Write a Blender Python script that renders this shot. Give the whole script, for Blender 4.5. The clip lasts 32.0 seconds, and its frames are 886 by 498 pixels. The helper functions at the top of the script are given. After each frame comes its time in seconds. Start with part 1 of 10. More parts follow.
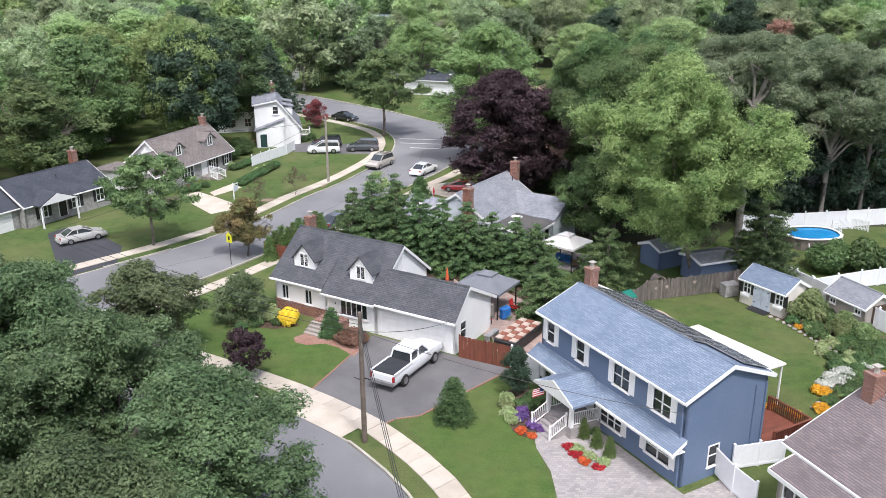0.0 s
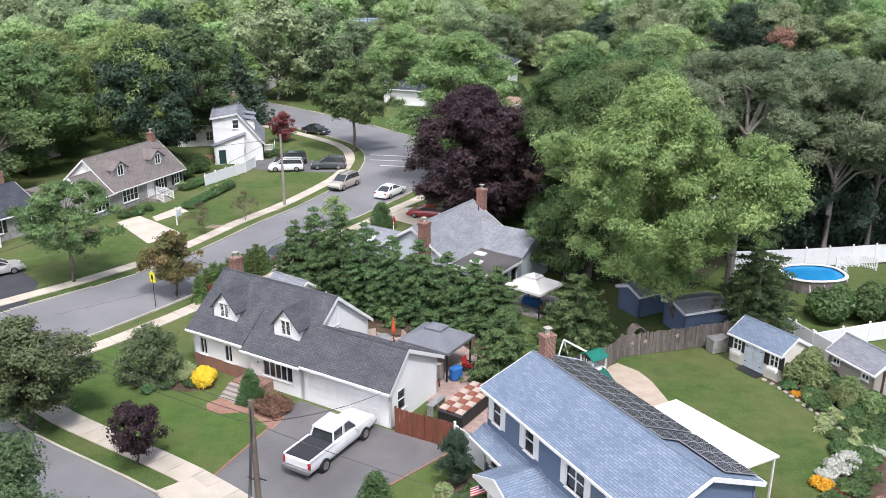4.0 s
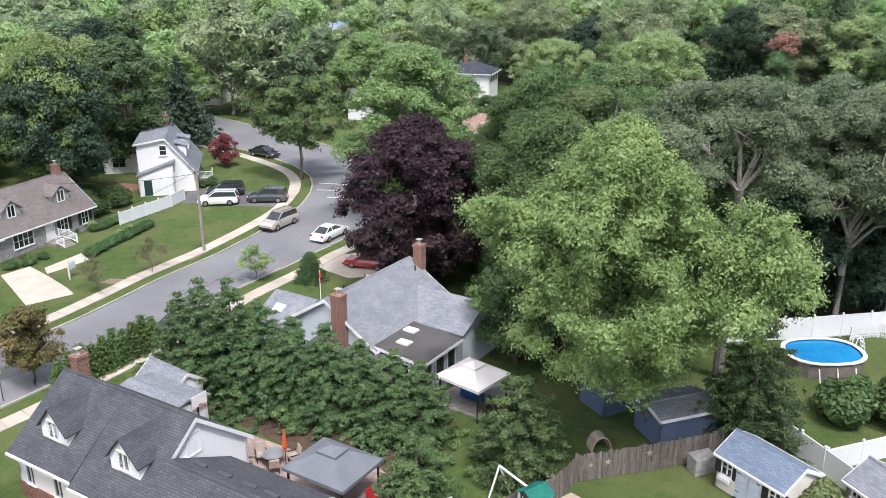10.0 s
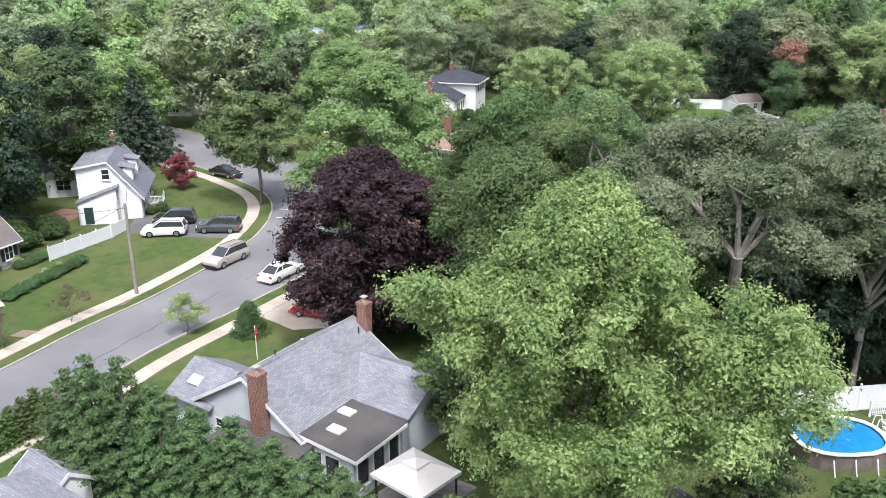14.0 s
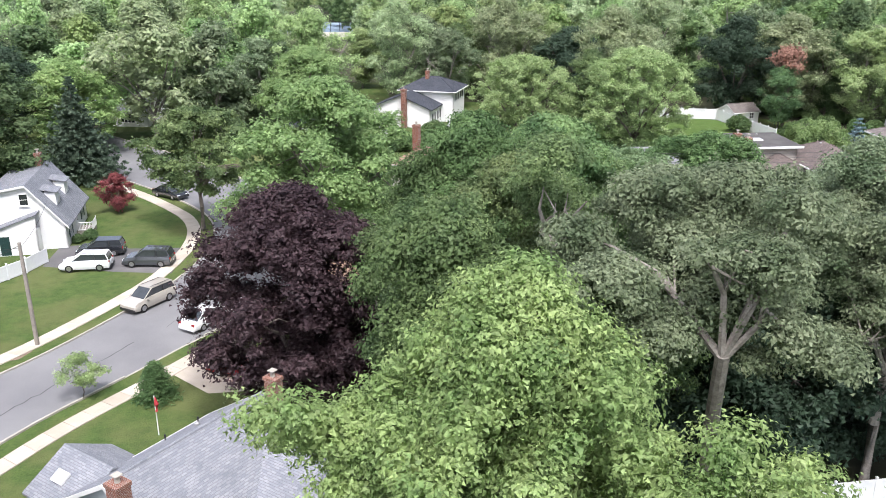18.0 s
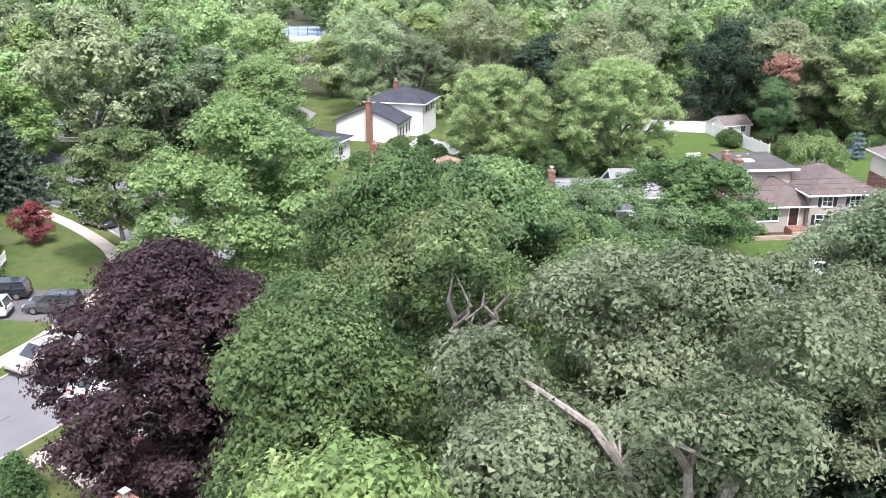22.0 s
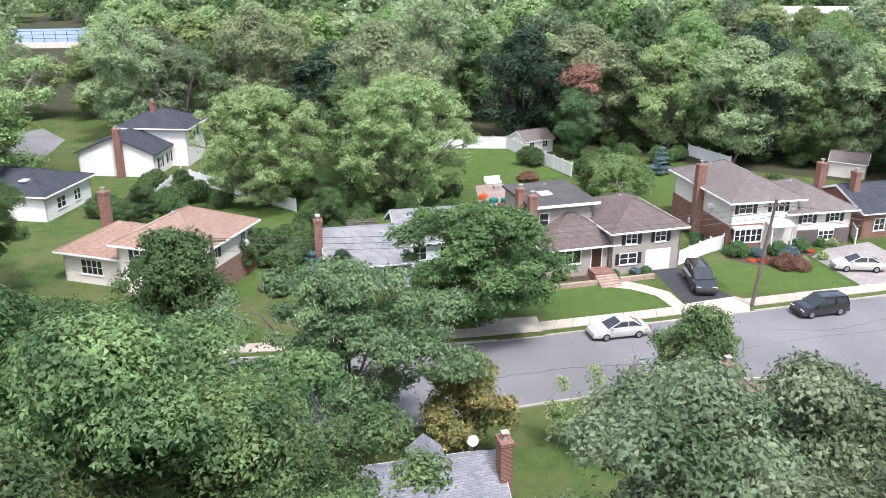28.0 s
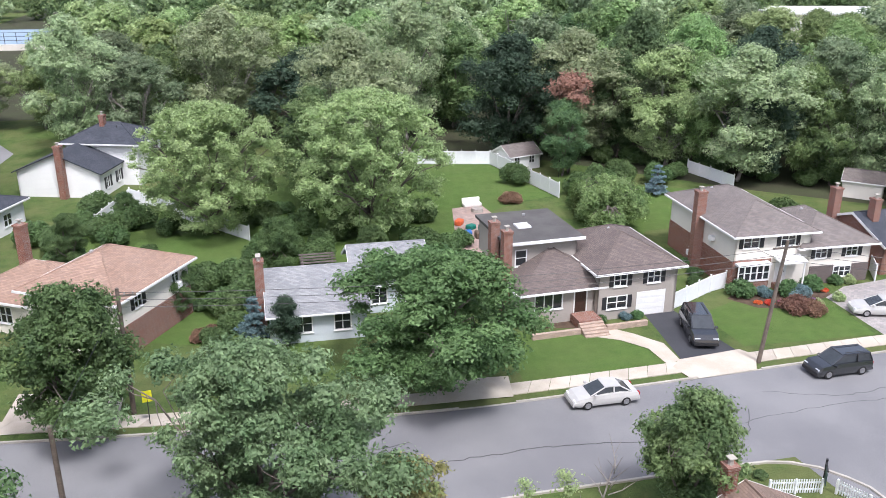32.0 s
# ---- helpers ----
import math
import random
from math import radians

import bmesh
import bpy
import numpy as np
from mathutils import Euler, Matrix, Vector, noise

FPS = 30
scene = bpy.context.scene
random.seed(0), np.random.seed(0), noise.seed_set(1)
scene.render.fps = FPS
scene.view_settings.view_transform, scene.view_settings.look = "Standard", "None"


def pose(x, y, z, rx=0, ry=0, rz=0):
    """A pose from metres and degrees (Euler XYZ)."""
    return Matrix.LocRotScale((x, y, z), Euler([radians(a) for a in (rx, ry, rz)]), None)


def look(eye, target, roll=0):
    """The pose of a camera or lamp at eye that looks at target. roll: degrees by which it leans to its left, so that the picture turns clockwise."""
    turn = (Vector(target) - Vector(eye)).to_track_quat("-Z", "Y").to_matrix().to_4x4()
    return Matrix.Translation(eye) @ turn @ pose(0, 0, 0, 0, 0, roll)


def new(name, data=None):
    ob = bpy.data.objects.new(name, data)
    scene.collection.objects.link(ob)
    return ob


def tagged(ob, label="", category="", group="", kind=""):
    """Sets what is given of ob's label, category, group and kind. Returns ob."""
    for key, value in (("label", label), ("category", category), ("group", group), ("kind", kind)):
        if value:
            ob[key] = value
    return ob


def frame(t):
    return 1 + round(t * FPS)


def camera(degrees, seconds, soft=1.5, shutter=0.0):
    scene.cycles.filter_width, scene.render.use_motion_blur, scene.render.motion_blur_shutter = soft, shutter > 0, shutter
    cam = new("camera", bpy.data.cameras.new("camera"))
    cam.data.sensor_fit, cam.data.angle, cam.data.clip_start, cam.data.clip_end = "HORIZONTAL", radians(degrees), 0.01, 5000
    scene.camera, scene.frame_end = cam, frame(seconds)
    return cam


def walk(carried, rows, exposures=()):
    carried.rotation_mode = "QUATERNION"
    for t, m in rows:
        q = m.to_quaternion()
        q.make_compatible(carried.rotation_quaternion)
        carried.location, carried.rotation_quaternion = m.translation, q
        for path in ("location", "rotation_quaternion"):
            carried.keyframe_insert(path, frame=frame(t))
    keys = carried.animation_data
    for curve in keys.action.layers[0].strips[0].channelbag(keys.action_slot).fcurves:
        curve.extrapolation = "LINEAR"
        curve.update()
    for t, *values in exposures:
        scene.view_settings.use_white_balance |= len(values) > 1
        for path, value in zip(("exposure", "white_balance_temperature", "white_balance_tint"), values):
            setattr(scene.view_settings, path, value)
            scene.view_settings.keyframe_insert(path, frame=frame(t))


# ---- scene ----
cam = camera(54.7, 32.0, soft=0.6)
# seconds, x, y, z, yaw, tilt, roll
PATH = [
    (0, 1.08, -0.69, 28.47, 0.97, -19.54, -0.30),
    (0.5, 1.60, 0.48, 28.49, 0.97, -19.46, 0.01),
    (1, 2.12, 1.71, 28.48, 1.01, -19.42, 0.08),
    (1.5, 2.64, 3.00, 28.47, 1.08, -19.43, -0.02),
    (2, 3.10, 4.30, 28.47, 1.12, -19.47, -0.10),
    (2.5, 3.55, 5.60, 28.47, 1.11, -19.47, -0.02),
    (3, 4.06, 6.87, 28.47, 1.12, -19.46, 0.04),
    (3.5, 4.62, 8.14, 28.46, 1.16, -19.44, 0.01),
    (4.5, 5.77, 10.68, 28.51, 1.21, -19.42, -0.01),
    (5.5, 6.92, 13.23, 28.60, 1.26, -19.44, -0.07),
    (6, 7.49, 14.50, 28.65, 1.28, -19.46, -0.10),
    (6.5, 8.00, 15.77, 28.68, 1.30, -19.49, -0.14),
    (7, 8.45, 17.02, 28.72, 1.29, -19.50, -0.14),
    (7.5, 8.87, 18.26, 28.76, 1.27, -19.50, -0.11),
    (8, 9.28, 19.50, 28.79, 1.27, -19.50, -0.12),
    (8.5, 9.65, 20.76, 28.82, 1.28, -19.52, -0.14),
    (9, 9.97, 22.07, 28.84, 1.29, -19.53, -0.15),
    (9.5, 10.26, 23.46, 28.84, 1.33, -19.54, -0.18),
    (10, 10.59, 24.85, 28.88, 1.39, -19.58, -0.26),
    (10.5, 10.99, 26.18, 28.96, 1.45, -19.61, -0.33),
    (11, 11.43, 27.50, 29.07, 1.51, -19.64, -0.34),
    (11.5, 11.86, 28.85, 29.18, 1.56, -19.66, -0.32),
    (12, 12.28, 30.20, 29.27, 1.59, -19.68, -0.31),
    (12.5, 12.69, 31.52, 29.33, 1.61, -19.69, -0.31),
    (13, 13.10, 32.83, 29.37, 1.62, -19.70, -0.32),
    (13.5, 13.53, 34.14, 29.40, 1.62, -19.71, -0.30),
    (14, 13.97, 35.44, 29.41, 1.62, -19.71, -0.27),
    (14.5, 14.43, 36.72, 29.40, 1.61, -19.70, -0.27),
    (15.5, 15.25, 39.38, 29.35, 1.57, -19.69, -0.27),
    (16.5, 16.12, 42.09, 29.31, 1.52, -19.71, -0.26),
    (17, 16.61, 43.41, 29.35, 1.50, -19.74, -0.21),
    (17.5, 17.12, 44.77, 29.34, 1.49, -19.76, -0.20),
    (18, 17.61, 46.16, 29.30, 1.48, -19.77, -0.22),
    (18.5, 18.08, 47.53, 29.24, 1.44, -19.75, -0.24),
    (19, 18.55, 48.89, 29.21, 1.38, -19.74, -0.22),
    (19.5, 19.02, 50.26, 29.20, 1.32, -19.73, -0.20),
    (20, 19.47, 51.62, 29.19, 1.24, -19.73, -0.20),
    (20.5, 19.94, 52.95, 29.18, 1.19, -19.72, -0.24),
    (21, 20.45, 54.28, 29.18, 1.16, -19.71, -0.28),
    (21.5, 20.93, 55.63, 29.19, 1.14, -19.70, -0.27),
    (22, 21.38, 57.03, 29.22, 1.11, -19.71, -0.22),
    (22.5, 21.79, 58.50, 29.24, 1.05, -19.73, -0.15),
    (22.6, 21.86, 58.86, 29.27, -0.02, -19.74, -0.14),
    (22.7, 21.93, 59.21, 29.29, -3.79, -19.75, -0.13),
    (22.8, 22.01, 59.56, 29.32, -8.08, -19.77, -0.11),
    (22.9, 22.08, 59.92, 29.35, -9.77, -19.78, -0.10),
    (23, 22.16, 60.27, 29.38, -10.22, -19.79, -0.09),
    (23.5, 22.62, 61.95, 29.54, -10.42, -19.88, -0.00),
    (24, 23.15, 63.51, 29.69, -10.52, -19.97, 0.08),
    (24.5, 23.81, 64.91, 29.83, -10.57, -20.06, 0.16),
    (25, 24.55, 66.19, 29.93, -10.61, -20.12, 0.22),
    (25.5, 25.33, 67.43, 30.00, -10.63, -20.15, 0.22),
    (26.5, 26.89, 69.82, 30.03, -10.63, -20.16, 0.21),
    (27.5, 28.34, 72.15, 29.99, -10.60, -20.16, 0.20),
    (28, 29.00, 73.33, 30.00, -10.58, -20.18, 0.22),
    (28.5, 29.64, 74.54, 30.02, -10.58, -20.21, 0.24),
    (29, 30.26, 75.77, 30.03, -10.60, -20.24, 0.28),
    (29.5, 30.88, 76.98, 30.02, -10.61, -20.25, 0.28),
    (30, 31.49, 78.18, 30.01, -10.60, -20.25, 0.26),
    (30.5, 32.11, 79.42, 30.00, -10.60, -20.26, 0.25),
    (31, 32.76, 80.71, 29.99, -10.58, -20.30, 0.24),
    (31.5, 33.47, 82.01, 29.98, -10.52, -20.33, 0.20),
    (32, 34.21, 83.26, 30.00, -10.41, -20.36, 0.18),
]
walk(cam, [(t, pose(x, y, z, 90 + tilt, 0, yaw) @ pose(0, 0, 0, 0, 0, roll)) for t, x, y, z, yaw, tilt, roll in PATH],
     [(0, 0.85, 6150, 14), (9, 0.85, 6150, 14), (13, 0.97, 6150, 15), (17, 1.08, 6250, 14), (20, 1.22, 6200, 16), (22, 1.37, 6150, 18), (23, 1.43, 6150, 18), (25, 1.34, 6150, 18), (28, 1.05, 6100, 16), (30, 0.92, 6050, 16), (32, 0.92, 6050, 16)])

# ---- light ----
world = bpy.data.worlds.new("overcast_sky")
scene.world = world
world.use_nodes = True
wn, wl = world.node_tree.nodes, world.node_tree.links
sky = wn.new("ShaderNodeTexSky")
sky.sky_type, sky.sun_disc = "NISHITA", False
sky.sun_elevation, sky.sun_rotation, sky.dust_density, sky.altitude = radians(60), radians(204), 4.0, 0
soft_sky = wn.new("ShaderNodeHueSaturation")
soft_sky.inputs["Saturation"].default_value = 0.6
wl.new(sky.outputs[0], soft_sky.inputs["Color"])
wl.new(soft_sky.outputs[0], wn["Background"].inputs["Color"])
wn["Background"].inputs["Strength"].default_value = 0.13
sun = new("sun", bpy.data.lights.new("sun", "SUN"))
sun.data.energy, sun.data.angle, sun.data.color = 2.05, radians(10), (1.0, 0.97, 0.92)
sun.matrix_basis = look((0, 0, 60), (-14, 31, 0))

# ---- materials ----
MATS = {}


def mat(name, c1, c2=None, rough=0.8, scale=1.0, grain=12.0, bump=0.2, metal=0.0, island=0.0, obj_random=0.0,
        wave=None, brick=None, trans=0.0, contrast=0.5, spec=0.4):
    """A procedural surface: two colours mixed by coarse and fine noise, with relief; wave (axis, per metre, depth) adds laps,
    brick (width, height, mortar colour, mortar size) adds courses."""
    m = bpy.data.materials.new(name)
    m.use_nodes = True
    n, l = m.node_tree.nodes, m.node_tree.links
    b = n["Principled BSDF"]
    c2 = c2 or tuple(v * 0.75 for v in c1)
    tc = n.new("ShaderNodeTexCoord")
    src = tc.outputs["Object"]
    if obj_random:
        oi = n.new("ShaderNodeObjectInfo")
        sh = n.new("ShaderNodeVectorMath")
        sh.operation = "MULTIPLY_ADD"
        l.new(oi.outputs["Random"], sh.inputs[0])
        sh.inputs[1].default_value = (37, 53, 11)
        l.new(src, sh.inputs[2])
        src = sh.outputs[0]
    n1, n2 = n.new("ShaderNodeTexNoise"), n.new("ShaderNodeTexNoise")
    n1.inputs["Scale"].default_value, n1.inputs["Detail"].default_value = scale, 4
    n2.inputs["Scale"].default_value, n2.inputs["Detail"].default_value = grain, 3
    l.new(src, n1.inputs["Vector"]), l.new(src, n2.inputs["Vector"])
    ad = n.new("ShaderNodeMath")
    ad.operation = "MULTIPLY_ADD"
    l.new(n2.outputs["Fac"], ad.inputs[0])
    ad.inputs[1].default_value = 0.6
    l.new(n1.outputs["Fac"], ad.inputs[2])
    rg = n.new("ShaderNodeMapRange")
    rg.inputs["From Min"].default_value, rg.inputs["From Max"].default_value = 0.8 - contrast * 0.3, 0.8 + contrast * 0.3
    l.new(ad.outputs[0], rg.inputs["Value"])
    fac = rg.outputs[0]
    mx = n.new("ShaderNodeMix")
    mx.data_type = "RGBA"
    l.new(fac, mx.inputs["Factor"])
    mx.inputs["A"].default_value, mx.inputs["B"].default_value = (*c1, 1), (*c2, 1)
    col = mx.outputs["Result"]
    height = n2.outputs["Fac"]
    if brick:
        bw, bh, mc, ms = brick
        bt = n.new("ShaderNodeTexBrick")
        bt.inputs["Scale"].default_value = 1.0
        bt.inputs["Brick Width"].default_value, bt.inputs["Row Height"].default_value = bw, bh
        bt.inputs["Mortar Size"].default_value = ms
        bt.inputs["Mortar"].default_value = (*mc, 1)
        bt.inputs["Bias"].default_value = 0.0
        uv = n.new("ShaderNodeUVMap")
        l.new(uv.outputs[0], bt.inputs["Vector"])
        l.new(col, bt.inputs["Color1"])
        dk = n.new("ShaderNodeMix")
        dk.data_type, dk.blend_type = "RGBA", "MULTIPLY"
        dk.inputs["Factor"].default_value = 1.0
        l.new(col, dk.inputs["A"])
        dk.inputs["B"].default_value = (0.72, 0.74, 0.78, 1)
        l.new(dk.outputs["Result"], bt.inputs["Color2"])
        col = bt.outputs["Color"]
        hh = n.new("ShaderNodeMath")
        hh.operation = "MULTIPLY_ADD"
        l.new(bt.outputs["Fac"], hh.inputs[0])
        hh.inputs[1].default_value = -2.0
        l.new(height, hh.inputs[2])
        height = hh.outputs[0]
    if wave:
        axis, per, deep = wave
        sp = n.new("ShaderNodeSeparateXYZ")
        l.new(tc.outputs["Object"], sp.inputs[0])
        fr = n.new("ShaderNodeMath")
        fr.operation = "MULTIPLY"
        fr.inputs[1].default_value = per
        l.new(sp.outputs[axis], fr.inputs[0])
        f2 = n.new("ShaderNodeMath")
        f2.operation = "FRACT"
        l.new(fr.outputs[0], f2.inputs[0])
        hh = n.new("ShaderNodeMath")
        hh.operation = "MULTIPLY_ADD"
        l.new(f2.outputs[0], hh.inputs[0])
        hh.inputs[1].default_value = -deep
        l.new(height, hh.inputs[2])
        height = hh.outputs[0]
    if island or obj_random:
        if island:
            gi = n.new("ShaderNodeNewGeometry").outputs["Random Per Island"]
        else:
            gi = n.new("ShaderNodeObjectInfo").outputs["Random"]
        hs = n.new("ShaderNodeHueSaturation")
        mr = n.new("ShaderNodeMapRange")
        k = island or obj_random
        mr.inputs["To Min"].default_value, mr.inputs["To Max"].default_value = 1 - k, 1 + k
        l.new(gi, mr.inputs["Value"])
        l.new(mr.outputs[0], hs.inputs["Value"])
        l.new(col, hs.inputs["Color"])
        col = hs.outputs["Color"]
    l.new(col, b.inputs["Base Color"])
    b.inputs["Roughness"].default_value, b.inputs["Metallic"].default_value = rough, metal
    b.inputs["Specular IOR Level"].default_value = spec
    if bump:
        bp = n.new("ShaderNodeBump")
        bp.inputs["Strength"].default_value, bp.inputs["Distance"].default_value = bump, 0.05
        l.new(height, bp.inputs["Height"])
        l.new(bp.outputs[0], b.inputs["Normal"])
    if trans:
        tr = n.new("ShaderNodeBsdfTranslucent")
        l.new(col, tr.inputs["Color"])
        ms_ = n.new("ShaderNodeMixShader")
        ms_.inputs[0].default_value = trans
        l.new(b.outputs[0], ms_.inputs[1]), l.new(tr.outputs[0], ms_.inputs[2])
        l.new(ms_.outputs[0], n["Material Output"].inputs["Surface"])
    MATS[name] = m
    return m


def leaf_mat(name, c1, c2, scale=0.5, island=0.28, vary=0.2):
    """Leaves: two greens mixed by clumps, each leaf and each tree a little different, light passing through."""
    m = bpy.data.materials.new(name)
    m.use_nodes = True
    n, l = m.node_tree.nodes, m.node_tree.links
    b = n["Principled BSDF"]
    tc, nz, mx = n.new("ShaderNodeTexCoord"), n.new("ShaderNodeTexNoise"), n.new("ShaderNodeMix")
    nz.inputs["Scale"].default_value, nz.inputs["Detail"].default_value = scale, 3
    l.new(tc.outputs["Object"], nz.inputs["Vector"])
    rg = n.new("ShaderNodeMapRange")
    rg.inputs["From Min"].default_value, rg.inputs["From Max"].default_value = 0.35, 0.65
    l.new(nz.outputs["Fac"], rg.inputs["Value"])
    mx.data_type = "RGBA"
    mx.inputs["A"].default_value, mx.inputs["B"].default_value = (*c1, 1), (*c2, 1)
    l.new(rg.outputs[0], mx.inputs["Factor"])
    gi, oi = n.new("ShaderNodeNewGeometry"), n.new("ShaderNodeObjectInfo")
    hs = n.new("ShaderNodeHueSaturation")
    v1, v2, v3 = n.new("ShaderNodeMapRange"), n.new("ShaderNodeMapRange"), n.new("ShaderNodeMapRange")
    v1.inputs["To Min"].default_value, v1.inputs["To Max"].default_value = 1 - island, 1 + island
    v2.inputs["To Min"].default_value, v2.inputs["To Max"].default_value = 1 - vary, 1 + vary
    v3.inputs["To Min"].default_value, v3.inputs["To Max"].default_value = 0.5 - vary * 0.09, 0.5 + vary * 0.09
    l.new(gi.outputs["Random Per Island"], v1.inputs["Value"])
    l.new(oi.outputs["Random"], v2.inputs["Value"]), l.new(oi.outputs["Random"], v3.inputs["Value"])
    mu = n.new("ShaderNodeMath")
    mu.operation = "MULTIPLY"
    l.new(v1.outputs[0], mu.inputs[0]), l.new(v2.outputs[0], mu.inputs[1])
    l.new(mu.outputs[0], hs.inputs["Value"]), l.new(v3.outputs[0], hs.inputs["Hue"]), l.new(mx.outputs["Result"], hs.inputs["Color"])
    col = hs.outputs["Color"]
    l.new(col, b.inputs["Base Color"])
    b.inputs["Roughness"].default_value, b.inputs["Specular IOR Level"].default_value = 0.55, 0.3
    tr, ms = n.new("ShaderNodeBsdfTranslucent"), n.new("ShaderNodeMixShader")
    l.new(col, tr.inputs["Color"])
    ms.inputs[0].default_value = 0.42
    l.new(b.outputs[0], ms.inputs[1]), l.new(tr.outputs[0], ms.inputs[2])
    l.new(ms.outputs[0], n["Material Output"].inputs["Surface"])
    return m


def turf(name, c1, c2, dry, dry_share, blade):
    """Mown grass: broad patches, tufts and blades in two greens, with drier, yellower spots."""
    m = bpy.data.materials.new(name)
    m.use_nodes = True
    n, l = m.node_tree.nodes, m.node_tree.links
    tc = n.new("ShaderNodeTexCoord")
    fac = []
    for sc, lo, hi in ((0.16, 0.42, 0.6), (0.9, 0.36, 0.64), (blade, 0.3, 0.7)):
        z, r = n.new("ShaderNodeTexNoise"), n.new("ShaderNodeMapRange")
        z.inputs["Scale"].default_value, z.inputs["Detail"].default_value, z.inputs["Roughness"].default_value = sc, 5, 0.65
        r.inputs["From Min"].default_value, r.inputs["From Max"].default_value = lo, hi
        l.new(tc.outputs["Object"], z.inputs["Vector"]), l.new(z.outputs["Fac"], r.inputs["Value"])
        fac.append(r.outputs[0])
    mix1, mix2, mix3 = n.new("ShaderNodeMix"), n.new("ShaderNodeMix"), n.new("ShaderNodeMix")
    for x in (mix1, mix2, mix3):
        x.data_type = "RGBA"
    mid = n.new("ShaderNodeMath")
    mid.operation = "MULTIPLY_ADD"
    l.new(fac[1], mid.inputs[0]), l.new(fac[2], mid.inputs[2])
    mid.inputs[1].default_value = 0.8
    half = n.new("ShaderNodeMath")
    half.operation = "MULTIPLY"
    half.inputs[1].default_value = 0.55
    l.new(mid.outputs[0], half.inputs[0])
    l.new(half.outputs[0], mix1.inputs["Factor"])
    mix1.inputs["A"].default_value, mix1.inputs["B"].default_value = (*c1, 1), (*c2, 1)
    share = n.new("ShaderNodeMath")
    share.operation = "MULTIPLY"
    share.inputs[1].default_value = dry_share
    l.new(fac[0], share.inputs[0])
    l.new(share.outputs[0], mix2.inputs["Factor"]), l.new(mix1.outputs["Result"], mix2.inputs["A"])
    mix2.inputs["B"].default_value = (*dry, 1)
    b = n["Principled BSDF"]
    l.new(mix2.outputs["Result"], b.inputs["Base Color"])
    b.inputs["Roughness"].default_value, b.inputs["Specular IOR Level"].default_value = 0.95, 0.2
    bp = n.new("ShaderNodeBump")
    bp.inputs["Strength"].default_value, bp.inputs["Distance"].default_value = 0.8, 0.06
    l.new(fac[2], bp.inputs["Height"]), l.new(bp.outputs[0], b.inputs["Normal"])
    return m


GRASS = turf("lawn_grass", (0.036, 0.072, 0.017), (0.104, 0.150, 0.043), (0.150, 0.150, 0.064), 0.5, 7.0)
GRASS_LUSH = turf("lush_grass", (0.058, 0.106, 0.023), (0.102, 0.165, 0.041), (0.108, 0.136, 0.046), 0.3, 7.0)
GRASS_FRESH = turf("fresh_grass", (0.044, 0.088, 0.018), (0.098, 0.158, 0.040), (0.135, 0.145, 0.055), 0.4, 7.0)
ASPHALT = mat("street_asphalt", (0.16, 0.16, 0.168), (0.21, 0.21, 0.214), 0.9, 0.15, 25, 0.15, contrast=0.5)
BLACKTOP = mat("driveway_blacktop", (0.109, 0.105, 0.109), (0.151, 0.147, 0.147), 0.9, 0.35, 30, 0.15)
BLACKTOP_DARK = mat("fresh_blacktop", (0.0378, 0.0395, 0.0462), (0.0504, 0.0521, 0.0588), 0.85, 0.4, 30, 0.15)
CONCRETE = mat("pavement_concrete", (0.42, 0.37, 0.302), (0.504, 0.454, 0.386), 0.9, 0.6, 20, 0.1, obj_random=0.08)
KERB = mat("kerb_concrete", (0.353, 0.328, 0.286), (0.437, 0.412, 0.361), 0.9, 0.8, 20, 0.1)
WHITE = mat("white_siding", (0.78, 0.78, 0.77), (0.72, 0.72, 0.71), 0.6, 0.4, 8, 0.25, wave=(2, 6.5, 1.2))
TRIM = mat("white_trim", (0.8, 0.8, 0.79), (0.74, 0.74, 0.73), 0.5, 1, 10, 0.05)
BLUE = mat("slate_blue_siding", (0.105, 0.147, 0.227), (0.122, 0.164, 0.244), 0.65, 0.4, 8, 0.3, wave=(2, 6.5, 1.5))
PALE = mat("pale_blue_siding", (0.55, 0.6, 0.63), (0.5, 0.55, 0.58), 0.6, 0.5, 8, 0.25, wave=(2, 6.5, 1.2))
TAUPE = mat("taupe_siding", (0.353, 0.319, 0.286), (0.319, 0.29, 0.26), 0.65, 0.5, 8, 0.25, wave=(2, 6.5, 1.2))
CREAM = mat("cream_siding", (0.72, 0.68, 0.61), (0.66, 0.62, 0.56), 0.65, 0.5, 8, 0.25, wave=(2, 6.5, 1.2))
STONE = mat("grey_stone_facing", (0.378, 0.37, 0.353), (0.252, 0.244, 0.235), 0.85, 2.5, 9, 0.5)
BRICKM = mat("red_brick", (0.269, 0.101, 0.063), (0.202, 0.0714, 0.0462), 0.85, 1.5, 9, 0.4, brick=(0.21, 0.075, (0.378, 0.336, 0.302), 0.008))
PAVER = mat("red_brick_paving", (0.302, 0.143, 0.101), (0.353, 0.193, 0.143), 0.9, 0.8, 9, 0.3, brick=(0.22, 0.11, (0.252, 0.202, 0.168), 0.008))
PINKPAVE = mat("pinkish_patio_paving", (0.353, 0.252, 0.21), (0.42, 0.311, 0.269), 0.9, 0.6, 9, 0.3, brick=(0.4, 0.25, (0.252, 0.202, 0.168), 0.01))
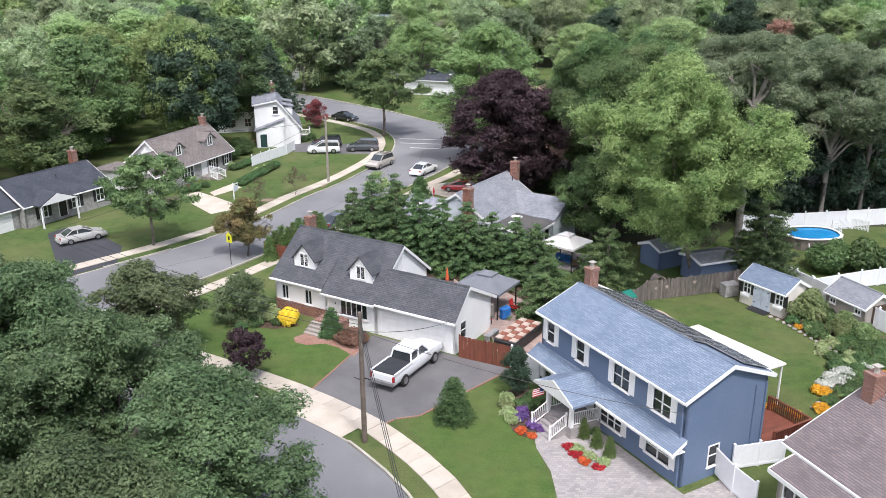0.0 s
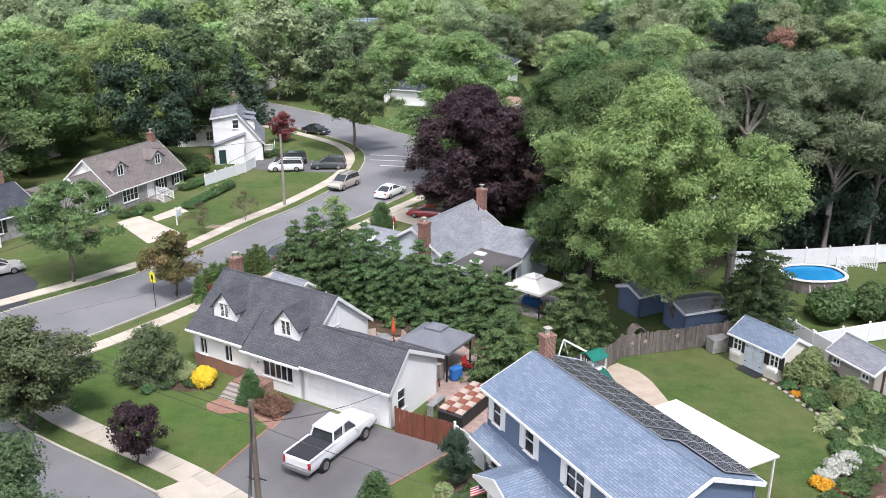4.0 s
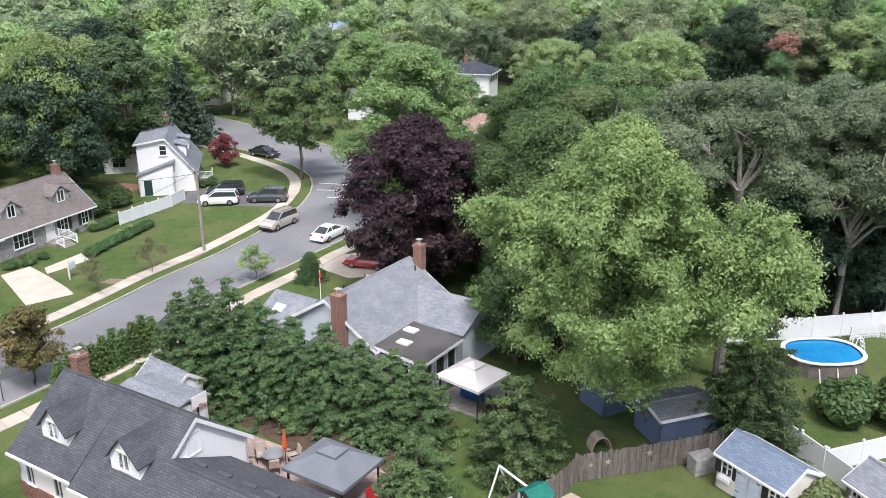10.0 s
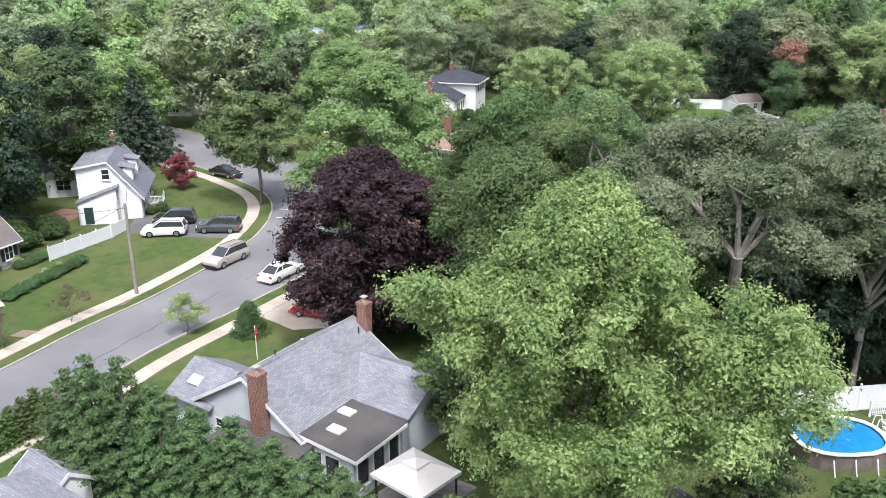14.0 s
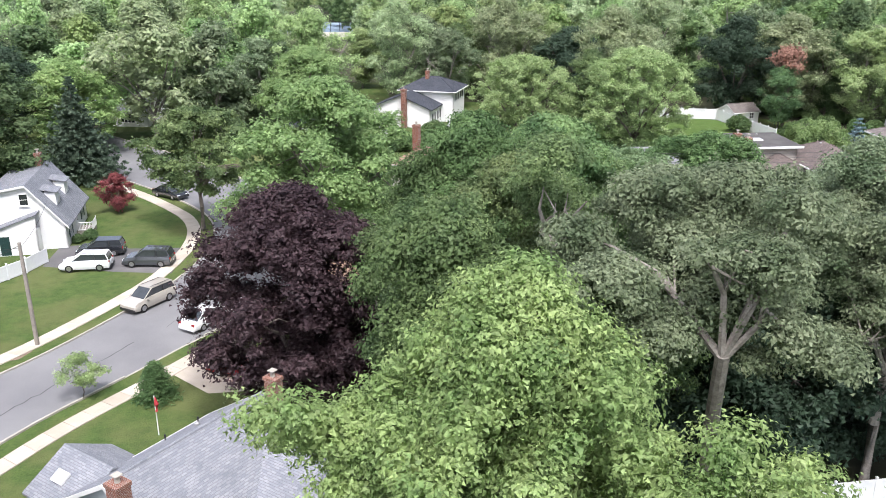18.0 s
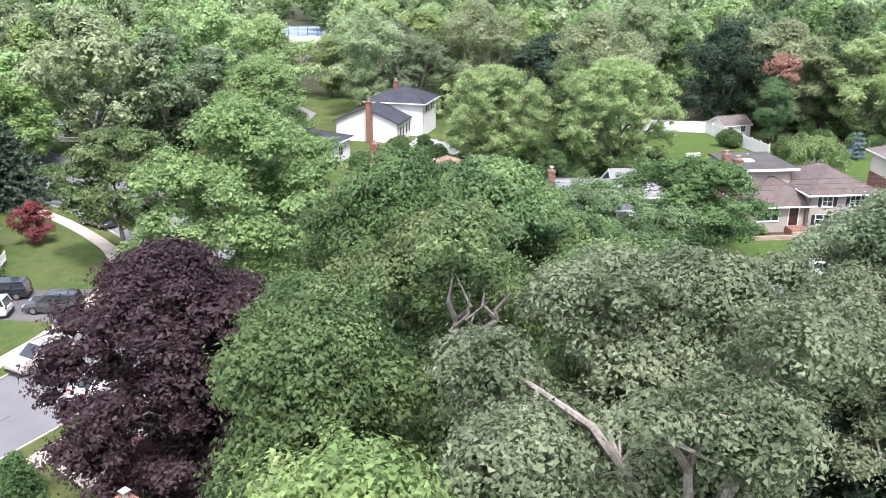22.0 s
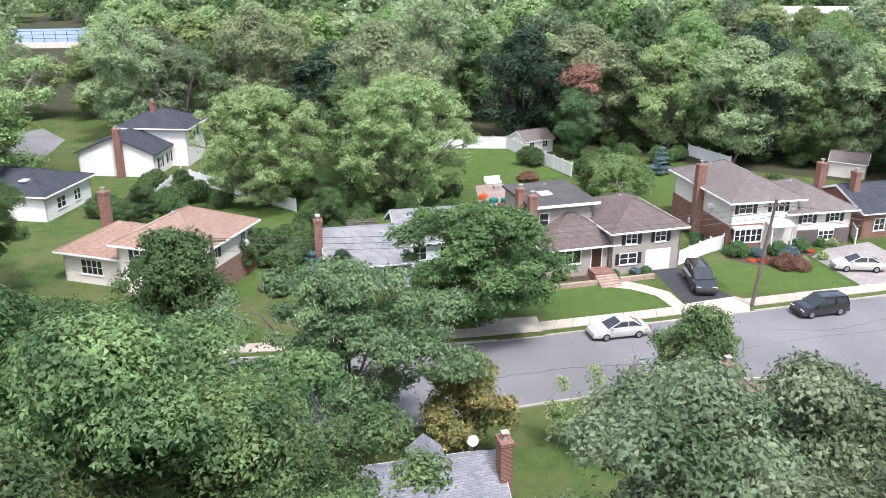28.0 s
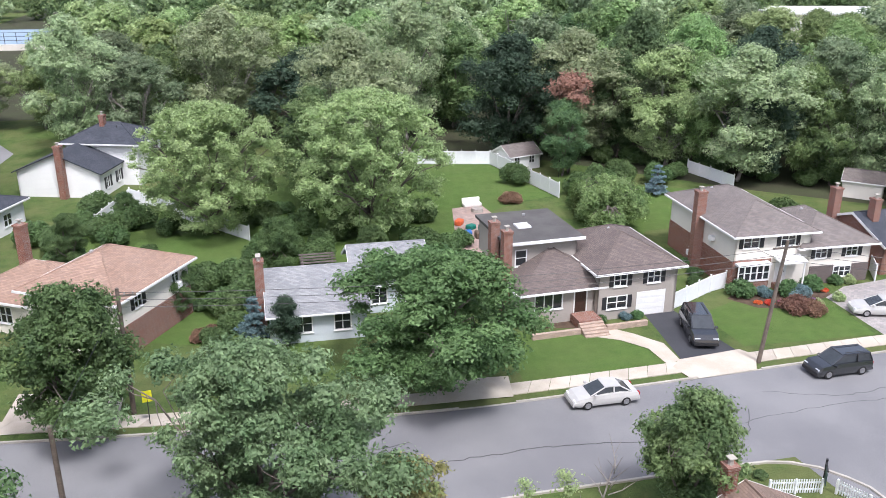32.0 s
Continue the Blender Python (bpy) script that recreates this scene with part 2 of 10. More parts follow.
GREYPAVE = mat("grey_driveway_paving", (0.319, 0.294, 0.277), (0.386, 0.353, 0.336), 0.9, 0.5, 9, 0.3, brick=(0.3, 0.2, (0.235, 0.218, 0.21), 0.01))


def roofing(name, c1, c2, mortar):
    return mat(name, c1, c2, 0.9, 0.7, 14, 0.5, brick=(0.34, 0.145, mortar, 0.012), contrast=0.7)


ROOF_CHAR = roofing("charcoal_shingles", (0.0714, 0.0756, 0.084), (0.118, 0.122, 0.13), (0.042, 0.0437, 0.0504))
ROOF_BLUE = roofing("blue_grey_shingles", (0.168, 0.218, 0.294), (0.235, 0.286, 0.361), (0.101, 0.134, 0.185))
ROOF_GREY = roofing("grey_shingles", (0.235, 0.244, 0.269), (0.311, 0.319, 0.344), (0.151, 0.16, 0.176))
ROOF_BROWN = roofing("brown_shingles", (0.143, 0.113, 0.101), (0.193, 0.155, 0.139), (0.084, 0.0672, 0.063))
ROOF_TAUPE = roofing("taupe_shingles", (0.185, 0.16, 0.147), (0.235, 0.206, 0.189), (0.118, 0.101, 0.0924))
ROOF_TAN = roofing("tan_shingles", (0.336, 0.218, 0.16), (0.403, 0.277, 0.21), (0.21, 0.134, 0.101))
ROOF_DARK = roofing("dark_slate_shingles", (0.0504, 0.0571, 0.0714), (0.0798, 0.084, 0.101), (0.0294, 0.0336, 0.042))
ROOF_PALE = roofing("weathered_pale_shingles", (0.25, 0.255, 0.26), (0.33, 0.335, 0.335), (0.17, 0.172, 0.175))
MEMBRANE = mat("flat_roof_membrane", (0.0714, 0.0672, 0.0655), (0.101, 0.0966, 0.0924), 0.85, 0.5, 12, 0.2)
GLASS = mat("window_glass", (0.02, 0.024, 0.028), (0.035, 0.04, 0.045), 0.06, 0.5, 3, 0, spec=0.8)
DARK = mat("black_painted_metal", (0.0168, 0.0168, 0.0185), (0.0252, 0.0252, 0.0269), 0.45, 2, 10, 0.05)
SHUTTER = mat("black_shutter", (0.0185, 0.0185, 0.0218), (0.0269, 0.0269, 0.0302), 0.55, 2, 10, 0.1, wave=(2, 14, 1.5))
GREENDOOR = mat("dark_green_door_paint", (0.0252, 0.063, 0.0588), None, 0.5, 2, 10, 0.1)
BROWNDOOR = mat("dark_brown_door_paint", (0.0504, 0.0252, 0.0168), None, 0.5, 2, 10, 0.1)
REDWOOD = mat("red_stained_wood", (0.193, 0.063, 0.0378), (0.143, 0.0462, 0.0294), 0.75, 1.2, 14, 0.3, obj_random=0.12)
GREYWOOD = mat("weathered_grey_wood", (0.202, 0.176, 0.155), (0.126, 0.109, 0.0966), 0.9, 1.5, 14, 0.4, obj_random=0.2)
POLEWOOD = mat("pole_wood", (0.168, 0.134, 0.109), (0.109, 0.0882, 0.0714), 0.9, 2, 14, 0.4)
PALEPOLE = mat("pale_pole_wood", (0.302, 0.269, 0.235), (0.235, 0.21, 0.185), 0.9, 2, 14, 0.4)
VINYL = mat("white_vinyl", (0.8, 0.81, 0.82), (0.74, 0.75, 0.77), 0.45, 0.7, 6, 0.03)
BARK = mat("grey_bark", (0.2, 0.175, 0.15), (0.12, 0.1, 0.085), 0.95, 3, 14, 0.7)
BARK_PALE = mat("pale_bark", (0.31, 0.285, 0.255), (0.19, 0.17, 0.15), 0.95, 2.5, 12, 0.6)
MULCH = mat("dark_mulch", (0.0588, 0.0378, 0.0252), (0.101, 0.0672, 0.0462), 0.95, 2, 20, 0.6)
SAND = mat("pale_sand", (0.378, 0.311, 0.244), (0.437, 0.37, 0.302), 0.95, 1, 12, 0.2)
SOIL = mat("bare_soil", (0.193, 0.143, 0.101), (0.252, 0.193, 0.143), 0.95, 0.8, 14, 0.4)
FLAGSTONE = mat("flagstone", (0.353, 0.319, 0.286), (0.269, 0.244, 0.218), 0.9, 2, 12, 0.3, obj_random=0.15)


# ---- mesh helpers ----
class Build:
    """Collects faces and turns them into one mesh."""

    def __init__(self):
        self.v, self.f, self.uv = [], [], []

    def face(self, pts, uv=None):
        i = len(self.v)
        self.v += [tuple(p) for p in pts]
        self.f.append(tuple(range(i, i + len(pts))))
        if uv is None:
            a = Vector(pts[1]) - Vector(pts[0])
            nrm = a.cross(Vector(pts[2]) - Vector(pts[1]))
            nrm = nrm.normalized() if nrm.length > 1e-9 else Vector((0, 0, 1))
            ux = Vector((0, 0, 1)).cross(nrm)
            ux = ux.normalized() if ux.length > 0.05 else Vector((1, 0, 0))
            uy = nrm.cross(ux)
            uv = [(Vector(p).dot(ux), Vector(p).dot(uy)) for p in pts]
        self.uv += uv
        return self

    def box(self, x0, y0, z0, x1, y1, z1):
        p = [(x, y, z) for z in (z0, z1) for y in (y0, y1) for x in (x0, x1)]
        for q in ((0, 2, 3, 1), (4, 5, 7, 6), (0, 1, 5, 4), (2, 6, 7, 3), (0, 4, 6, 2), (1, 3, 7, 5)):
            self.face([p[k] for k in q])
        return self

    def slab(self, pts, thick):
        """A polygon (counter-clockwise from above) with thickness downwards."""
        lo = [(x, y, z - thick) for x, y, z in pts]
        self.face(pts)
        self.face(lo[::-1])
        for k in range(len(pts)):
            j = (k + 1) % len(pts)
            self.face([pts[k], lo[k], lo[j], pts[j]])
        return self

    def tube(self, pts, radii, sides=7, cap=True):
        rings = []
        for k, (p, r) in enumerate(zip(pts, radii)):
            p = Vector(p)
            d = Vector(pts[min(k + 1, len(pts) - 1)]) - Vector(pts[max(k - 1, 0)])
            q = d.to_track_quat("Z", "Y")
            rings.append([p + q @ Vector((r * math.cos(a), r * math.sin(a), 0)) for a in (2 * math.pi * s / sides for s in range(sides))])
        for a, b in zip(rings, rings[1:]):
            for s in range(sides):
                e = (s + 1) % sides
                self.face([a[s], a[e], b[e], b[s]])
        if cap:
            self.face(rings[-1])
            self.face(rings[0][::-1])
        return self

    def mesh(self, name, material, smooth=False):
        m = bpy.data.meshes.new(name)
        m.from_pydata(self.v, [], self.f)
        lay = m.uv_layers.new(name="UVMap")
        lay.data.foreach_set("uv", np.array(self.uv, dtype=np.float32).ravel())
        m.materials.append(material)
        if smooth:
            m.polygons.foreach_set("use_smooth", [True] * len(m.polygons))
        return m


def ob_mesh(name, bld, material, smooth=False):
    return new(name, bld.mesh(name, material, smooth) if isinstance(bld, Build) else bld)


def thing(name, x, y, z, rz, label, category, group="", kind=""):
    e = new(name)
    e.empty_display_size = 0.3
    e.matrix_basis = pose(x, y, z, 0, 0, rz)
    return tagged(e, label, category, group, kind)


def part(name, bld, material, parent, label="", at=None, smooth=False):
    ob = ob_mesh(name, bld, material, smooth)
    ob.parent = parent
    if at is not None:
        ob.matrix_basis = at
    if label:
        ob["label"] = label
    return ob


BOXES = {}


def box_mesh(sx, sy, sz, material, bevel=0.0):
    """A shared box mesh standing on z = 0, centred in x and y, with chamfered upright and top edges."""
    key = (round(sx, 3), round(sy, 3), round(sz, 3), material.name, bevel)
    if key not in BOXES:
        b = Build()
        if bevel:
            bm = bmesh.new()
            bmesh.ops.create_cube(bm, size=1.0, matrix=Matrix.Translation((0, 0, sz / 2)) @ Matrix.Diagonal((sx, sy, sz, 1)))
            bmesh.ops.bevel(bm, geom=bm.edges[:], offset=bevel, segments=1, affect="EDGES")
            for f in bm.faces:
                b.face([v.co.copy() for v in f.verts])
            bm.free()
        else:
            b.box(-sx / 2, -sy / 2, 0, sx / 2, sy / 2, sz)
        BOXES[key] = b.mesh("block", material)
    return BOXES[key]

# ---- house helpers (local frame: x along the front, y to the back, z up) ----
def wall_sheet(b, p0, p1, z0, z1, holes, thick=0.18):
    """An upright wall from p0 to p1 (outside on its right-hand side) with rectangular openings (u0, v0, u1, v1)."""
    p0, p1 = Vector((*p0, 0)), Vector((*p1, 0))
    d = (p1 - p0).normalized()
    inn = Vector((-d.y, d.x, 0)) * thick
    length = (p1 - p0).length
    us = sorted({0.0, length, *[h[0] for h in holes], *[h[2] for h in holes]})
    vs = sorted({z0, z1, *[h[1] for h in holes], *[h[3] for h in holes]})

    def at(u, v, k=0.0):
        q = p0 + d * u + inn * k
        return (q.x, q.y, v)

    for u0, u1 in zip(us, us[1:]):
        for v0, v1 in zip(vs, vs[1:]):
            mu, mv = (u0 + u1) / 2, (v0 + v1) / 2
            if any(h[0] < mu < h[2] and h[1] < mv < h[3] for h in holes):
                continue
            b.face([at(u0, v0), at(u1, v0), at(u1, v1), at(u0, v1)])
            b.face([at(u0, v0, 1), at(u0, v1, 1), at(u1, v1, 1), at(u1, v0, 1)])
    for (ua, va), (ub, vb) in (((0, z0), (length, z0)), ((length, z0), (length, z1)), ((length, z1), (0, z1)), ((0, z1), (0, z0))):
        b.face([at(ua, va), at(ua, va, 1), at(ub, vb, 1), at(ub, vb)])
    for u0, v0, u1, v1 in holes:
        b.face([at(u0, v0), at(u0, v0, 1), at(u1, v0, 1), at(u1, v0)])
        b.face([at(u0, v1), at(u1, v1), at(u1, v1, 1), at(u0, v1, 1)])
        b.face([at(u0, v0), at(u0, v1), at(u0, v1, 1), at(u0, v0, 1)])
        b.face([at(u1, v0), at(u1, v0, 1), at(u1, v1, 1), at(u1, v1)])


def facing(p0, p1, u, z):
    """The pose of a fitting on a wall from p0 to p1: x along the wall, -y outwards."""
    d = Vector((p1[0] - p0[0], p1[1] - p0[1], 0)).normalized()
    return Matrix.Translation((p0[0] + d.x * u, p0[1] + d.y * u, z)) @ Matrix.Rotation(math.atan2(d.y, d.x), 4, "Z")


WINDOWS = {}


def window(parent, m, w, h, cols=2, rows=1, shutters=None, frame_mat=None, depth=0.07, sill=True):
    """A sash window in its opening: a frame with mullions, panes, sill and shutters."""
    fm = frame_mat or TRIM
    key = (round(w, 2), round(h, 2), cols, rows, fm.name)
    if key not in WINDOWS:
        b = Build()
        t = 0.09
        b.box(-w / 2 - t, -0.05, -t, w / 2 + t, 0.05, 0.0)
        b.box(-w / 2 - t, -0.05, h, w / 2 + t, 0.05, h + t)
        b.box(-w / 2 - t, -0.05, 0, -w / 2, 0.05, h)
        b.box(w / 2, -0.05, 0, w / 2 + t, 0.05, h)
        for k in range(1, cols):
            x = -w / 2 + w * k / cols
            b.box(x - 0.035, -0.03, 0, x + 0.035, 0.04, h)
        for k in range(1, rows + 1):
            if rows > 0 and k <= rows - 0:
                z = h * k / (rows + 1)
                b.box(-w / 2, -0.025, z - 0.02, w / 2, 0.035, z + 0.02)
        g = [Build().box(-w / 2 + w * k / cols, 0.03, 0, -w / 2 + w * (k + 1) / cols, 0.045, h) for k in range(cols)]
        s = Build().box(-w / 2 - 0.14, -0.12, -0.14, w / 2 + 0.14, 0.02, -0.09)
        WINDOWS[key] = (b.mesh("window_frame", fm), [q.mesh("pane", GLASS) for q in g], s.mesh("window_sill", fm))
    fr, gl, si = WINDOWS[key]
    o = part("window", fr, None, parent, at=m)
    for q in gl:
        part("pane", q, None, o)
    if sill:
        part("window_sill", si, None, o)
    if shutters:
        for sx in (-1, 1):
            part("shutter", box_mesh(0.38, 0.05, h + 0.1, shutters), None, o, at=Matrix.Translation((sx * (w / 2 + 0.3), -0.05, -0.05)))
    return o


def door(parent, m, w=0.95, h=2.05, paint=None, panels=True):
    paint = paint or TRIM
    b = Build().box(-w / 2, -0.02, 0, w / 2, 0.04, h)
    if panels:
        for x in (-w / 4, w / 4):
            for z, k in ((0.2, 0.7), (1.05, 0.75)):
                b.box(x - w * 0.17, -0.035, z, x + w * 0.17, -0.015, z + k)
    o = part("door", b, paint, parent, at=m)
    f = Build().box(-w / 2 - 0.1, -0.06, 0, -w / 2, 0.05, h).box(w / 2, -0.06, 0, w / 2 + 0.1, 0.05, h).box(-w / 2 - 0.1, -0.06, h, w / 2 + 0.1, 0.05, h + 0.12)
    part("door_frame", f, TRIM, o)
    part("door_handle", box_mesh(0.05, 0.08, 0.12, DARK, 0.01), None, o, at=Matrix.Translation((w * 0.38, -0.06, 0.95)))
    return o


def garage_door(parent, m, w=2.5, h=2.15):
    b = Build()
    for k in range(4):
        z = h * k / 4
        b.box(-w / 2, -0.03, z + 0.01, w / 2, 0.03, z + h / 4 - 0.01)
        for j in range(4):
            x = -w / 2 + w * (j + 0.5) / 4
            b.box(x - w * 0.1, -0.045, z + 0.1, x + w * 0.1, -0.025, z + h / 4 - 0.1)
    o = part("garage_door", b, TRIM, parent, at=m)
    f = Build().box(-w / 2 - 0.12, -0.05, 0, -w / 2, 0.06, h).box(w / 2, -0.05, 0, w / 2 + 0.12, 0.06, h).box(-w / 2 - 0.12, -0.05, h, w / 2 + 0.12, 0.06, h + 0.14)
    part("door_frame", f, TRIM, o)
    return o


def chimney(parent, x, y, z0, z1, w=0.7, d=0.9, flues=1):
    b = Build().box(-w / 2, -d / 2, 0, w / 2, d / 2, z1 - z0 - 0.2)
    b.box(-w / 2 - 0.05, -d / 2 - 0.05, z1 - z0 - 0.2, w / 2 + 0.05, d / 2 + 0.05, z1 - z0)
    o = part("chimney", b, BRICKM, parent, "red brick chimney", at=Matrix.Translation((x, y, z0)))
    for k in range(flues):
        f = Build().tube([(0, 0, 0), (0, 0, 0.35)], [0.14, 0.12], 8)
        f.box(-0.2, -0.2, 0.35, 0.2, 0.2, 0.4)
        part("chimney_cap", f, KERB, o, at=Matrix.Translation((0, (k - (flues - 1) / 2) * 0.4, z1 - z0)))
    return o


def gutter(parent, p0, p1, material=None, drop=None):
    """A gutter along an eave, with a downpipe to the ground where drop is its height."""
    p0, p1 = Vector(p0), Vector(p1)
    d = p1 - p0
    m = Matrix.Translation(p0) @ Matrix.Rotation(math.atan2(d.y, d.x), 4, "Z")
    b = Build().box(0, -0.12, -0.12, d.length, 0.0, -0.1).box(0, -0.12, -0.12, d.length, -0.1, 0.0)
    o = part("gutter", b, material or TRIM, parent, at=m)
    return o


def gable_roof(parent, x0, x1, y0, y1, ze, zr, material, over=0.35, rake=0.25, yr=None, trim=None):
    """Two slopes with the ridge along x; ze is the height at the walls' line."""
    yr = (y0 + y1) / 2 if yr is None else yr
    sf, sb = (zr - ze) / (yr - y0), (zr - ze) / (y1 - yr)
    a, b_ = x0 - rake, x1 + rake
    zf, zb = ze - sf * over, ze - sb * over
    part("roof_slope", Build().slab([(a, y0 - over, zf), (b_, y0 - over, zf), (b_, yr, zr), (a, yr, zr)], 0.14), material, parent)
    part("roof_slope", Build().slab([(a, yr, zr), (b_, yr, zr), (b_, y1 + over, zb), (a, y1 + over, zb)], 0.14), material, parent)
    part("ridge_cap", Build().tube([(a, yr, zr - 0.02), (b_, yr, zr - 0.02)], [0.09, 0.09], 6), material, parent)
    for x in (a, b_):
        w = 0.02
        for (ya, za, yb, zb_) in ((y0 - over, zf, yr, zr), (yr, zr, y1 + over, zb)):
            bb = Build()
            s = -1 if x == a else 1
            xo = x + s * 0.03
            lo, hi = (xo - 0.03, xo) if s > 0 else (xo, xo + 0.03)
            pts = [(ya, za), (yb, zb_)]
            q = [(lo, ya, za - 0.24), (lo, yb, zb_ - 0.24), (lo, yb, zb_ + 0.02), (lo, ya, za + 0.02)]
            r = [(hi, y, z) for _, y, z in q]
            bb.face(q[::-1]).face(r)
            for k in range(4):
                j = (k + 1) % 4
                bb.face([q[k], q[j], r[j], r[k]])
            part("rake_board", bb, trim or TRIM, parent)
    for y, z, s in ((y0 - over, zf, -1), (y1 + over, zb, 1)):
        lo, hi = (y - 0.1, y) if s < 0 else (y, y + 0.1)
        part("gutter", Build().box(a, lo, z - 0.16, b_, hi, z - 0.04), trim or TRIM, parent)


def hip_roof(parent, x0, x1, y0, y1, ze, zr, material, over=0.45, trim=None):
    """A hipped roof; the ridge runs along the longer side."""
    x0, x1, y0, y1 = x0 - over, x1 + over, y0 - over, y1 + over
    w, d = x1 - x0, y1 - y0
    if w >= d:
        r0, r1 = (x0 + d / 2, (y0 + y1) / 2, zr), (x1 - d / 2, (y0 + y1) / 2, zr)
        faces = [[(x0, y0, ze), (x1, y0, ze), r1, r0], [(x1, y1, ze), (x0, y1, ze), r0, r1], [(x1, y0, ze), (x1, y1, ze), r1], [(x0, y1, ze), (x0, y0, ze), r0]]
    else:
        r0, r1 = ((x0 + x1) / 2, y0 + w / 2, zr), ((x0 + x1) / 2, y1 - w / 2, zr)
        faces = [[(x0, y0, ze), (x1, y0, ze), r0], [(x1, y1, ze), (x0, y1, ze), r1], [(x1, y0, ze), (x1, y1, ze), r1, r0], [(x0, y1, ze), (x0, y0, ze), r0, r1]]
    for f in faces:
        part("roof_slope", Build().slab(f, 0.12), material, parent)
    for a, b_ in (((x0, y0), (x1, y0)), ((x1, y0), (x1, y1)), ((x1, y1), (x0, y1)), ((x0, y1), (x0, y0))):
        d_ = Vector((b_[0] - a[0], b_[1] - a[1], 0))
        m = Matrix.Translation((*a, ze)) @ Matrix.Rotation(math.atan2(d_.y, d_.x), 4, "Z")
        part("gutter", Build().box(-0.1, -0.12, -0.2, d_.length + 0.1, -0.005, -0.04), trim or TRIM, parent, at=m)
    hips = [(f[k], f[(k + 1) % len(f)]) for f in faces[:2] for k in range(len(f))]
    for p, q in sorted({(min(p, q), max(p, q)) for p, q in hips}):
        if abs(p[2] - q[2]) > 0.1 or (p[2] > ze + 0.1 and q[2] > ze + 0.1):
            part("ridge_cap", Build().tube([p, q], [0.07, 0.07], 6), material, parent)


def walls(parent, x0, x1, y0, y1, z0, z1, material, front=(), right=(), back=(), left=(), gables=None, name="wall"):
    """Four walls with openings per side; gables: (ridge height, 'x' ends or 'y' ends)."""
    sides = (((x0, y0), (x1, y0), front), ((x1, y0), (x1, y1), right), ((x1, y1), (x0, y1), back), ((x0, y1), (x0, y0), left))
    for k, (p0, p1, holes) in enumerate(sides):
        b = Build()
        wall_sheet(b, p0, p1, z0, z1, list(holes))
        if gables and ((gables[1] == "x" and k in (1, 3)) or (gables[1] == "y" and k in (0, 2))):
            px, py = (p0[0] + p1[0]) / 2, (p0[1] + p1[1]) / 2
            if len(gables) > 2 and k in (1, 3):
                py = gables[2]
            b.face([(*p0, z1), (*p1, z1), (px, py, gables[0])])
        part(name, b, material, parent)
    return sides


def fit_windows(parent, side, items):
    """Windows and doors into the openings of one side: (kind, u centre, sill, width, height, options)."""
    p0, p1 = side[0], side[1]
    for it in items:
        kind, u, z, w, h = it[:5]
        opt = it[5] if len(it) > 5 else {}
        m = facing(p0, p1, u, z) @ Matrix.Translation((0, 0.03, 0))
        if kind == "w":
            window(parent, m, w, h, **opt)
        elif kind == "g":
            garage_door(parent, m, w, h)
        else:
            door(parent, m, w, h, **opt)


def openings(items):
    return [(u - w / 2, z, u + w / 2, z + h) for _, u, z, w, h, *_r in items]


def block(parent, x0, x1, y0, y1, z0, z1, material, front=(), right=(), back=(), left=(), gables=None):
    s = walls(parent, x0, x1, y0, y1, z0, z1, material, openings(front), openings(right), openings(back), openings(left), gables)
    for side, items in zip(s, (front, right, back, left)):
        fit_windows(parent, side, items)


def dormer(parent, x, y, z, w, h, depth, roof, wall, rise=0.7):
    """A gabled dormer whose front stands at (x, y, z)."""
    o = part("dormer", Build().face([(-w / 2, 0, 0), (w / 2, 0, 0), (w / 2, 0, h), (0, 0, h + rise), (-w / 2, 0, h)])
             .face([(w / 2, 0, 0), (w / 2, depth, 0), (w / 2, depth, h), (w / 2, 0, h)]).face([(-w / 2, 0, h), (-w / 2, depth, h), (-w / 2, depth, 0), (-w / 2, 0, 0)]), wall, parent, at=Matrix.Translation((x, y, z)))
    e = 0.18
    k = rise / (w / 2)
    part("dormer_roof", Build().slab([(-w / 2 - e, -0.2, h - k * e), (0, -0.2, h + rise), (0, depth, h + rise), (-w / 2 - e, depth, h - k * e)][::-1], 0.1)
         .slab([(0, -0.2, h + rise), (w / 2 + e, -0.2, h - k * e), (w / 2 + e, depth, h - k * e), (0, depth, h + rise)][::1][::-1], 0.1), roof, o)
    window(o, Matrix.Translation((0, -0.03, 0.22)), w * 0.36, h * 1.05, 2, 0, sill=False)
    return o


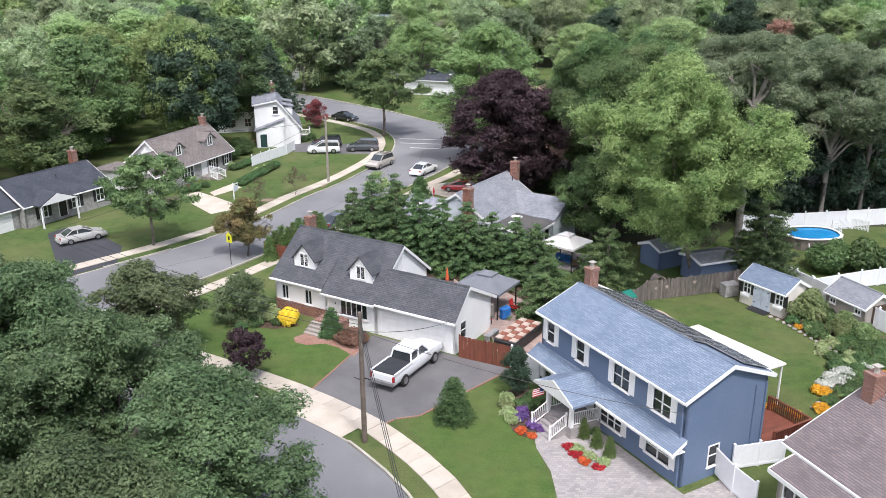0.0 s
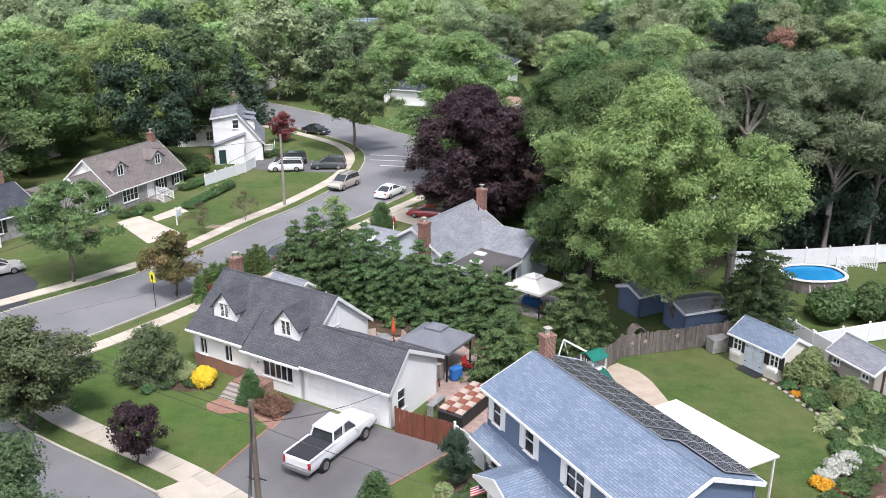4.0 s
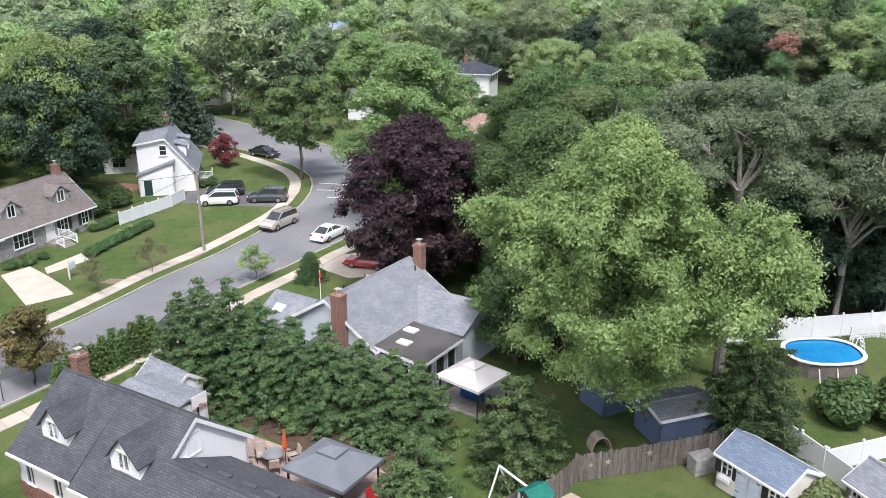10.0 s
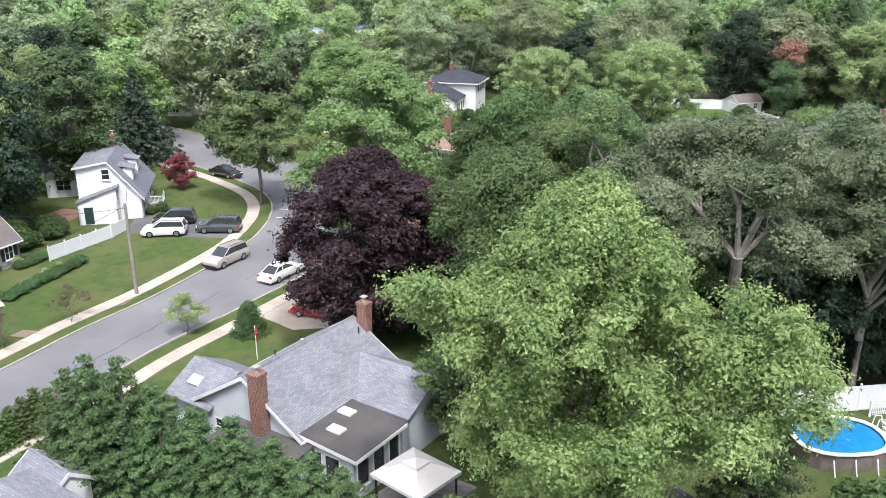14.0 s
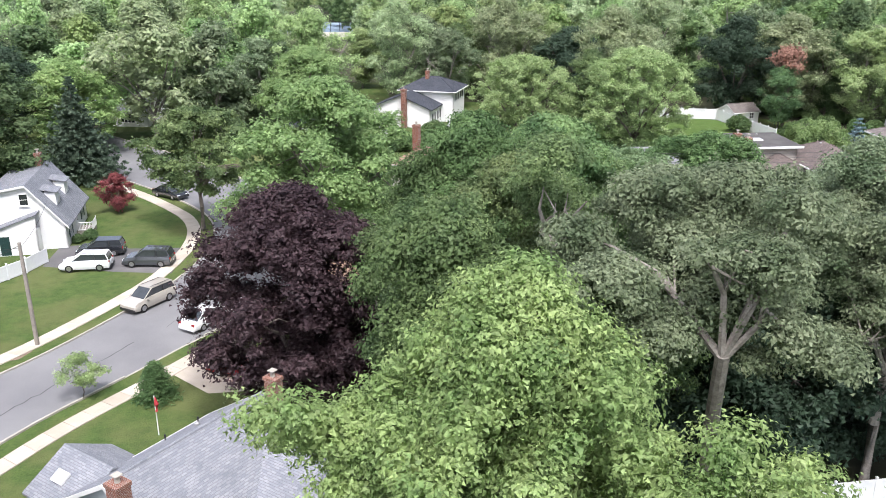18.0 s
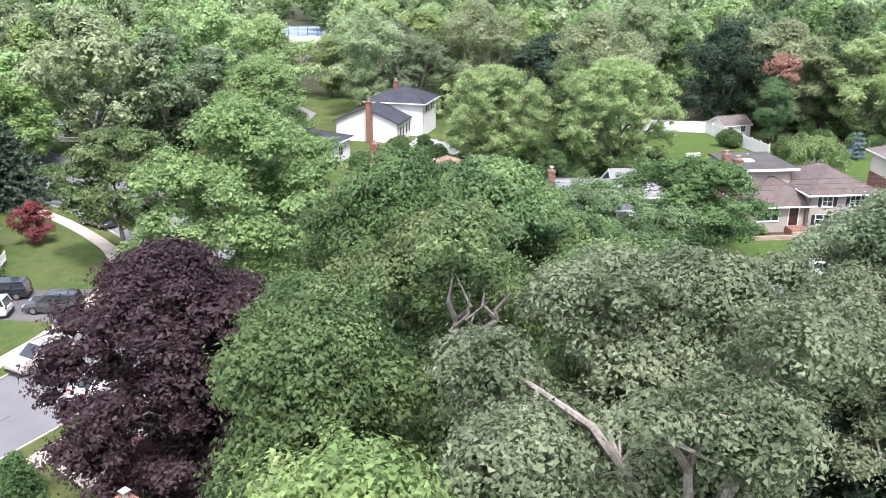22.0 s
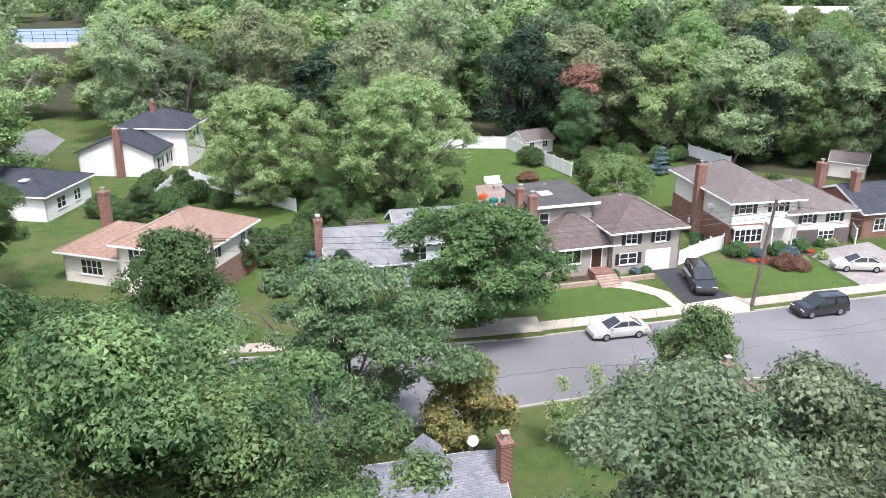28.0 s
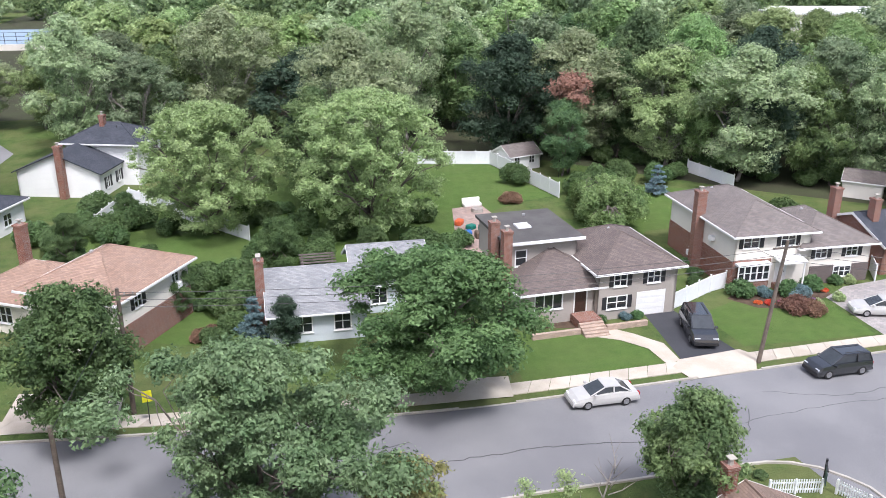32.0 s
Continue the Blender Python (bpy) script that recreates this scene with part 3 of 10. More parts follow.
# ---- plants ----
def leaf_cloud(centres, radii, count, size, rng, flat=0.75, shell=0.5, droop=0.0, lift=0.25, tuft=0.0, per=12, tumble=0.6):
    """Leaves gathered in small tufts in the outer shells of many clumps: three corners a leaf."""
    c = np.asarray(centres, float)
    r = np.asarray(radii, float)
    w = r[:, 0] * r[:, 1] if r.ndim == 2 else r ** 2
    r = r if r.ndim == 2 else np.stack([r, r, r * flat], 1)
    tufts = max(1, count // per) if tuft else count
    idx = rng.choice(len(c), tufts, p=w / w.sum())
    d = rng.normal(size=(tufts, 3))
    d[:, 2] += lift
    d /= np.linalg.norm(d, axis=1, keepdims=True)
    rad = 1 - shell * rng.random(tufts) ** 1.5
    p = c[idx] + d * r[idx] * rad[:, None]
    p[:, 2] -= droop * rng.random(tufts)
    out = d
    if tuft:
        size_of = tuft * (0.6 + 0.8 * rng.random(tufts))
        who = np.repeat(np.arange(tufts), per)
        count = len(who)
        off = rng.normal(size=(count, 3)) * (0.62, 0.62, 0.42)
        p = p[who] + off * size_of[who][:, None]
        out = d[who] * 0.8 + off * 0.7
    nrm = out + rng.normal(scale=tumble, size=(count, 3)) + (0, 0, 0.6)
    nrm /= np.linalg.norm(nrm, axis=1, keepdims=True)
    a = np.cross(nrm, rng.normal(size=(count, 3)))
    a /= np.linalg.norm(a, axis=1, keepdims=True)
    b = np.cross(nrm, a)
    s = size * (0.6 + 0.8 * rng.random(count))[:, None]
    v = np.stack([p - a * s * 0.9 - b * s * 0.5, p + a * s - nrm * s * 0.25, p - a * s * 0.2 + b * s * 0.75], 1)
    return v.reshape(-1, 3)


def leaves_mesh(name, v, material):
    n = len(v) // 3
    m = bpy.data.meshes.new(name)
    m.vertices.add(len(v))
    m.vertices.foreach_set("co", v.astype(np.float32).ravel())
    m.loops.add(len(v))
    m.loops.foreach_set("vertex_index", np.arange(len(v), dtype=np.int32))
    m.polygons.add(n)
    m.polygons.foreach_set("loop_start", np.arange(0, len(v), 3, dtype=np.int32))
    m.update()
    m.materials.append(material)
    return m


def crown_clumps(rng, height, radius, base, clumps, lump, lobe=0.3, widest=0.4, peak=1.0, hollow=None):
    """Centres and radii of foliage clumps over an uneven crown, widest at a part of its height, with lobes and dents."""
    c, r = [], []
    lobes = [(rng.random() * 6.283, rng.random() * 6.283, 0.4 + 0.6 * rng.random()) for _ in range(5)]
    while len(c) < clumps:
        z = rng.random() ** 0.9
        if z < widest:
            env = 1 - 0.62 * ((widest - z) / widest) ** 2
        else:
            env = max(0.0, 1 - ((z - widest) / (1 - widest)) ** (2.1 / peak)) ** (0.55 * peak)
        a = rng.random() * 6.283
        lob = 1 + lobe * sum(math.cos(2 * a + la) * math.cos(4 * z + lb) * lr for la, lb, lr in lobes) / 1.8
        q = 1 - 0.75 * rng.random() ** 1.5
        lr = lump * (0.55 + 0.9 * rng.random() ** 1.5)
        rr = max(0.0, radius * env * lob * q - lr * 0.6)
        p = (rr * math.cos(a), rr * math.sin(a), base + (height - base) * z - lr * 0.55 * z)
        if hollow and abs(p[0] - hollow[0]) < hollow[2] and p[1] < 2.0 and hollow[1] - hollow[2] < p[2] < hollow[1] + hollow[2]:
            continue
        c.append(p)
        r.append(lr)
    return c, r


def trunk_mesh(name, rng, height, base, radius, girth, limbs, material, clumps, lean=0.0, fork=None, top=None):
    """Trunk, limbs that run out to clumps, and twigs from the limbs to the clumps near them."""
    b = Build()
    zt = base + (height - base) * 0.5
    if fork:
        b.tube([(0, 0, -0.2), (0, 0, 0.3), (0.15, -0.1, fork * 0.6), (lean, 0, fork)], [girth * 1.5, girth * 1.1, girth * 0.9, girth * 0.85], 9)
        for sx, reach in ((-1, 0.28), (1, 0.62)):
            q = [(lean, 0, fork - 0.15)]
            for f in (0.3, 0.6, 0.9, 1.25, 1.7, 2.3):
                q.append((lean + sx * reach * f + 0.16 * rng.normal(), -0.35 * f + 0.15 * rng.normal(), fork + 1.45 * f + 0.15 * rng.normal() * f))
            b.tube(q, [girth * k for k in (0.75, 0.62, 0.52, 0.42, 0.3, 0.2, 0.08)], 7)
            for f in (2, 3, 4):
                o = q[f]
                m = (o[0] - sx * 0.5, o[1] - 0.4, o[2] + 0.7)
                b.tube([o, m, (m[0] + sx * 0.25 + 0.3 * rng.normal(), m[1] + 0.3 * rng.normal(), m[2] + 0.8)], [girth * 0.24, girth * 0.16, girth * 0.05], 5)
    elif top:
        tx, ty, tz = top
        b.tube([(0, 0, -0.2), (0, 0, 0.3), (tx * 0.3, ty * 0.28, tz * 0.35), (tx * 0.7, ty * 0.62, tz * 0.7), (tx, ty, tz)], [girth * 1.5, girth * 1.1, girth * 0.95, girth * 0.85, girth * 0.75], 9)
    else:
        b.tube([(0, 0, -0.2), (0, 0, 0.3), (lean * 0.3 + 0.15, -0.1, base * 0.6), (lean * 0.75, lean * 0.2, base * 1.05), (lean, lean * 0.4, zt)], [girth * 1.5, girth * 1.05, girth * 0.85, girth * 0.7, girth * 0.22], 9)
    cl = np.asarray(clumps)
    far = [k for k in range(len(cl)) if math.hypot(cl[k, 0], cl[k, 1]) > radius * 0.45]
    for k in range(limbs):
        if fork and k > 6:
            break
        e = cl[far[int(rng.integers(len(far)))]] if far else cl[int(rng.integers(len(cl)))]
        z0 = min(e[2] * 0.75, base * (0.8 + 0.45 * rng.random()) + 0.1 * (e[2] - base))
        p0 = np.array((lean * 0.7 * min(1, z0 / max(base, 0.5)), 0, z0))
        if top:
            p0 = np.array(top) - (0, 0, 0.2)
        p1 = p0 + (e - p0) * 0.45 + rng.normal(scale=0.25, size=3) + (0, 0, 0.12 * radius)
        p2 = p0 + (e - p0) * 0.75 + rng.normal(scale=0.3, size=3) + (0, 0, 0.1 * radius)
        b.tube([tuple(p0), tuple(p1), tuple(p2), tuple(e)], [girth * 0.48, girth * 0.32, girth * 0.2, girth * 0.06], 6)
        near = np.argsort(((cl - p2) ** 2).sum(1))[1:5]
        for j in near:
            m = p2 + (cl[j] - p2) * 0.5 + rng.normal(scale=0.22, size=3)
            f = p1 if rng.random() < 0.4 else p2
            tip = cl[j] + (cl[j] - p2) * 0.25
            b.tube([tuple(f), tuple(m), tuple(tip)], [girth * 0.17, girth * 0.11, girth * 0.035], 5)
    return b.mesh(name, material, True)


TREES = {}


def tree_kind(kind, seed, height, radius, base, clumps, lump, leaves, size, leaf, bark=None, girth=0.3, limbs=6, flat=0.75, droop=0.0, lean=0.0, fill=0.1,
              lobe=0.3, widest=0.4, peak=1.0, tuft=0.3, per=12, lift=0.45, shell=0.55, hollow=None, fork=None, extra=None, tumble=0.6, top=None):
    rng = np.random.default_rng(seed)
    c, r = crown_clumps(rng, height, radius, base, clumps, lump, lobe, widest, peak, hollow)
    c = np.asarray(c) + (lean, lean * 0.4, 0)
    if extra:
        for ex, ey, ez, er, en in extra:
            c = np.concatenate([c, rng.normal(scale=er * 0.5, size=(en, 3)) + (ex, ey, ez)])
            r = list(r) + list(lump * (0.5 + 0.7 * rng.random(en)))
    v = leaf_cloud(c, r, leaves, size, rng, flat, shell=shell, droop=droop, lift=lift, tuft=tuft, per=per, tumble=tumble)
    if fill:
        v = np.concatenate([v, leaf_cloud(c, np.asarray(r) * 0.6, int(leaves * fill), size * 1.9, rng, flat, shell=0.9)])
    crown = leaves_mesh("crown", v, leaf)
    trunk = trunk_mesh("trunk", rng, height, base, radius, girth, limbs, bark or BARK, c, lean, fork, top)
    TREES[kind] = (trunk, crown)


def conifer_kind(kind, seed, height, radius, leaves, size, leaf, base=0.3, power=0.8, rough=0.18, girth=0.2):
    """A cone-shaped evergreen of drooping tiers of sprays."""
    rng = np.random.default_rng(seed)
    tiers = max(6, int(height * (4.0 if rough < 0.1 else 2.0)))
    c, r = [], []
    for k in range(tiers):
        z = (k + 0.5) / tiers
        rr = radius * (1 - z) ** power + 0.1
        m = max(5, int(rr * 4.6)) * (3 if rough < 0.1 else 1)
        for j in range(m):
            a = 6.283 * (j + rng.random() * 0.9 + 0.5 * (k % 2)) / m
            q = rr * (1 - rough + 2 * rough * rng.random())
            dz = (0.35 if rough < 0.2 else 1.3) * (rng.random() - 0.5) * height / tiers
            s = 0.16 + 0.3 * rr / radius
            for f in (0.45, 0.72, 0.98):
                c.append((q * f * math.cos(a), q * f * math.sin(a), base + (height - base) * z + dz - 0.3 * q * f + 0.22 * q * f * f))
                w = s * (1.25 - 0.72 * f) * (0.85 + 0.4 * rng.random())
                r.append((w, w, w * 0.42))
    v = leaf_cloud(c, r, leaves, size, rng, shell=0.7, tuft=0.1 * radius ** 0.5, per=6)
    crown = leaves_mesh("crown", v, leaf)
    trunk = Build().tube([(0, 0, -0.2), (0, 0, height * 0.5), (0, 0, height * 0.95)], [girth * 1.2, girth * 0.7, 0.03], 7).mesh("trunk", BARK, True)
    TREES[kind] = (trunk, crown)


def plant(name, kind, x, y, label, category="tree", s=1.0, rz=0.0, group="", sz=None, z=0.0):
    t, c = TREES[kind]
    e = thing(name, x, y, z, 0, label, category, group)
    e.matrix_basis = pose(x, y, z, 0, 0, rz) @ Matrix.Diagonal((s, s, sz or s, 1))
    if t is not None:
        part("trunk", t, None, e)
    part("crown", c, None, e)
    return e


# ---- ground, streets, kerbs ----
def strip(left, right, z):
    b = Build()
    for (a, c), (d, e) in zip(zip(left, left[1:]), zip(right, right[1:])):
        b.face([(*a, z), (*d, z), (*e, z), (*c, z)])
    return b


def offset(line, d):
    """A line moved d metres to its left."""
    out = []
    for k, p in enumerate(line):
        a, b = Vector(line[max(k - 1, 0)]), Vector(line[min(k + 1, len(line) - 1)])
        t = (b - a).normalized()
        out.append((p[0] - t.y * d, p[1] + t.x * d))
    return out


def smooth_line(line, step=2.0):
    """A rounded line through the given points (Catmull-Rom), with points every step metres."""
    p = [Vector(q) for q in line]
    p = [2 * p[0] - p[1]] + p + [2 * p[-1] - p[-2]]
    out = []
    for a, b, c, d in zip(p, p[1:], p[2:], p[3:]):
        n = max(2, int((c - b).length / step))
        for k in range(n):
            t = k / n
            q = 0.5 * (2 * b + (c - a) * t + (2 * a - 5 * b + 4 * c - d) * t * t + (3 * b - a - 3 * c + d) * t ** 3)
            out.append((q.x, q.y))
    return out + [tuple(line[-1])]


def kerb(name, line, height=0.14, width=0.16, side=1, gaps=()):
    b = Build()
    inner, outer = line, offset(line, side * width)
    for k in range(len(line) - 1):
        mid = Vector(((line[k][0] + line[k + 1][0]) / 2, (line[k][1] + line[k + 1][1]) / 2))
        h = height
        for gx, gy, gr in gaps:
            if (mid - Vector((gx, gy))).length < gr:
                h = 0.035
        a, c, d, e = inner[k], inner[k + 1], outer[k + 1], outer[k]
        q = [(*a, h), (*c, h), (*d, h), (*e, h)]
        if side < 0:
            q = [q[1], q[0], q[3], q[2]]
        b.slab(q, h + 0.05)
    o = ob_mesh(name, b, KERB)
    return tagged(o, "worn concrete kerb along the street", "kerb", kind="structure")


def flat_shape(name, pts, z, material, label, category, kind="structure", thick=0.0):
    b = Build()
    p3 = [(x, y, z) for x, y in pts]
    if sum(a[0] * b_[1] - b_[0] * a[1] for a, b_ in zip(pts, pts[1:] + pts[:1])) < 0:
        p3.reverse()
    if thick:
        b.slab(p3, thick)
    else:
        b.face(p3)
    return tagged(ob_mesh(name, b, material), label, category, kind=kind)


def pavement(name, left, right, z=0.07, slab_length=1.5, label="pale concrete pavement slabs beside the street"):
    """A pavement of single slabs between two lines of equally many points."""
    e = tagged(new(name), label, "pavement", kind="structure")
    def length(line):
        return np.concatenate([[0], np.cumsum([math.dist(a, b) for a, b in zip(line, line[1:])])])
    ll, lr = length(left), length(right)
    n = max(1, int(ll[-1] / slab_length))
    def at(line, ls, f):
        return (float(np.interp(f * ls[-1], ls, [p[0] for p in line])), float(np.interp(f * ls[-1], ls, [p[1] for p in line])))
    rr = random.Random(5)
    for k in range(n):
        f0, f1 = (k + 0.012) / n, (k + 1 - 0.012) / n
        q = [at(right, lr, f0), at(right, lr, f1), at(left, ll, f1), at(left, ll, f0)]
        zz = z + rr.uniform(-0.006, 0.006)
        part("slab", Build().slab([(x, y, zz) for x, y in q], 0.1), CONCRETE, e)
    return e

# ---- the ground and the streets ----
FAR1 = smooth_line([(-39.98, 65.70), (-29.58, 76.65), (-25.83, 80.99), (-22.17, 86.00), (-19.64, 91.29), (-17.02, 97.65), (-13.63, 104.29), (-10.55, 112.32), (-8.88, 118.06), (-8.26, 124.13), (-8.48, 129.88), (-10.31, 136.17), (-14.29, 141.97), (-24.05, 151.37), (-40, 163.00)])
NEAR1 = smooth_line([(-34.92, 56.90), (-24.82, 67.62), (-21.78, 71.62), (-18.25, 77.10), (-13.00, 87.03), (-10.09, 93.91), (-6.65, 100.11), (-4.00, 105.20), (-1.82, 108.88), (0.10, 113.19), (1.96, 117.75), (5.13, 120.99), (9.72, 122.19)])
NEARST = smooth_line([(-29.77, 61.15), (-25.08, 58.03), (-21.32, 55.07), (-16.23, 52.00), (-11.37, 49.03), (-6.69, 45.39), (-4.59, 43.20), (-1.67, 39.11), (0.23, 34.19), (1.16, 27.12), (1, 10), (1, -30), (1, -90)])
XNEAR = smooth_line([(5.13, 120.99), (9.72, 122.19), (17.89, 120.90), (25.95, 120.02), (33.85, 120.66), (44.40, 122.27), (51.79, 122.71), (59.29, 123.04), (62.80, 122.71), (65.29, 120.68), (66.46, 116.64), (67.40, 99.95)])
XFAR = smooth_line([(-40, 181.00), (-26, 169.00), (-12.05, 154.89), (-2.27, 143.39), (5.71, 136.24), (11.62, 133.73), (17.58, 132.96), (29.89, 132.26), (42.06, 132.12), (48.33, 132.32), (62.03, 133.33), (71.63, 134.15), (78.66, 134.67), (94.79, 135.76), (130, 137.00)])

g = Build()
n = 48
xs = [-2400 + 4900 * k / n for k in range(n + 1)]
for i in range(n):
    for j in range(n):
        x0, x1, y0, y1 = xs[i], xs[i + 1], xs[j] + 600, xs[j + 1] + 600
        g.face([(x0, y0, 0), (x1, y0, 0), (x1, y1, 0), (x0, y1, 0)])
tagged(ob_mesh("ground", g, GRASS), "mown green lawns with paler worn patches", "ground", kind="structure")

road = Build()
def road_strip(a, b, z):
    n_ = 80
    def res(line):
        ls = np.concatenate([[0], np.cumsum([math.dist(p, q) for p, q in zip(line, line[1:])])])
        f = np.linspace(0, ls[-1], n_)
        return list(zip(np.interp(f, ls, [p[0] for p in line]), np.interp(f, ls, [p[1] for p in line])))
    a, b = res(a), res(b)
    for k in range(n_ - 1):
        road.face([(*a[k], z), (*b[k], z), (*b[k + 1], z), (*a[k + 1], z)])
road_strip([p for p in FAR1 if p[1] < 137], [p for p in NEAR1 if p[1] < 119.6] + [(1.70, 124.53), (0.19, 136.13)], 0.012)
road_strip([(-40, 163.00), (-24.05, 151.37), (-14.29, 141.97), (-9.32, 135.67), (-0.41, 117.16), (9.72, 122.19), (17.89, 120.90)], [(-40, 181.00), (-26, 169.00), (-12.05, 154.89), (-2.27, 143.39), (5.71, 136.24), (11.62, 133.73), (17.58, 132.96)], 0.016)
road.f = [tuple(reversed(f)) if k >= 79 else f for k, f in enumerate(road.f)]
road_strip([p for p in XFAR if p[0] > 17], [p for p in XNEAR if p[0] > 17 and p[1] > 119.9][:-4] + [(63.32, 123.22), (130, 126.00)], 0.012)
off_near = [(-38.99, 49.99), (-30.95, 47.97), (-21.90, 43.54), (-13.85, 38.66), (-9.36, 33.15), (-8.43, 27.07), (-8, 10), (-8, -30), (-8, -90)]
road_strip(smooth_line(off_near), NEARST, 0.012)
road_strip([(-58, 46.00), (-48, 56.99), (-39.98, 65.70)], [(-48, 40.00), (-38.99, 49.99), (-29.77, 61.15)], 0.016)
road_strip([(-29.77, 61.15), (-34.92, 56.90)], [(-39.98, 65.70), (-39.48, 65.21)], 0.02)
road_strip([(63.33, 123.73), (75.53, 124.31)], [(67.40, 99.95), (76.47, 99.98)], 0.02)
tagged(ob_mesh("road", road, ASPHALT), "worn grey asphalt street with patched cracks", "road", kind="structure")

kerb("kerb_far", FAR1, side=1, gaps=[(-27, 80.5, 2.5), (-10.5, 113, 0.1), (-8.3, 124.5, 3.5), (-34, 72, 3)])
kerb("kerb_near", NEAR1, side=-1, gaps=[(-5, 104, 3)])
kerb("kerb_corner", NEARST, side=1, gaps=[(-8.3, 46.6, 3.2)])
kerb("kerb_cross_near", XNEAR[3:], side=-1)
kerb("kerb_cross_far", XFAR, side=1, gaps=[(64.5, 133.7, 2.6), (46.5, 132.4, 2.6), (70, 134, 0.1)])
pavement("pavement_far", offset(FAR1, 2.9)[4:], offset(FAR1, 1.5)[4:])
pavement("pavement_near", offset(NEAR1, -1.5)[6:-6], offset(NEAR1, -2.9)[6:-6])
pavement("pavement_corner", offset(NEARST, 3.1)[2:-2], offset(NEARST, 1.5)[2:-2])
pavement("pavement_cross", offset(XFAR, 2.6)[26:], offset(XFAR, 1.1)[26:])


LITTER_SHADE = mat("leaf_litter_and_shade", (0.038, 0.034, 0.020), (0.048, 0.060, 0.024), 0.95, 0.3, 6.0, 0.5, contrast=0.8)
flat_shape("ground_wood", [(3, 214.00), (37, 209.00), (64.96, 198.96), (71.84, 193.20), (89.90, 177.05), (128, 150.00), (300, 150.00), (300, 480.00), (-60, 480.00), (-60, 236.00), (0, 236.00)], 0.012, LITTER_SHADE, "shaded woodland floor with leaf litter", "ground")
# dark sheet over the lawn: deep shade under the oaks put into the colour
flat_shape("ground_oaks", [(13, 84), (20, 80.5), (26, 80), (30.5, 86.6), (42.5, 87), (66, 84), (67, 97), (46, 101), (39, 109), (24, 112), (15, 109), (12.5, 96)], 0.010, LITTER_SHADE, "dark sheet standing in for shade under the oaks", "ground")
# ---- houses ----
def at_x(x0, items):
    """Openings given by their place along the house, turned into places along the wall."""
    return [(k, x - x0, *rest) for k, x, *rest in items]


def tri_wall(parent, pts, material):
    part("gable_wall", Build().face(pts), material, parent)


def facing_slab(parent, x0, x1, y, z0, z1, material, holes=()):
    b = Build()
    wall_sheet(b, (x0, y), (x1, y), z0, z1, list(holes), 0.06)
    part("facing", b, material, parent)


def steps(parent, x0, x1, y0, n, rise, run, material, away=-1):
    for k in range(n):
        z = rise * (n - k)
        part("step", Build().box(x0, y0 + away * run * k if away > 0 else y0 - run * (k + 1), 0, x1, y0 - run * k, z), material, parent)


def railing(parent, p0, p1, h=0.9, material=None, gap=0.14):
    """A balustrade between two points: posts, a top and a bottom rail, thin balusters joined as one part."""
    material = material or TRIM
    p0, p1 = Vector(p0), Vector(p1)
    d = p1 - p0
    flat = Vector((d.x, d.y, 0))
    a = math.atan2(d.y, d.x)
    n = max(2, int(flat.length / gap))
    for p in (p0, p1):
        part("post", box_mesh(0.1, 0.1, h + 0.12, material, 0.01), None, parent, at=Matrix.Translation(p))
    for z in (0.1, h):
        part("rail", Build().tube([p0 + Vector((0, 0, z)), p1 + Vector((0, 0, z))], [0.045, 0.045], 4), material, parent)
    for k in range(1, n):
        p = p0 + d * (k / n)
        part("baluster", box_mesh(0.035, 0.035, h - 0.1, material), None, parent, at=Matrix.Translation(p + Vector((0, 0, 0.1))))


def skylight(parent, m, w=0.7, d=1.0):
    o = part("skylight", Build().box(-w / 2, -d / 2, 0, w / 2, d / 2, 0.14), TRIM, parent, at=m)
    part("pane", Build().box(-w / 2 + 0.06, -d / 2 + 0.06, 0.14, w / 2 - 0.06, d / 2 - 0.06, 0.16), PANEWHITE, o)


PANEWHITE = mat("frosted_skylight", (0.75, 0.76, 0.78), None, 0.2, 1, 5, 0)
VENT = mat("grey_vent_metal", (0.4, 0.4, 0.4), None, 0.5, 2, 5, 0.05, metal=0.5)


def vent(parent, x, y, z):
    part("roof_vent", Build().tube([(0, 0, -0.2), (0, 0, 0.12), (0, 0, 0.2)], [0.16, 0.16, 0.05], 8), VENT, parent, at=Matrix.Translation((x, y, z)))


def pipe(parent, x, y, z, h=0.5):
    part("vent_pipe", Build().tube([(0, 0, -0.2), (0, 0, h)], [0.05, 0.05], 6), DARK, parent, at=Matrix.Translation((x, y, z)))


def downpipe(parent, x, y, z, material=None):
    part("downpipe", Build().box(-0.05, -0.05, 0, 0.05, 0.05, z), material or TRIM, parent, at=Matrix.Translation((x, y, 0)))


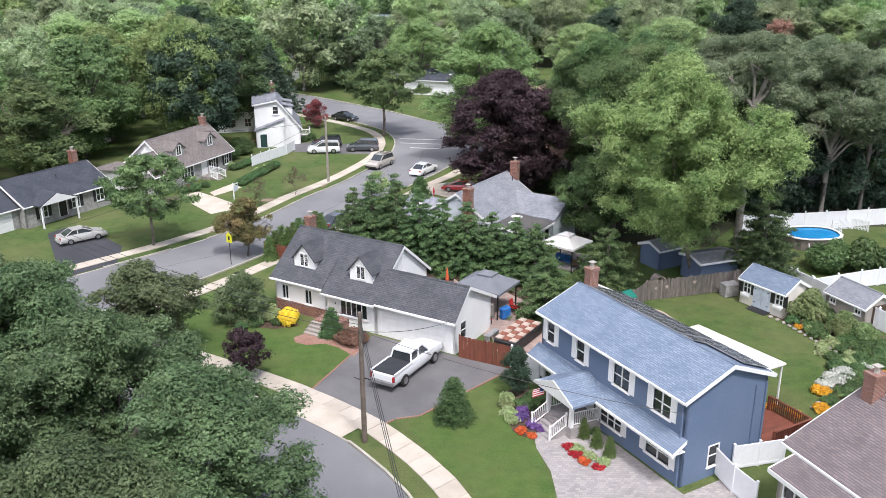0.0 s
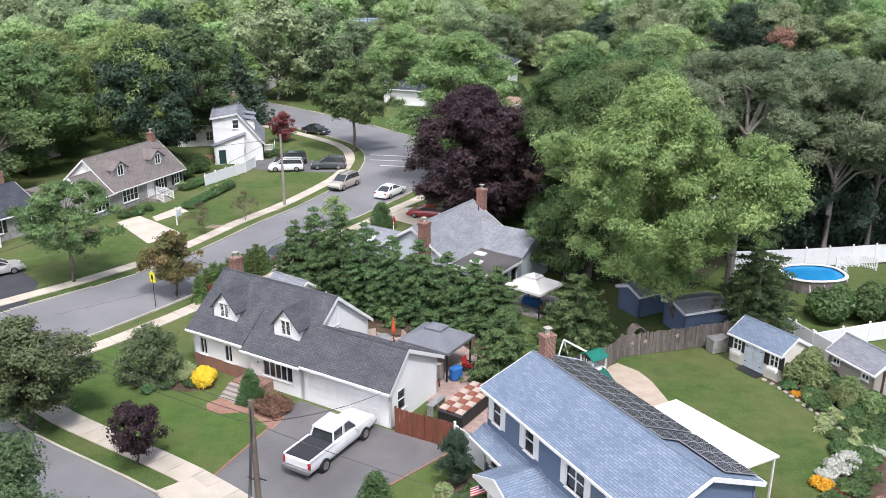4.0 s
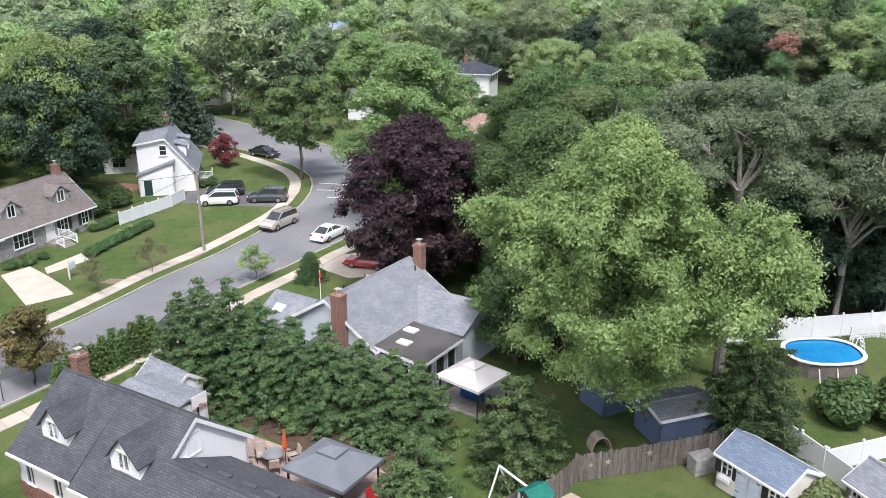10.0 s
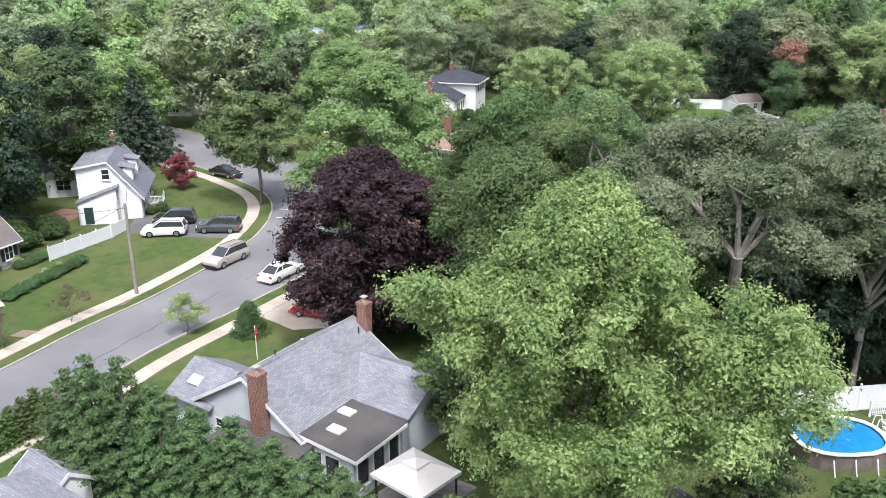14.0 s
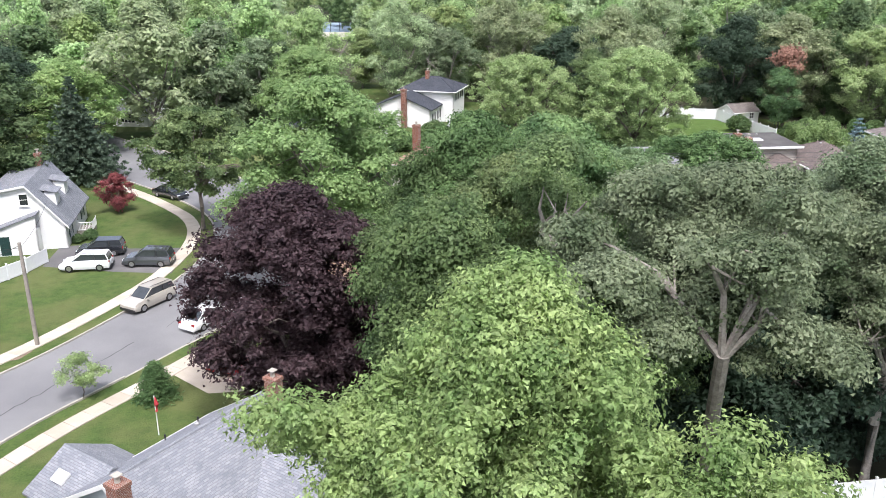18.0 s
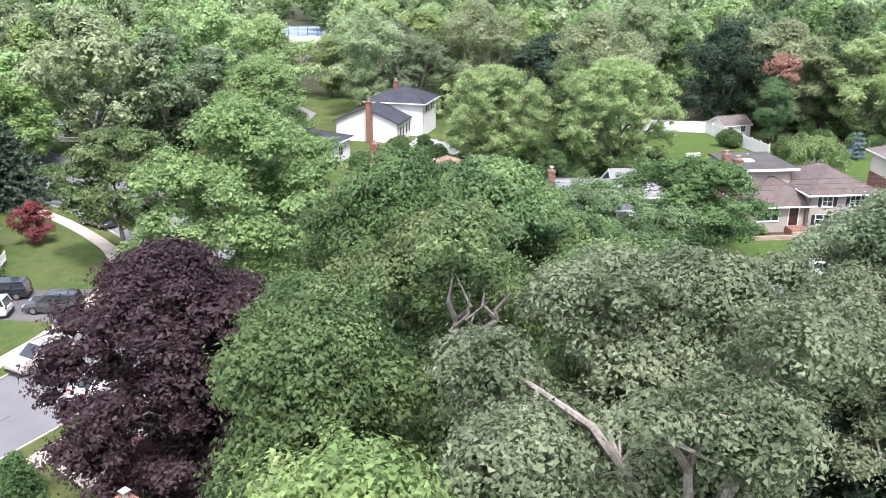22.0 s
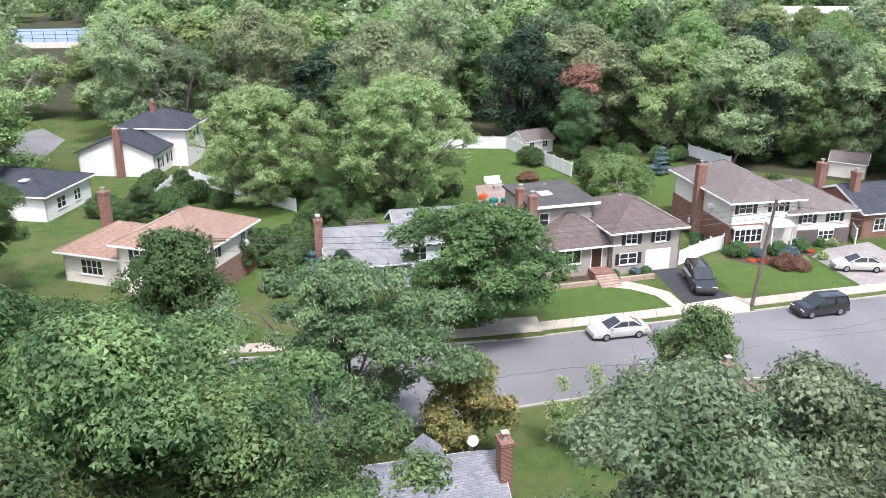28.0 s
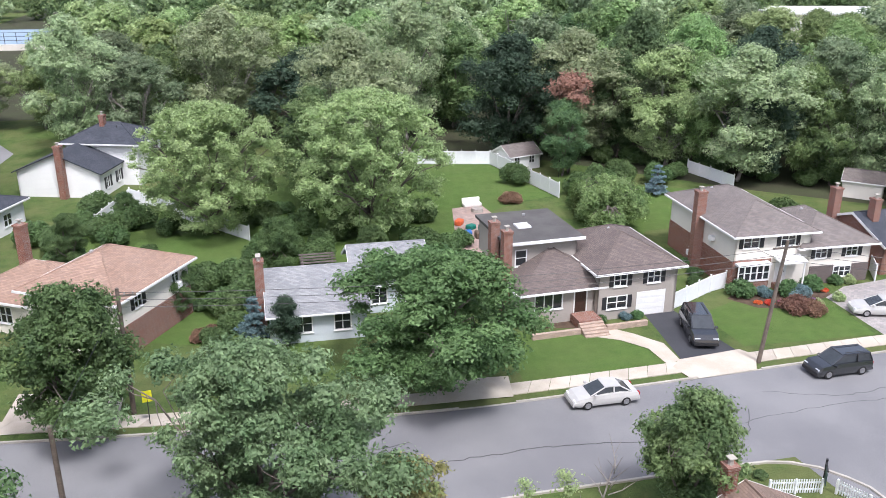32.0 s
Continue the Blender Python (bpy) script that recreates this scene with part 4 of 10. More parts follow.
def white_cape():
    h = thing("house", 0.97, 56.19, 0, -30.3, "white cape house with charcoal shingle roof and double garage", "house")
    h.scale.x = 0.935
    fr = [("w", -17.3, 1.1, 0.62, 1.15, {"cols": 2, "rows": 0}), ("w", -14.7, 1.1, 0.66, 1.15, {"cols": 2, "rows": 0})]
    block(h, -18.4, -12.7, 0, 7.4, 0, 2.95, WHITE, front=at_x(-18.4, fr))
    block(h, -12.7, -7.6, 0, 7.4, 0, 2.6, WHITE, front=at_x(-12.7, [("d", -12.1, 0.75, 0.9, 1.75), ("w", -9.85, 1.0, 2.7, 1.25, {"cols": 5, "rows": 0})]))
    block(h, -7.6, 0, 0, 5.5, 0, 2.55, WHITE, front=at_x(-7.6, [("g", -5.9, 0.05, 2.35, 2.1), ("g", -2.2, 0.05, 2.35, 2.1)]), right=[("w", 1.2, 0.9, 0.8, 1.3, {"cols": 1})])
    facing_slab(h, -18.4, -12.7, -0.065, 0, 0.95, BRICKM)
    tri_wall(h, [(-7.6, 0, 2.6), (-7.6, 7.4, 2.6), (-7.6, 7.4, 3.15), (-7.6, 3.8, 6.0)], WHITE)
    tri_wall(h, [(-18.4, 7.4, 2.6), (-18.4, 0, 2.9), (-18.4, 3.8, 6.0), (-18.4, 7.4, 3.15)], WHITE)
    tri_wall(h, [(-7.6, 7.4, 2.6), (-18.4, 7.4, 2.6), (-18.4, 7.4, 3.15), (-7.6, 7.4, 3.15)], WHITE)
    tri_wall(h, [(0, 0, 2.55), (0, 5.5, 2.55), (0, 5.5, 2.72), (0, 1.7, 4.72), (0, 0, 3.0)], WHITE)
    r = ROOF_CHAR
    for pts in ([(-18.7, -0.35, 2.85), (-12.9, -0.35, 2.85), (-12.9, 3.8, 6.12), (-18.7, 3.8, 6.12)], [(-12.9, -0.5, 2.62), (-7.35, -0.5, 2.62), (-7.35, 3.8, 6.12), (-12.9, 3.8, 6.12)],
                [(-18.7, 3.8, 6.12), (-7.35, 3.8, 6.12), (-7.35, 7.7, 3.0), (-18.7, 7.7, 3.0)], [(-7.35, -0.45, 2.74), (0.3, -0.45, 2.74), (0.3, 1.7, 4.87), (-7.35, 1.7, 4.87)],
                [(-7.35, 1.7, 4.87), (0.3, 1.7, 4.87), (0.3, 5.9, 2.68), (-7.35, 5.9, 2.68)]):
        part("roof_slope", Build().slab(pts, 0.14), r, h)
    part("ridge_cap", Build().tube([(-18.7, 3.8, 6.1), (-7.35, 3.8, 6.1)], [0.09, 0.09], 6), r, h)
    part("ridge_cap", Build().tube([(-7.35, 1.7, 4.85), (0.3, 1.7, 4.85)], [0.09, 0.09], 6), r, h)
    for x0, x1, y, z in ((-18.7, -12.9, -0.35, 2.85), (-12.9, -7.36, -0.5, 2.62), (-7.35, 0.3, -0.45, 2.74)):
        part("gutter", Build().box(x0, y - 0.12, z - 0.16, x1, y - 0.005, z - 0.02), TRIM, h)
    for ya, za, yb, zb in ((-0.45, 2.74, 1.7, 4.87), (1.7, 4.87, 5.9, 2.68)):
        part("rake_board", Build().face([(0.34, ya, za - 0.25), (0.34, yb, zb - 0.25), (0.34, yb, zb + 0.02), (0.34, ya, za + 0.02)]).face([(0.31, ya, za + 0.02), (0.31, yb, zb + 0.02), (0.31, yb, zb - 0.25), (0.31, ya, za - 0.25)]), TRIM, h)
    for ya, za, yb, zb in ((0.9, 3.8, 3.8, 6.12), (3.8, 6.12, 7.7, 3.0)):
        part("rake_board", Build().face([(-7.31, ya, za - 0.25), (-7.31, yb, zb - 0.25), (-7.31, yb, zb + 0.02), (-7.31, ya, za + 0.02)]).face([(-7.34, ya, za + 0.02), (-7.34, yb, zb + 0.02), (-7.34, yb, zb - 0.25), (-7.34, ya, za - 0.25)]), TRIM, h)
    for x in (-15.7, -9.65):
        dormer(h, x, 0.85, 3.72, 2.3, 0.95, 2.75, r, WHITE, 1.2)
    window(h, facing((-7.6, 0), (-7.6, 7.4), 3.7, 4.0), 0.8, 1.15, 2, 0, sill=False)
    part("air_conditioner", Build().box(-0.3, -0.35, 0, 0.3, 0.1, 0.4), TRIM, h, "white window air conditioner", at=facing((-7.6, 0), (-7.6, 7.4), 2.8, 3.75))
    chimney(h, -18.0, 4.4, 4.6, 6.9, 0.65, 0.8)
    for x in (-6, -4.2, -2.4, -0.9):
        part("roof_vent", Build().box(-0.45, -0.12, 0, 0.45, 0.12, 0.16), ROOF_CHAR, h, at=Matrix.Translation((x, 2.7, 4.28)))
    b = part("stoop", Build().box(-12.9, -1.5, 0, -10.4, 0, 0.7), BRICKM, h, "brick front stoop")
    for k in range(4):
        part("step", Build().box(-13.0, -1.5 - 0.32 * (k + 1), 0, -10.8, -1.5 - 0.32 * k, 0.7 - 0.17 * (k + 1) + 0.05), FLAGSTONE, b)
    return h


def blue_house():
    h = thing("house", 13.41, 39.86, 0, -60.5, "slate-blue two-storey house with blue-grey shingle roof", "house")
    sh = {"shutters": TRIM}
    up = [("w", -12.4, 3.75, 0.7, 1.35, {"cols": 1, **sh}), ("w", -9.25, 3.75, 0.75, 1.35, {"cols": 1, **sh}), ("w", -5.3, 3.75, 1.35, 1.35, {"cols": 2, **sh}), ("w", -1.85, 3.75, 1.35, 1.35, {"cols": 2, **sh})]
    lo = [("w", -12.6, 0.85, 0.7, 1.25, {"cols": 1, **sh}), ("d", -8.2, 0.8, 0.95, 2.05, {"paint": TRIM}), ("w", -6.0, 0.75, 1.9, 1.3, {"cols": 3, "rows": 2, **sh}), ("w", -1.9, 0.85, 1.9, 1.1, {"cols": 2, **sh})]
    block(h, -13.4, 0, 0, 6.1, 0, 5.62, BLUE, front=at_x(-13.4, up + lo), right=[("w", 2.4, 0.75, 0.7, 1.25, {"cols": 1})], gables=(6.85, "x"))
    gable_roof(h, -13.4, 0, 0, 6.1, 5.72, 6.95, ROOF_BLUE)
    pent = part("pent_roof", Build().slab([(-13.7, -0.95, 2.6), (0.25, -0.95, 2.6), (0.25, 0.0, 3.2), (-13.7, 0.0, 3.2)], 0.14), ROOF_BLUE, h)
    part("gutter", Build().box(-13.7, -1.06, 2.44, 0.25, -0.955, 2.58), TRIM, pent)
    part("rake_board", Build().face([(0.27, -1.0, 2.3), (0.27, 0, 2.95), (0.27, 0, 3.22), (0.27, -1.0, 2.62)]), TRIM, pent)
    part("soffit", Build().box(-13.6, -0.9, 2.4, 0.2, 0.0, 2.44), TRIM, pent)
    chimney(h, -12.9, 3.5, 6.3, 8.2, 0.6, 0.7)
    downpipe(h, -0.2, -0.06, 5.1, BLUE)
    downpipe(h, 0.06, 5.2, 5.1, BLUE), downpipe(h, 0.06, 6.0, 5.1, BLUE)
    p = part("porch", Build().box(-9.7, -2.3, 0, -6.9, 0, 0.72), GREYPAVE, h, "paved front porch with white columns")
    for x in (-9.5, -7.1):
        part("column", box_mesh(0.24, 0.24, 1.9, TRIM, 0.02), None, p, at=Matrix.Translation((x, -2.15, 0.72)))
    cx, w = -8.3, 2.0
    pr = part("porch_roof", Build().slab([(cx - w, -2.7, 2.62), (cx, -2.7, 3.5), (cx, 0, 3.5), (cx - w, 0, 2.62)][::-1], 0.14).slab([(cx, -2.7, 3.5), (cx + w, -2.7, 2.62), (cx + w, 0, 2.62), (cx, 0, 3.5)][::-1], 0.14), ROOF_BLUE, h)
    part("gable_trim", Build().face([(cx - w, -2.72, 2.45), (cx + w, -2.72, 2.45), (cx, -2.72, 3.42)]), TRIM, pr)
    for s in (-1, 1):
        part("rake_board", Build().slab([(cx + s * w, -2.76, 2.66), (cx + s * w, -2.7, 2.66), (cx, -2.7, 3.54), (cx, -2.76, 3.54)] if s > 0 else [(cx, -2.76, 3.54), (cx, -2.7, 3.54), (cx - w, -2.7, 2.66), (cx - w, -2.76, 2.66)], 0.2), TRIM, pr)
    for k in range(4):
        part("step", Build().box(-9.3, -2.3 - 0.3 * (k + 1), 0, -7.4, -2.3 - 0.3 * k, 0.72 - 0.16 * (k + 1)), GREYPAVE, p)
    railing(p, (-9.3, -2.3, 0.65), (-9.3, -3.5, 0.05)), railing(p, (-7.4, -2.3, 0.65), (-7.4, -3.5, 0.05))
    railing(p, (-7.2, -2.2, 0.72), (-6.95, -0.2, 0.72)), railing(p, (-9.65, -2.1, 0.72), (-9.65, -0.2, 0.72))
    f = part("flag", Build().face([(0, 0, 0), (0.0, -0.9, 0.0), (0.0, -0.9, -0.55), (0, 0, -0.55)]), TRIM, h, "striped red and white flag", at=Matrix.Translation((-9.75, -2.3, 2.3)))
    for k in range(4):
        part("stripe", Build().box(-0.006, -0.9, -0.55 + 0.145 * k, 0.006, -0.0, -0.55 + 0.145 * k + 0.07), FLAGRED, f)
    part("canton", Build().box(-0.009, -0.38, -0.25, 0.009, 0.0, 0.0), FLAGBLUE, f)
    # solar panels on the rear slope
    k = (6.95 - 5.72) / 3.05
    a = math.atan(-k)
    base = Matrix.Translation((0, 3.05, 6.95)) @ Matrix.Rotation(a, 4, "X")
    for col in range(13):
        for row in range(3):
            if col > 9 and row == 0:
                continue
            x = -13.0 + 0.97 * col + (0.25 if col > 8 else 0)
            s = part("solar_panel", SOLAR, None, h, at=base @ Matrix.Translation((x + 0.48, 0.62 + 1.13 * row, 0.1)))
    return h


FLAGRED = mat("flag_red", (0.5, 0.05, 0.06), None, 0.8, 2, 8, 0)
FLAGBLUE = mat("flag_blue", (0.04, 0.06, 0.2), None, 0.8, 2, 8, 0)
CELL = mat("solar_cell", (0.035, 0.04, 0.05), (0.05, 0.055, 0.065), 0.25, 3, 8, 0, spec=0.6)
CELLGRID = mat("solar_grid_line", (0.42, 0.43, 0.44), None, 0.4, 3, 8, 0, metal=0.4)
gx, gy = [], []
for k in range(7):
    w = 0.018 if k in (0, 6) else 0.008
    gx += [-0.46 + 0.92 * k / 6 - w, -0.46 + 0.92 * k / 6 + w]
for k in range(8):
    w = 0.018 if k in (0, 7) else 0.008
    gy += [-0.54 + 1.08 * k / 7 - w, -0.54 + 1.08 * k / 7 + w]
nx, ny = len(gx), len(gy)
pv = [(x, y, 0.047) for y in gy for x in gx] + [(gx[0], gy[0], 0), (gx[-1], gy[0], 0), (gx[-1], gy[-1], 0), (gx[0], gy[-1], 0)]
pf = [(j * nx + i, j * nx + i + 1, (j + 1) * nx + i + 1, (j + 1) * nx + i) for j in range(ny - 1) for i in range(nx - 1)]
cells = [0 if i % 2 and j % 2 else 1 for j in range(ny - 1) for i in range(nx - 1)]
q = nx * ny
pf += [(q, q + 1, *range(nx - 1, -1, -1)), (q + 2, q + 3, *range(q - nx, q)), (q + 1, q + 2, *range(q - 1, 0, -nx)), (q + 3, q, *range(0, q, nx)), (q + 3, q + 2, q + 1, q)]
SOLAR = bpy.data.meshes.new("solar_panel")
SOLAR.from_pydata(pv, [], pf)
SOLAR.materials.append(CELL), SOLAR.materials.append(CELLGRID)
SOLAR.polygons.foreach_set("material_index", cells + [1] * 5)


def grey_ranch():
    h = thing("house", -2.36, 81.6, 0, 58, "pale blue ranch house with grey roof and brick chimney", "house")
    # x runs away along the street side, y towards the garden is negative here
    block(h, 0, 9.8, -8.2, 0, 0, 3.2, PALE, left=[("w", 2.0, 0.9, 1.5, 1.2, {"cols": 2}), ("w", 4.6, 0.9, 0.8, 1.2, {"cols": 1})], gables=(5.7, "x"))
    gable_roof(h, 0, 9.8, -8.2, 0, 3.25, 5.8, ROOF_GREY, over=0.4)
    chimney(h, -0.4, -5.6, 0, 6.6, 0.75, 0.8)
    chimney(h, 10.1, -5.0, 0, 7.0, 0.6, 0.8)
    # rear wing with its own gable
    block(h, 5.2, 10.5, -12.0, -8.2, 0, 2.9, PALE, right=[("w", 2.0, 0.9, 0.8, 1.2, {"cols": 1})])
    part("roof_slope", Build().slab([(4.9, -12.3, 3.1), (8.1, -12.3, 4.5), (8.1, -5.9, 4.5), (4.9, -5.9, 3.1)][::-1], 0.14), ROOF_GREY, h)
    part("roof_slope", Build().slab([(8.1, -12.3, 4.5), (10.9, -12.3, 3.1), (10.9, -5.9, 3.1), (8.1, -5.9, 4.5)][::-1], 0.14), ROOF_GREY, h)
    tri_wall(h, [(10.5, -12.0, 2.9), (5.2, -12.0, 2.9), (8.1, -12.0, 4.4)], PALE)
    # flat-roofed sun room
    sw = [("w", 0.75, 0.8, 0.95, 1.6, {"cols": 1, "rows": 0}), ("w", 2.2, 0.8, 0.95, 1.6, {"cols": 1, "rows": 0}), ("w", 3.65, 0.8, 0.95, 1.6, {"cols": 1, "rows": 0})]
    block(h, 0.2, 4.6, -12.0, -8.2, 0, 2.7, PALE, front=sw, left=[("w", 0.9, 0.8, 1.0, 1.6, {"cols": 1, "rows": 0}), ("w", 2.2, 0.8, 1.0, 1.6, {"cols": 1, "rows": 0})])
    part("flat_roof", Build().slab([(0, -12.3, 2.95), (4.75, -12.3, 2.95), (4.75, -7.7, 3.3), (0, -7.7, 3.3)], 0.2), MEMBRANE, h)
    part("fascia", Build().box(-0.05, -12.34, 2.7, 4.8, -12.305, 2.93), TRIM, h)
    part("fascia", Build().face([(-0.03, -12.3, 2.7), (-0.03, -12.3, 2.96), (-0.03, -7.7, 3.31), (-0.03, -7.7, 3.05)]), TRIM, h)
    skylight(h, Matrix.Translation((1.6, -9.6, 3.16)), 0.65, 1.0), skylight(h, Matrix.Translation((3.4, -8.9, 3.21)), 0.65, 1.0)
    # low membrane roof towards the hedge
    block(h, -2.7, 0, -8.9, -3.5, 0, 2.4, PALE)
    part("flat_roof", Build().slab([(-3.0, -9.2, 2.5), (0, -9.2, 2.8), (0, -3.2, 2.8), (-3.0, -3.2, 2.5)], 0.18), MEMBRANE, h)
    # gabled front towards the street
    block(h, 0, 4.6, 0, 2.6, 0, 2.75, PALE, back=[("w", 2.3, 0.9, 1.5, 1.2, {"cols": 2})])
    tri_wall(h, [(4.6, 2.6, 2.75), (0, 2.6, 2.75), (2.3, 2.6, 4.05)], PALE)
    part("roof_slope", Build().slab([(-0.4, -1.2, 2.72), (2.3, -1.2, 4.2), (2.3, 2.9, 4.2), (-0.4, 2.9, 2.72)][::-1], 0.14), ROOF_GREY, h)
    part("roof_slope", Build().slab([(2.3, -1.2, 4.2), (5.0, -1.2, 2.72), (5.0, 2.9, 2.72), (2.3, 2.9, 4.2)][::-1], 0.14), ROOF_GREY, h)
    skylight(h, Matrix.Translation((0.9, 1.3, 3.46)) @ Matrix.Rotation(math.radians(-28.7), 4, "Y"), 0.7, 0.9)
    pipe(h, 7.6, -1.5, 4.1), pipe(h, 9.2, -5.2, 5.1), pipe(h, 6.0, -0.6, 3.5)
    vent(h, 6.8, -2.4, 4.8)
    return h


def stone_cape():
    h = thing("house", -35.3, 98.8, 0, 67.5, "grey stone cape house with taupe roof and dormers", "house")
    sh = {"shutters": SHUTTER}
    fr = [("w", 1.5, 0.75, 2.3, 1.35, {"cols": 4}), ("w", 6.0, 0.75, 2.3, 1.35, {"cols": 4}), ("d", 9.3, 0.35, 0.95, 2.0, {"paint": TRIM}), ("w", 11.2, 0.85, 0.85, 1.25, {"cols": 2, **sh}), ("w", 14.0, 0.85, 0.85, 1.25, {"cols": 2, **sh})]
    block(h, 0, 15.2, 0, 7.6, 0, 2.6, STONE, front=fr)
    gable_roof(h, 3.4, 15.2, 0, 7.6, 2.7, 5.8, ROOF_TAUPE)
    gable_roof(h, 0, 3.4, 0, 5.0, 2.6, 4.6, ROOF_TAUPE)
    for x in (0.0, 3.4, 15.2):
        y1, z1 = (5.0, 4.5) if x == 0 else (7.6, 5.7)
        pts = [(x, 0, 2.6), (x, y1, 2.6), (x, y1 / 2, z1)]
        tri_wall(h, pts if x > 5 else [pts[1], pts[0], pts[2]], WHITE)
    window(h, facing((3.4, 7.6), (3.4, 0), 3.8, 4.3), 0.7, 1.0, 1, 1, sill=False)
    for x in (6.0, 12.2):
        dormer(h, x, 1.1, 3.45, 2.2, 1.05, 2.9, ROOF_TAUPE, STONE, 0.85)
    chimney(h, 14.6, 3.9, 5.2, 6.8, 0.6, 0.8)
    st = part("stoop", Build().box(8.4, -1.6, 0, 10.3, 0, 0.4), FLAGSTONE, h)
    for k in range(3):
        part("step", Build().box(8.6, -1.6 - 0.3 * (k + 1), 0, 10.1, -1.6 - 0.3 * k, 0.38 - 0.12 * (k + 1)), FLAGSTONE, st)
    railing(st, (8.5, -1.6, 0.4), (8.5, -2.6, 0.1)), railing(st, (10.2, -1.6, 0.4), (10.2, -2.6, 0.1)), railing(st, (10.2, -0.1, 0.4), (10.2, -1.6, 0.4))
    # white rear addition
    block(h, -0.4, 3.4, 5.0, 9.0, 0, 2.6, WHITE)
    part("flat_roof", Build().slab([(-0.7, 4.8, 2.75), (3.6, 4.8, 2.75), (3.6, 9.3, 2.6), (-0.7, 9.3, 2.6)], 0.15), ROOF_TAUPE, h)
    return h


def stone_ranch():
    h = thing("house", -44.85, 85.75, 0, 60.5, "grey ranch house with charcoal roof and white porch gable", "house")
    sh = {"shutters": SHUTTER}
    fr = [("w", 2.2, 0.8, 0.9, 1.2, {"cols": 2, **sh}), ("d", 4.6, 0.3, 0.95, 2.0, {"paint": DARK}), ("w", 6.3, 0.9, 0.9, 1.3, {"cols": 2, **sh}), ("w", 9.6, 0.9, 0.95, 1.3, {"cols": 2, **sh})]
    block(h, 0, 11, 0, 7.5, 0, 2.6, STONE, front=fr, gables=(4.6, "x"))
    gable_roof(h, 0, 11, 0, 7.5, 2.7, 4.8, ROOF_DARK)
    chimney(h, 9.8, 4.2, 4.2, 6.2, 0.7, 0.8)
    pr = part("porch_roof", Build().slab([(0.8, -1.6, 2.55), (3.0, -1.6, 3.55), (3.0, 3, 3.55), (0.8, 3, 2.55)][::-1], 0.12).slab([(3.0, -1.6, 3.55), (5.6, -1.6, 2.55), (5.6, 3, 2.55), (3.0, 3, 3.55)][::-1], 0.12), ROOF_DARK, h)
    part("gable_trim", Build().face([(0.9, -1.62, 2.5), (5.5, -1.62, 2.5), (3.0, -1.62, 3.5)]), TRIM, pr)
    for x in (1.0, 5.4):
        part("column", box_mesh(0.15, 0.15, 2.45, TRIM), None, h, at=Matrix.Translation((x, -1.45, 0)))
    block(h, -4.5, 0, 1.0, 6.5, 0, 2.5, STONE, front=[("g", 2.2, 0, 2.6, 2.1)])
    gable_roof(h, -4.5, 0, 1.0, 6.5, 2.55, 4.2, ROOF_DARK)
    pipe(h, 6.0, 2.4, 3.9)
    return h


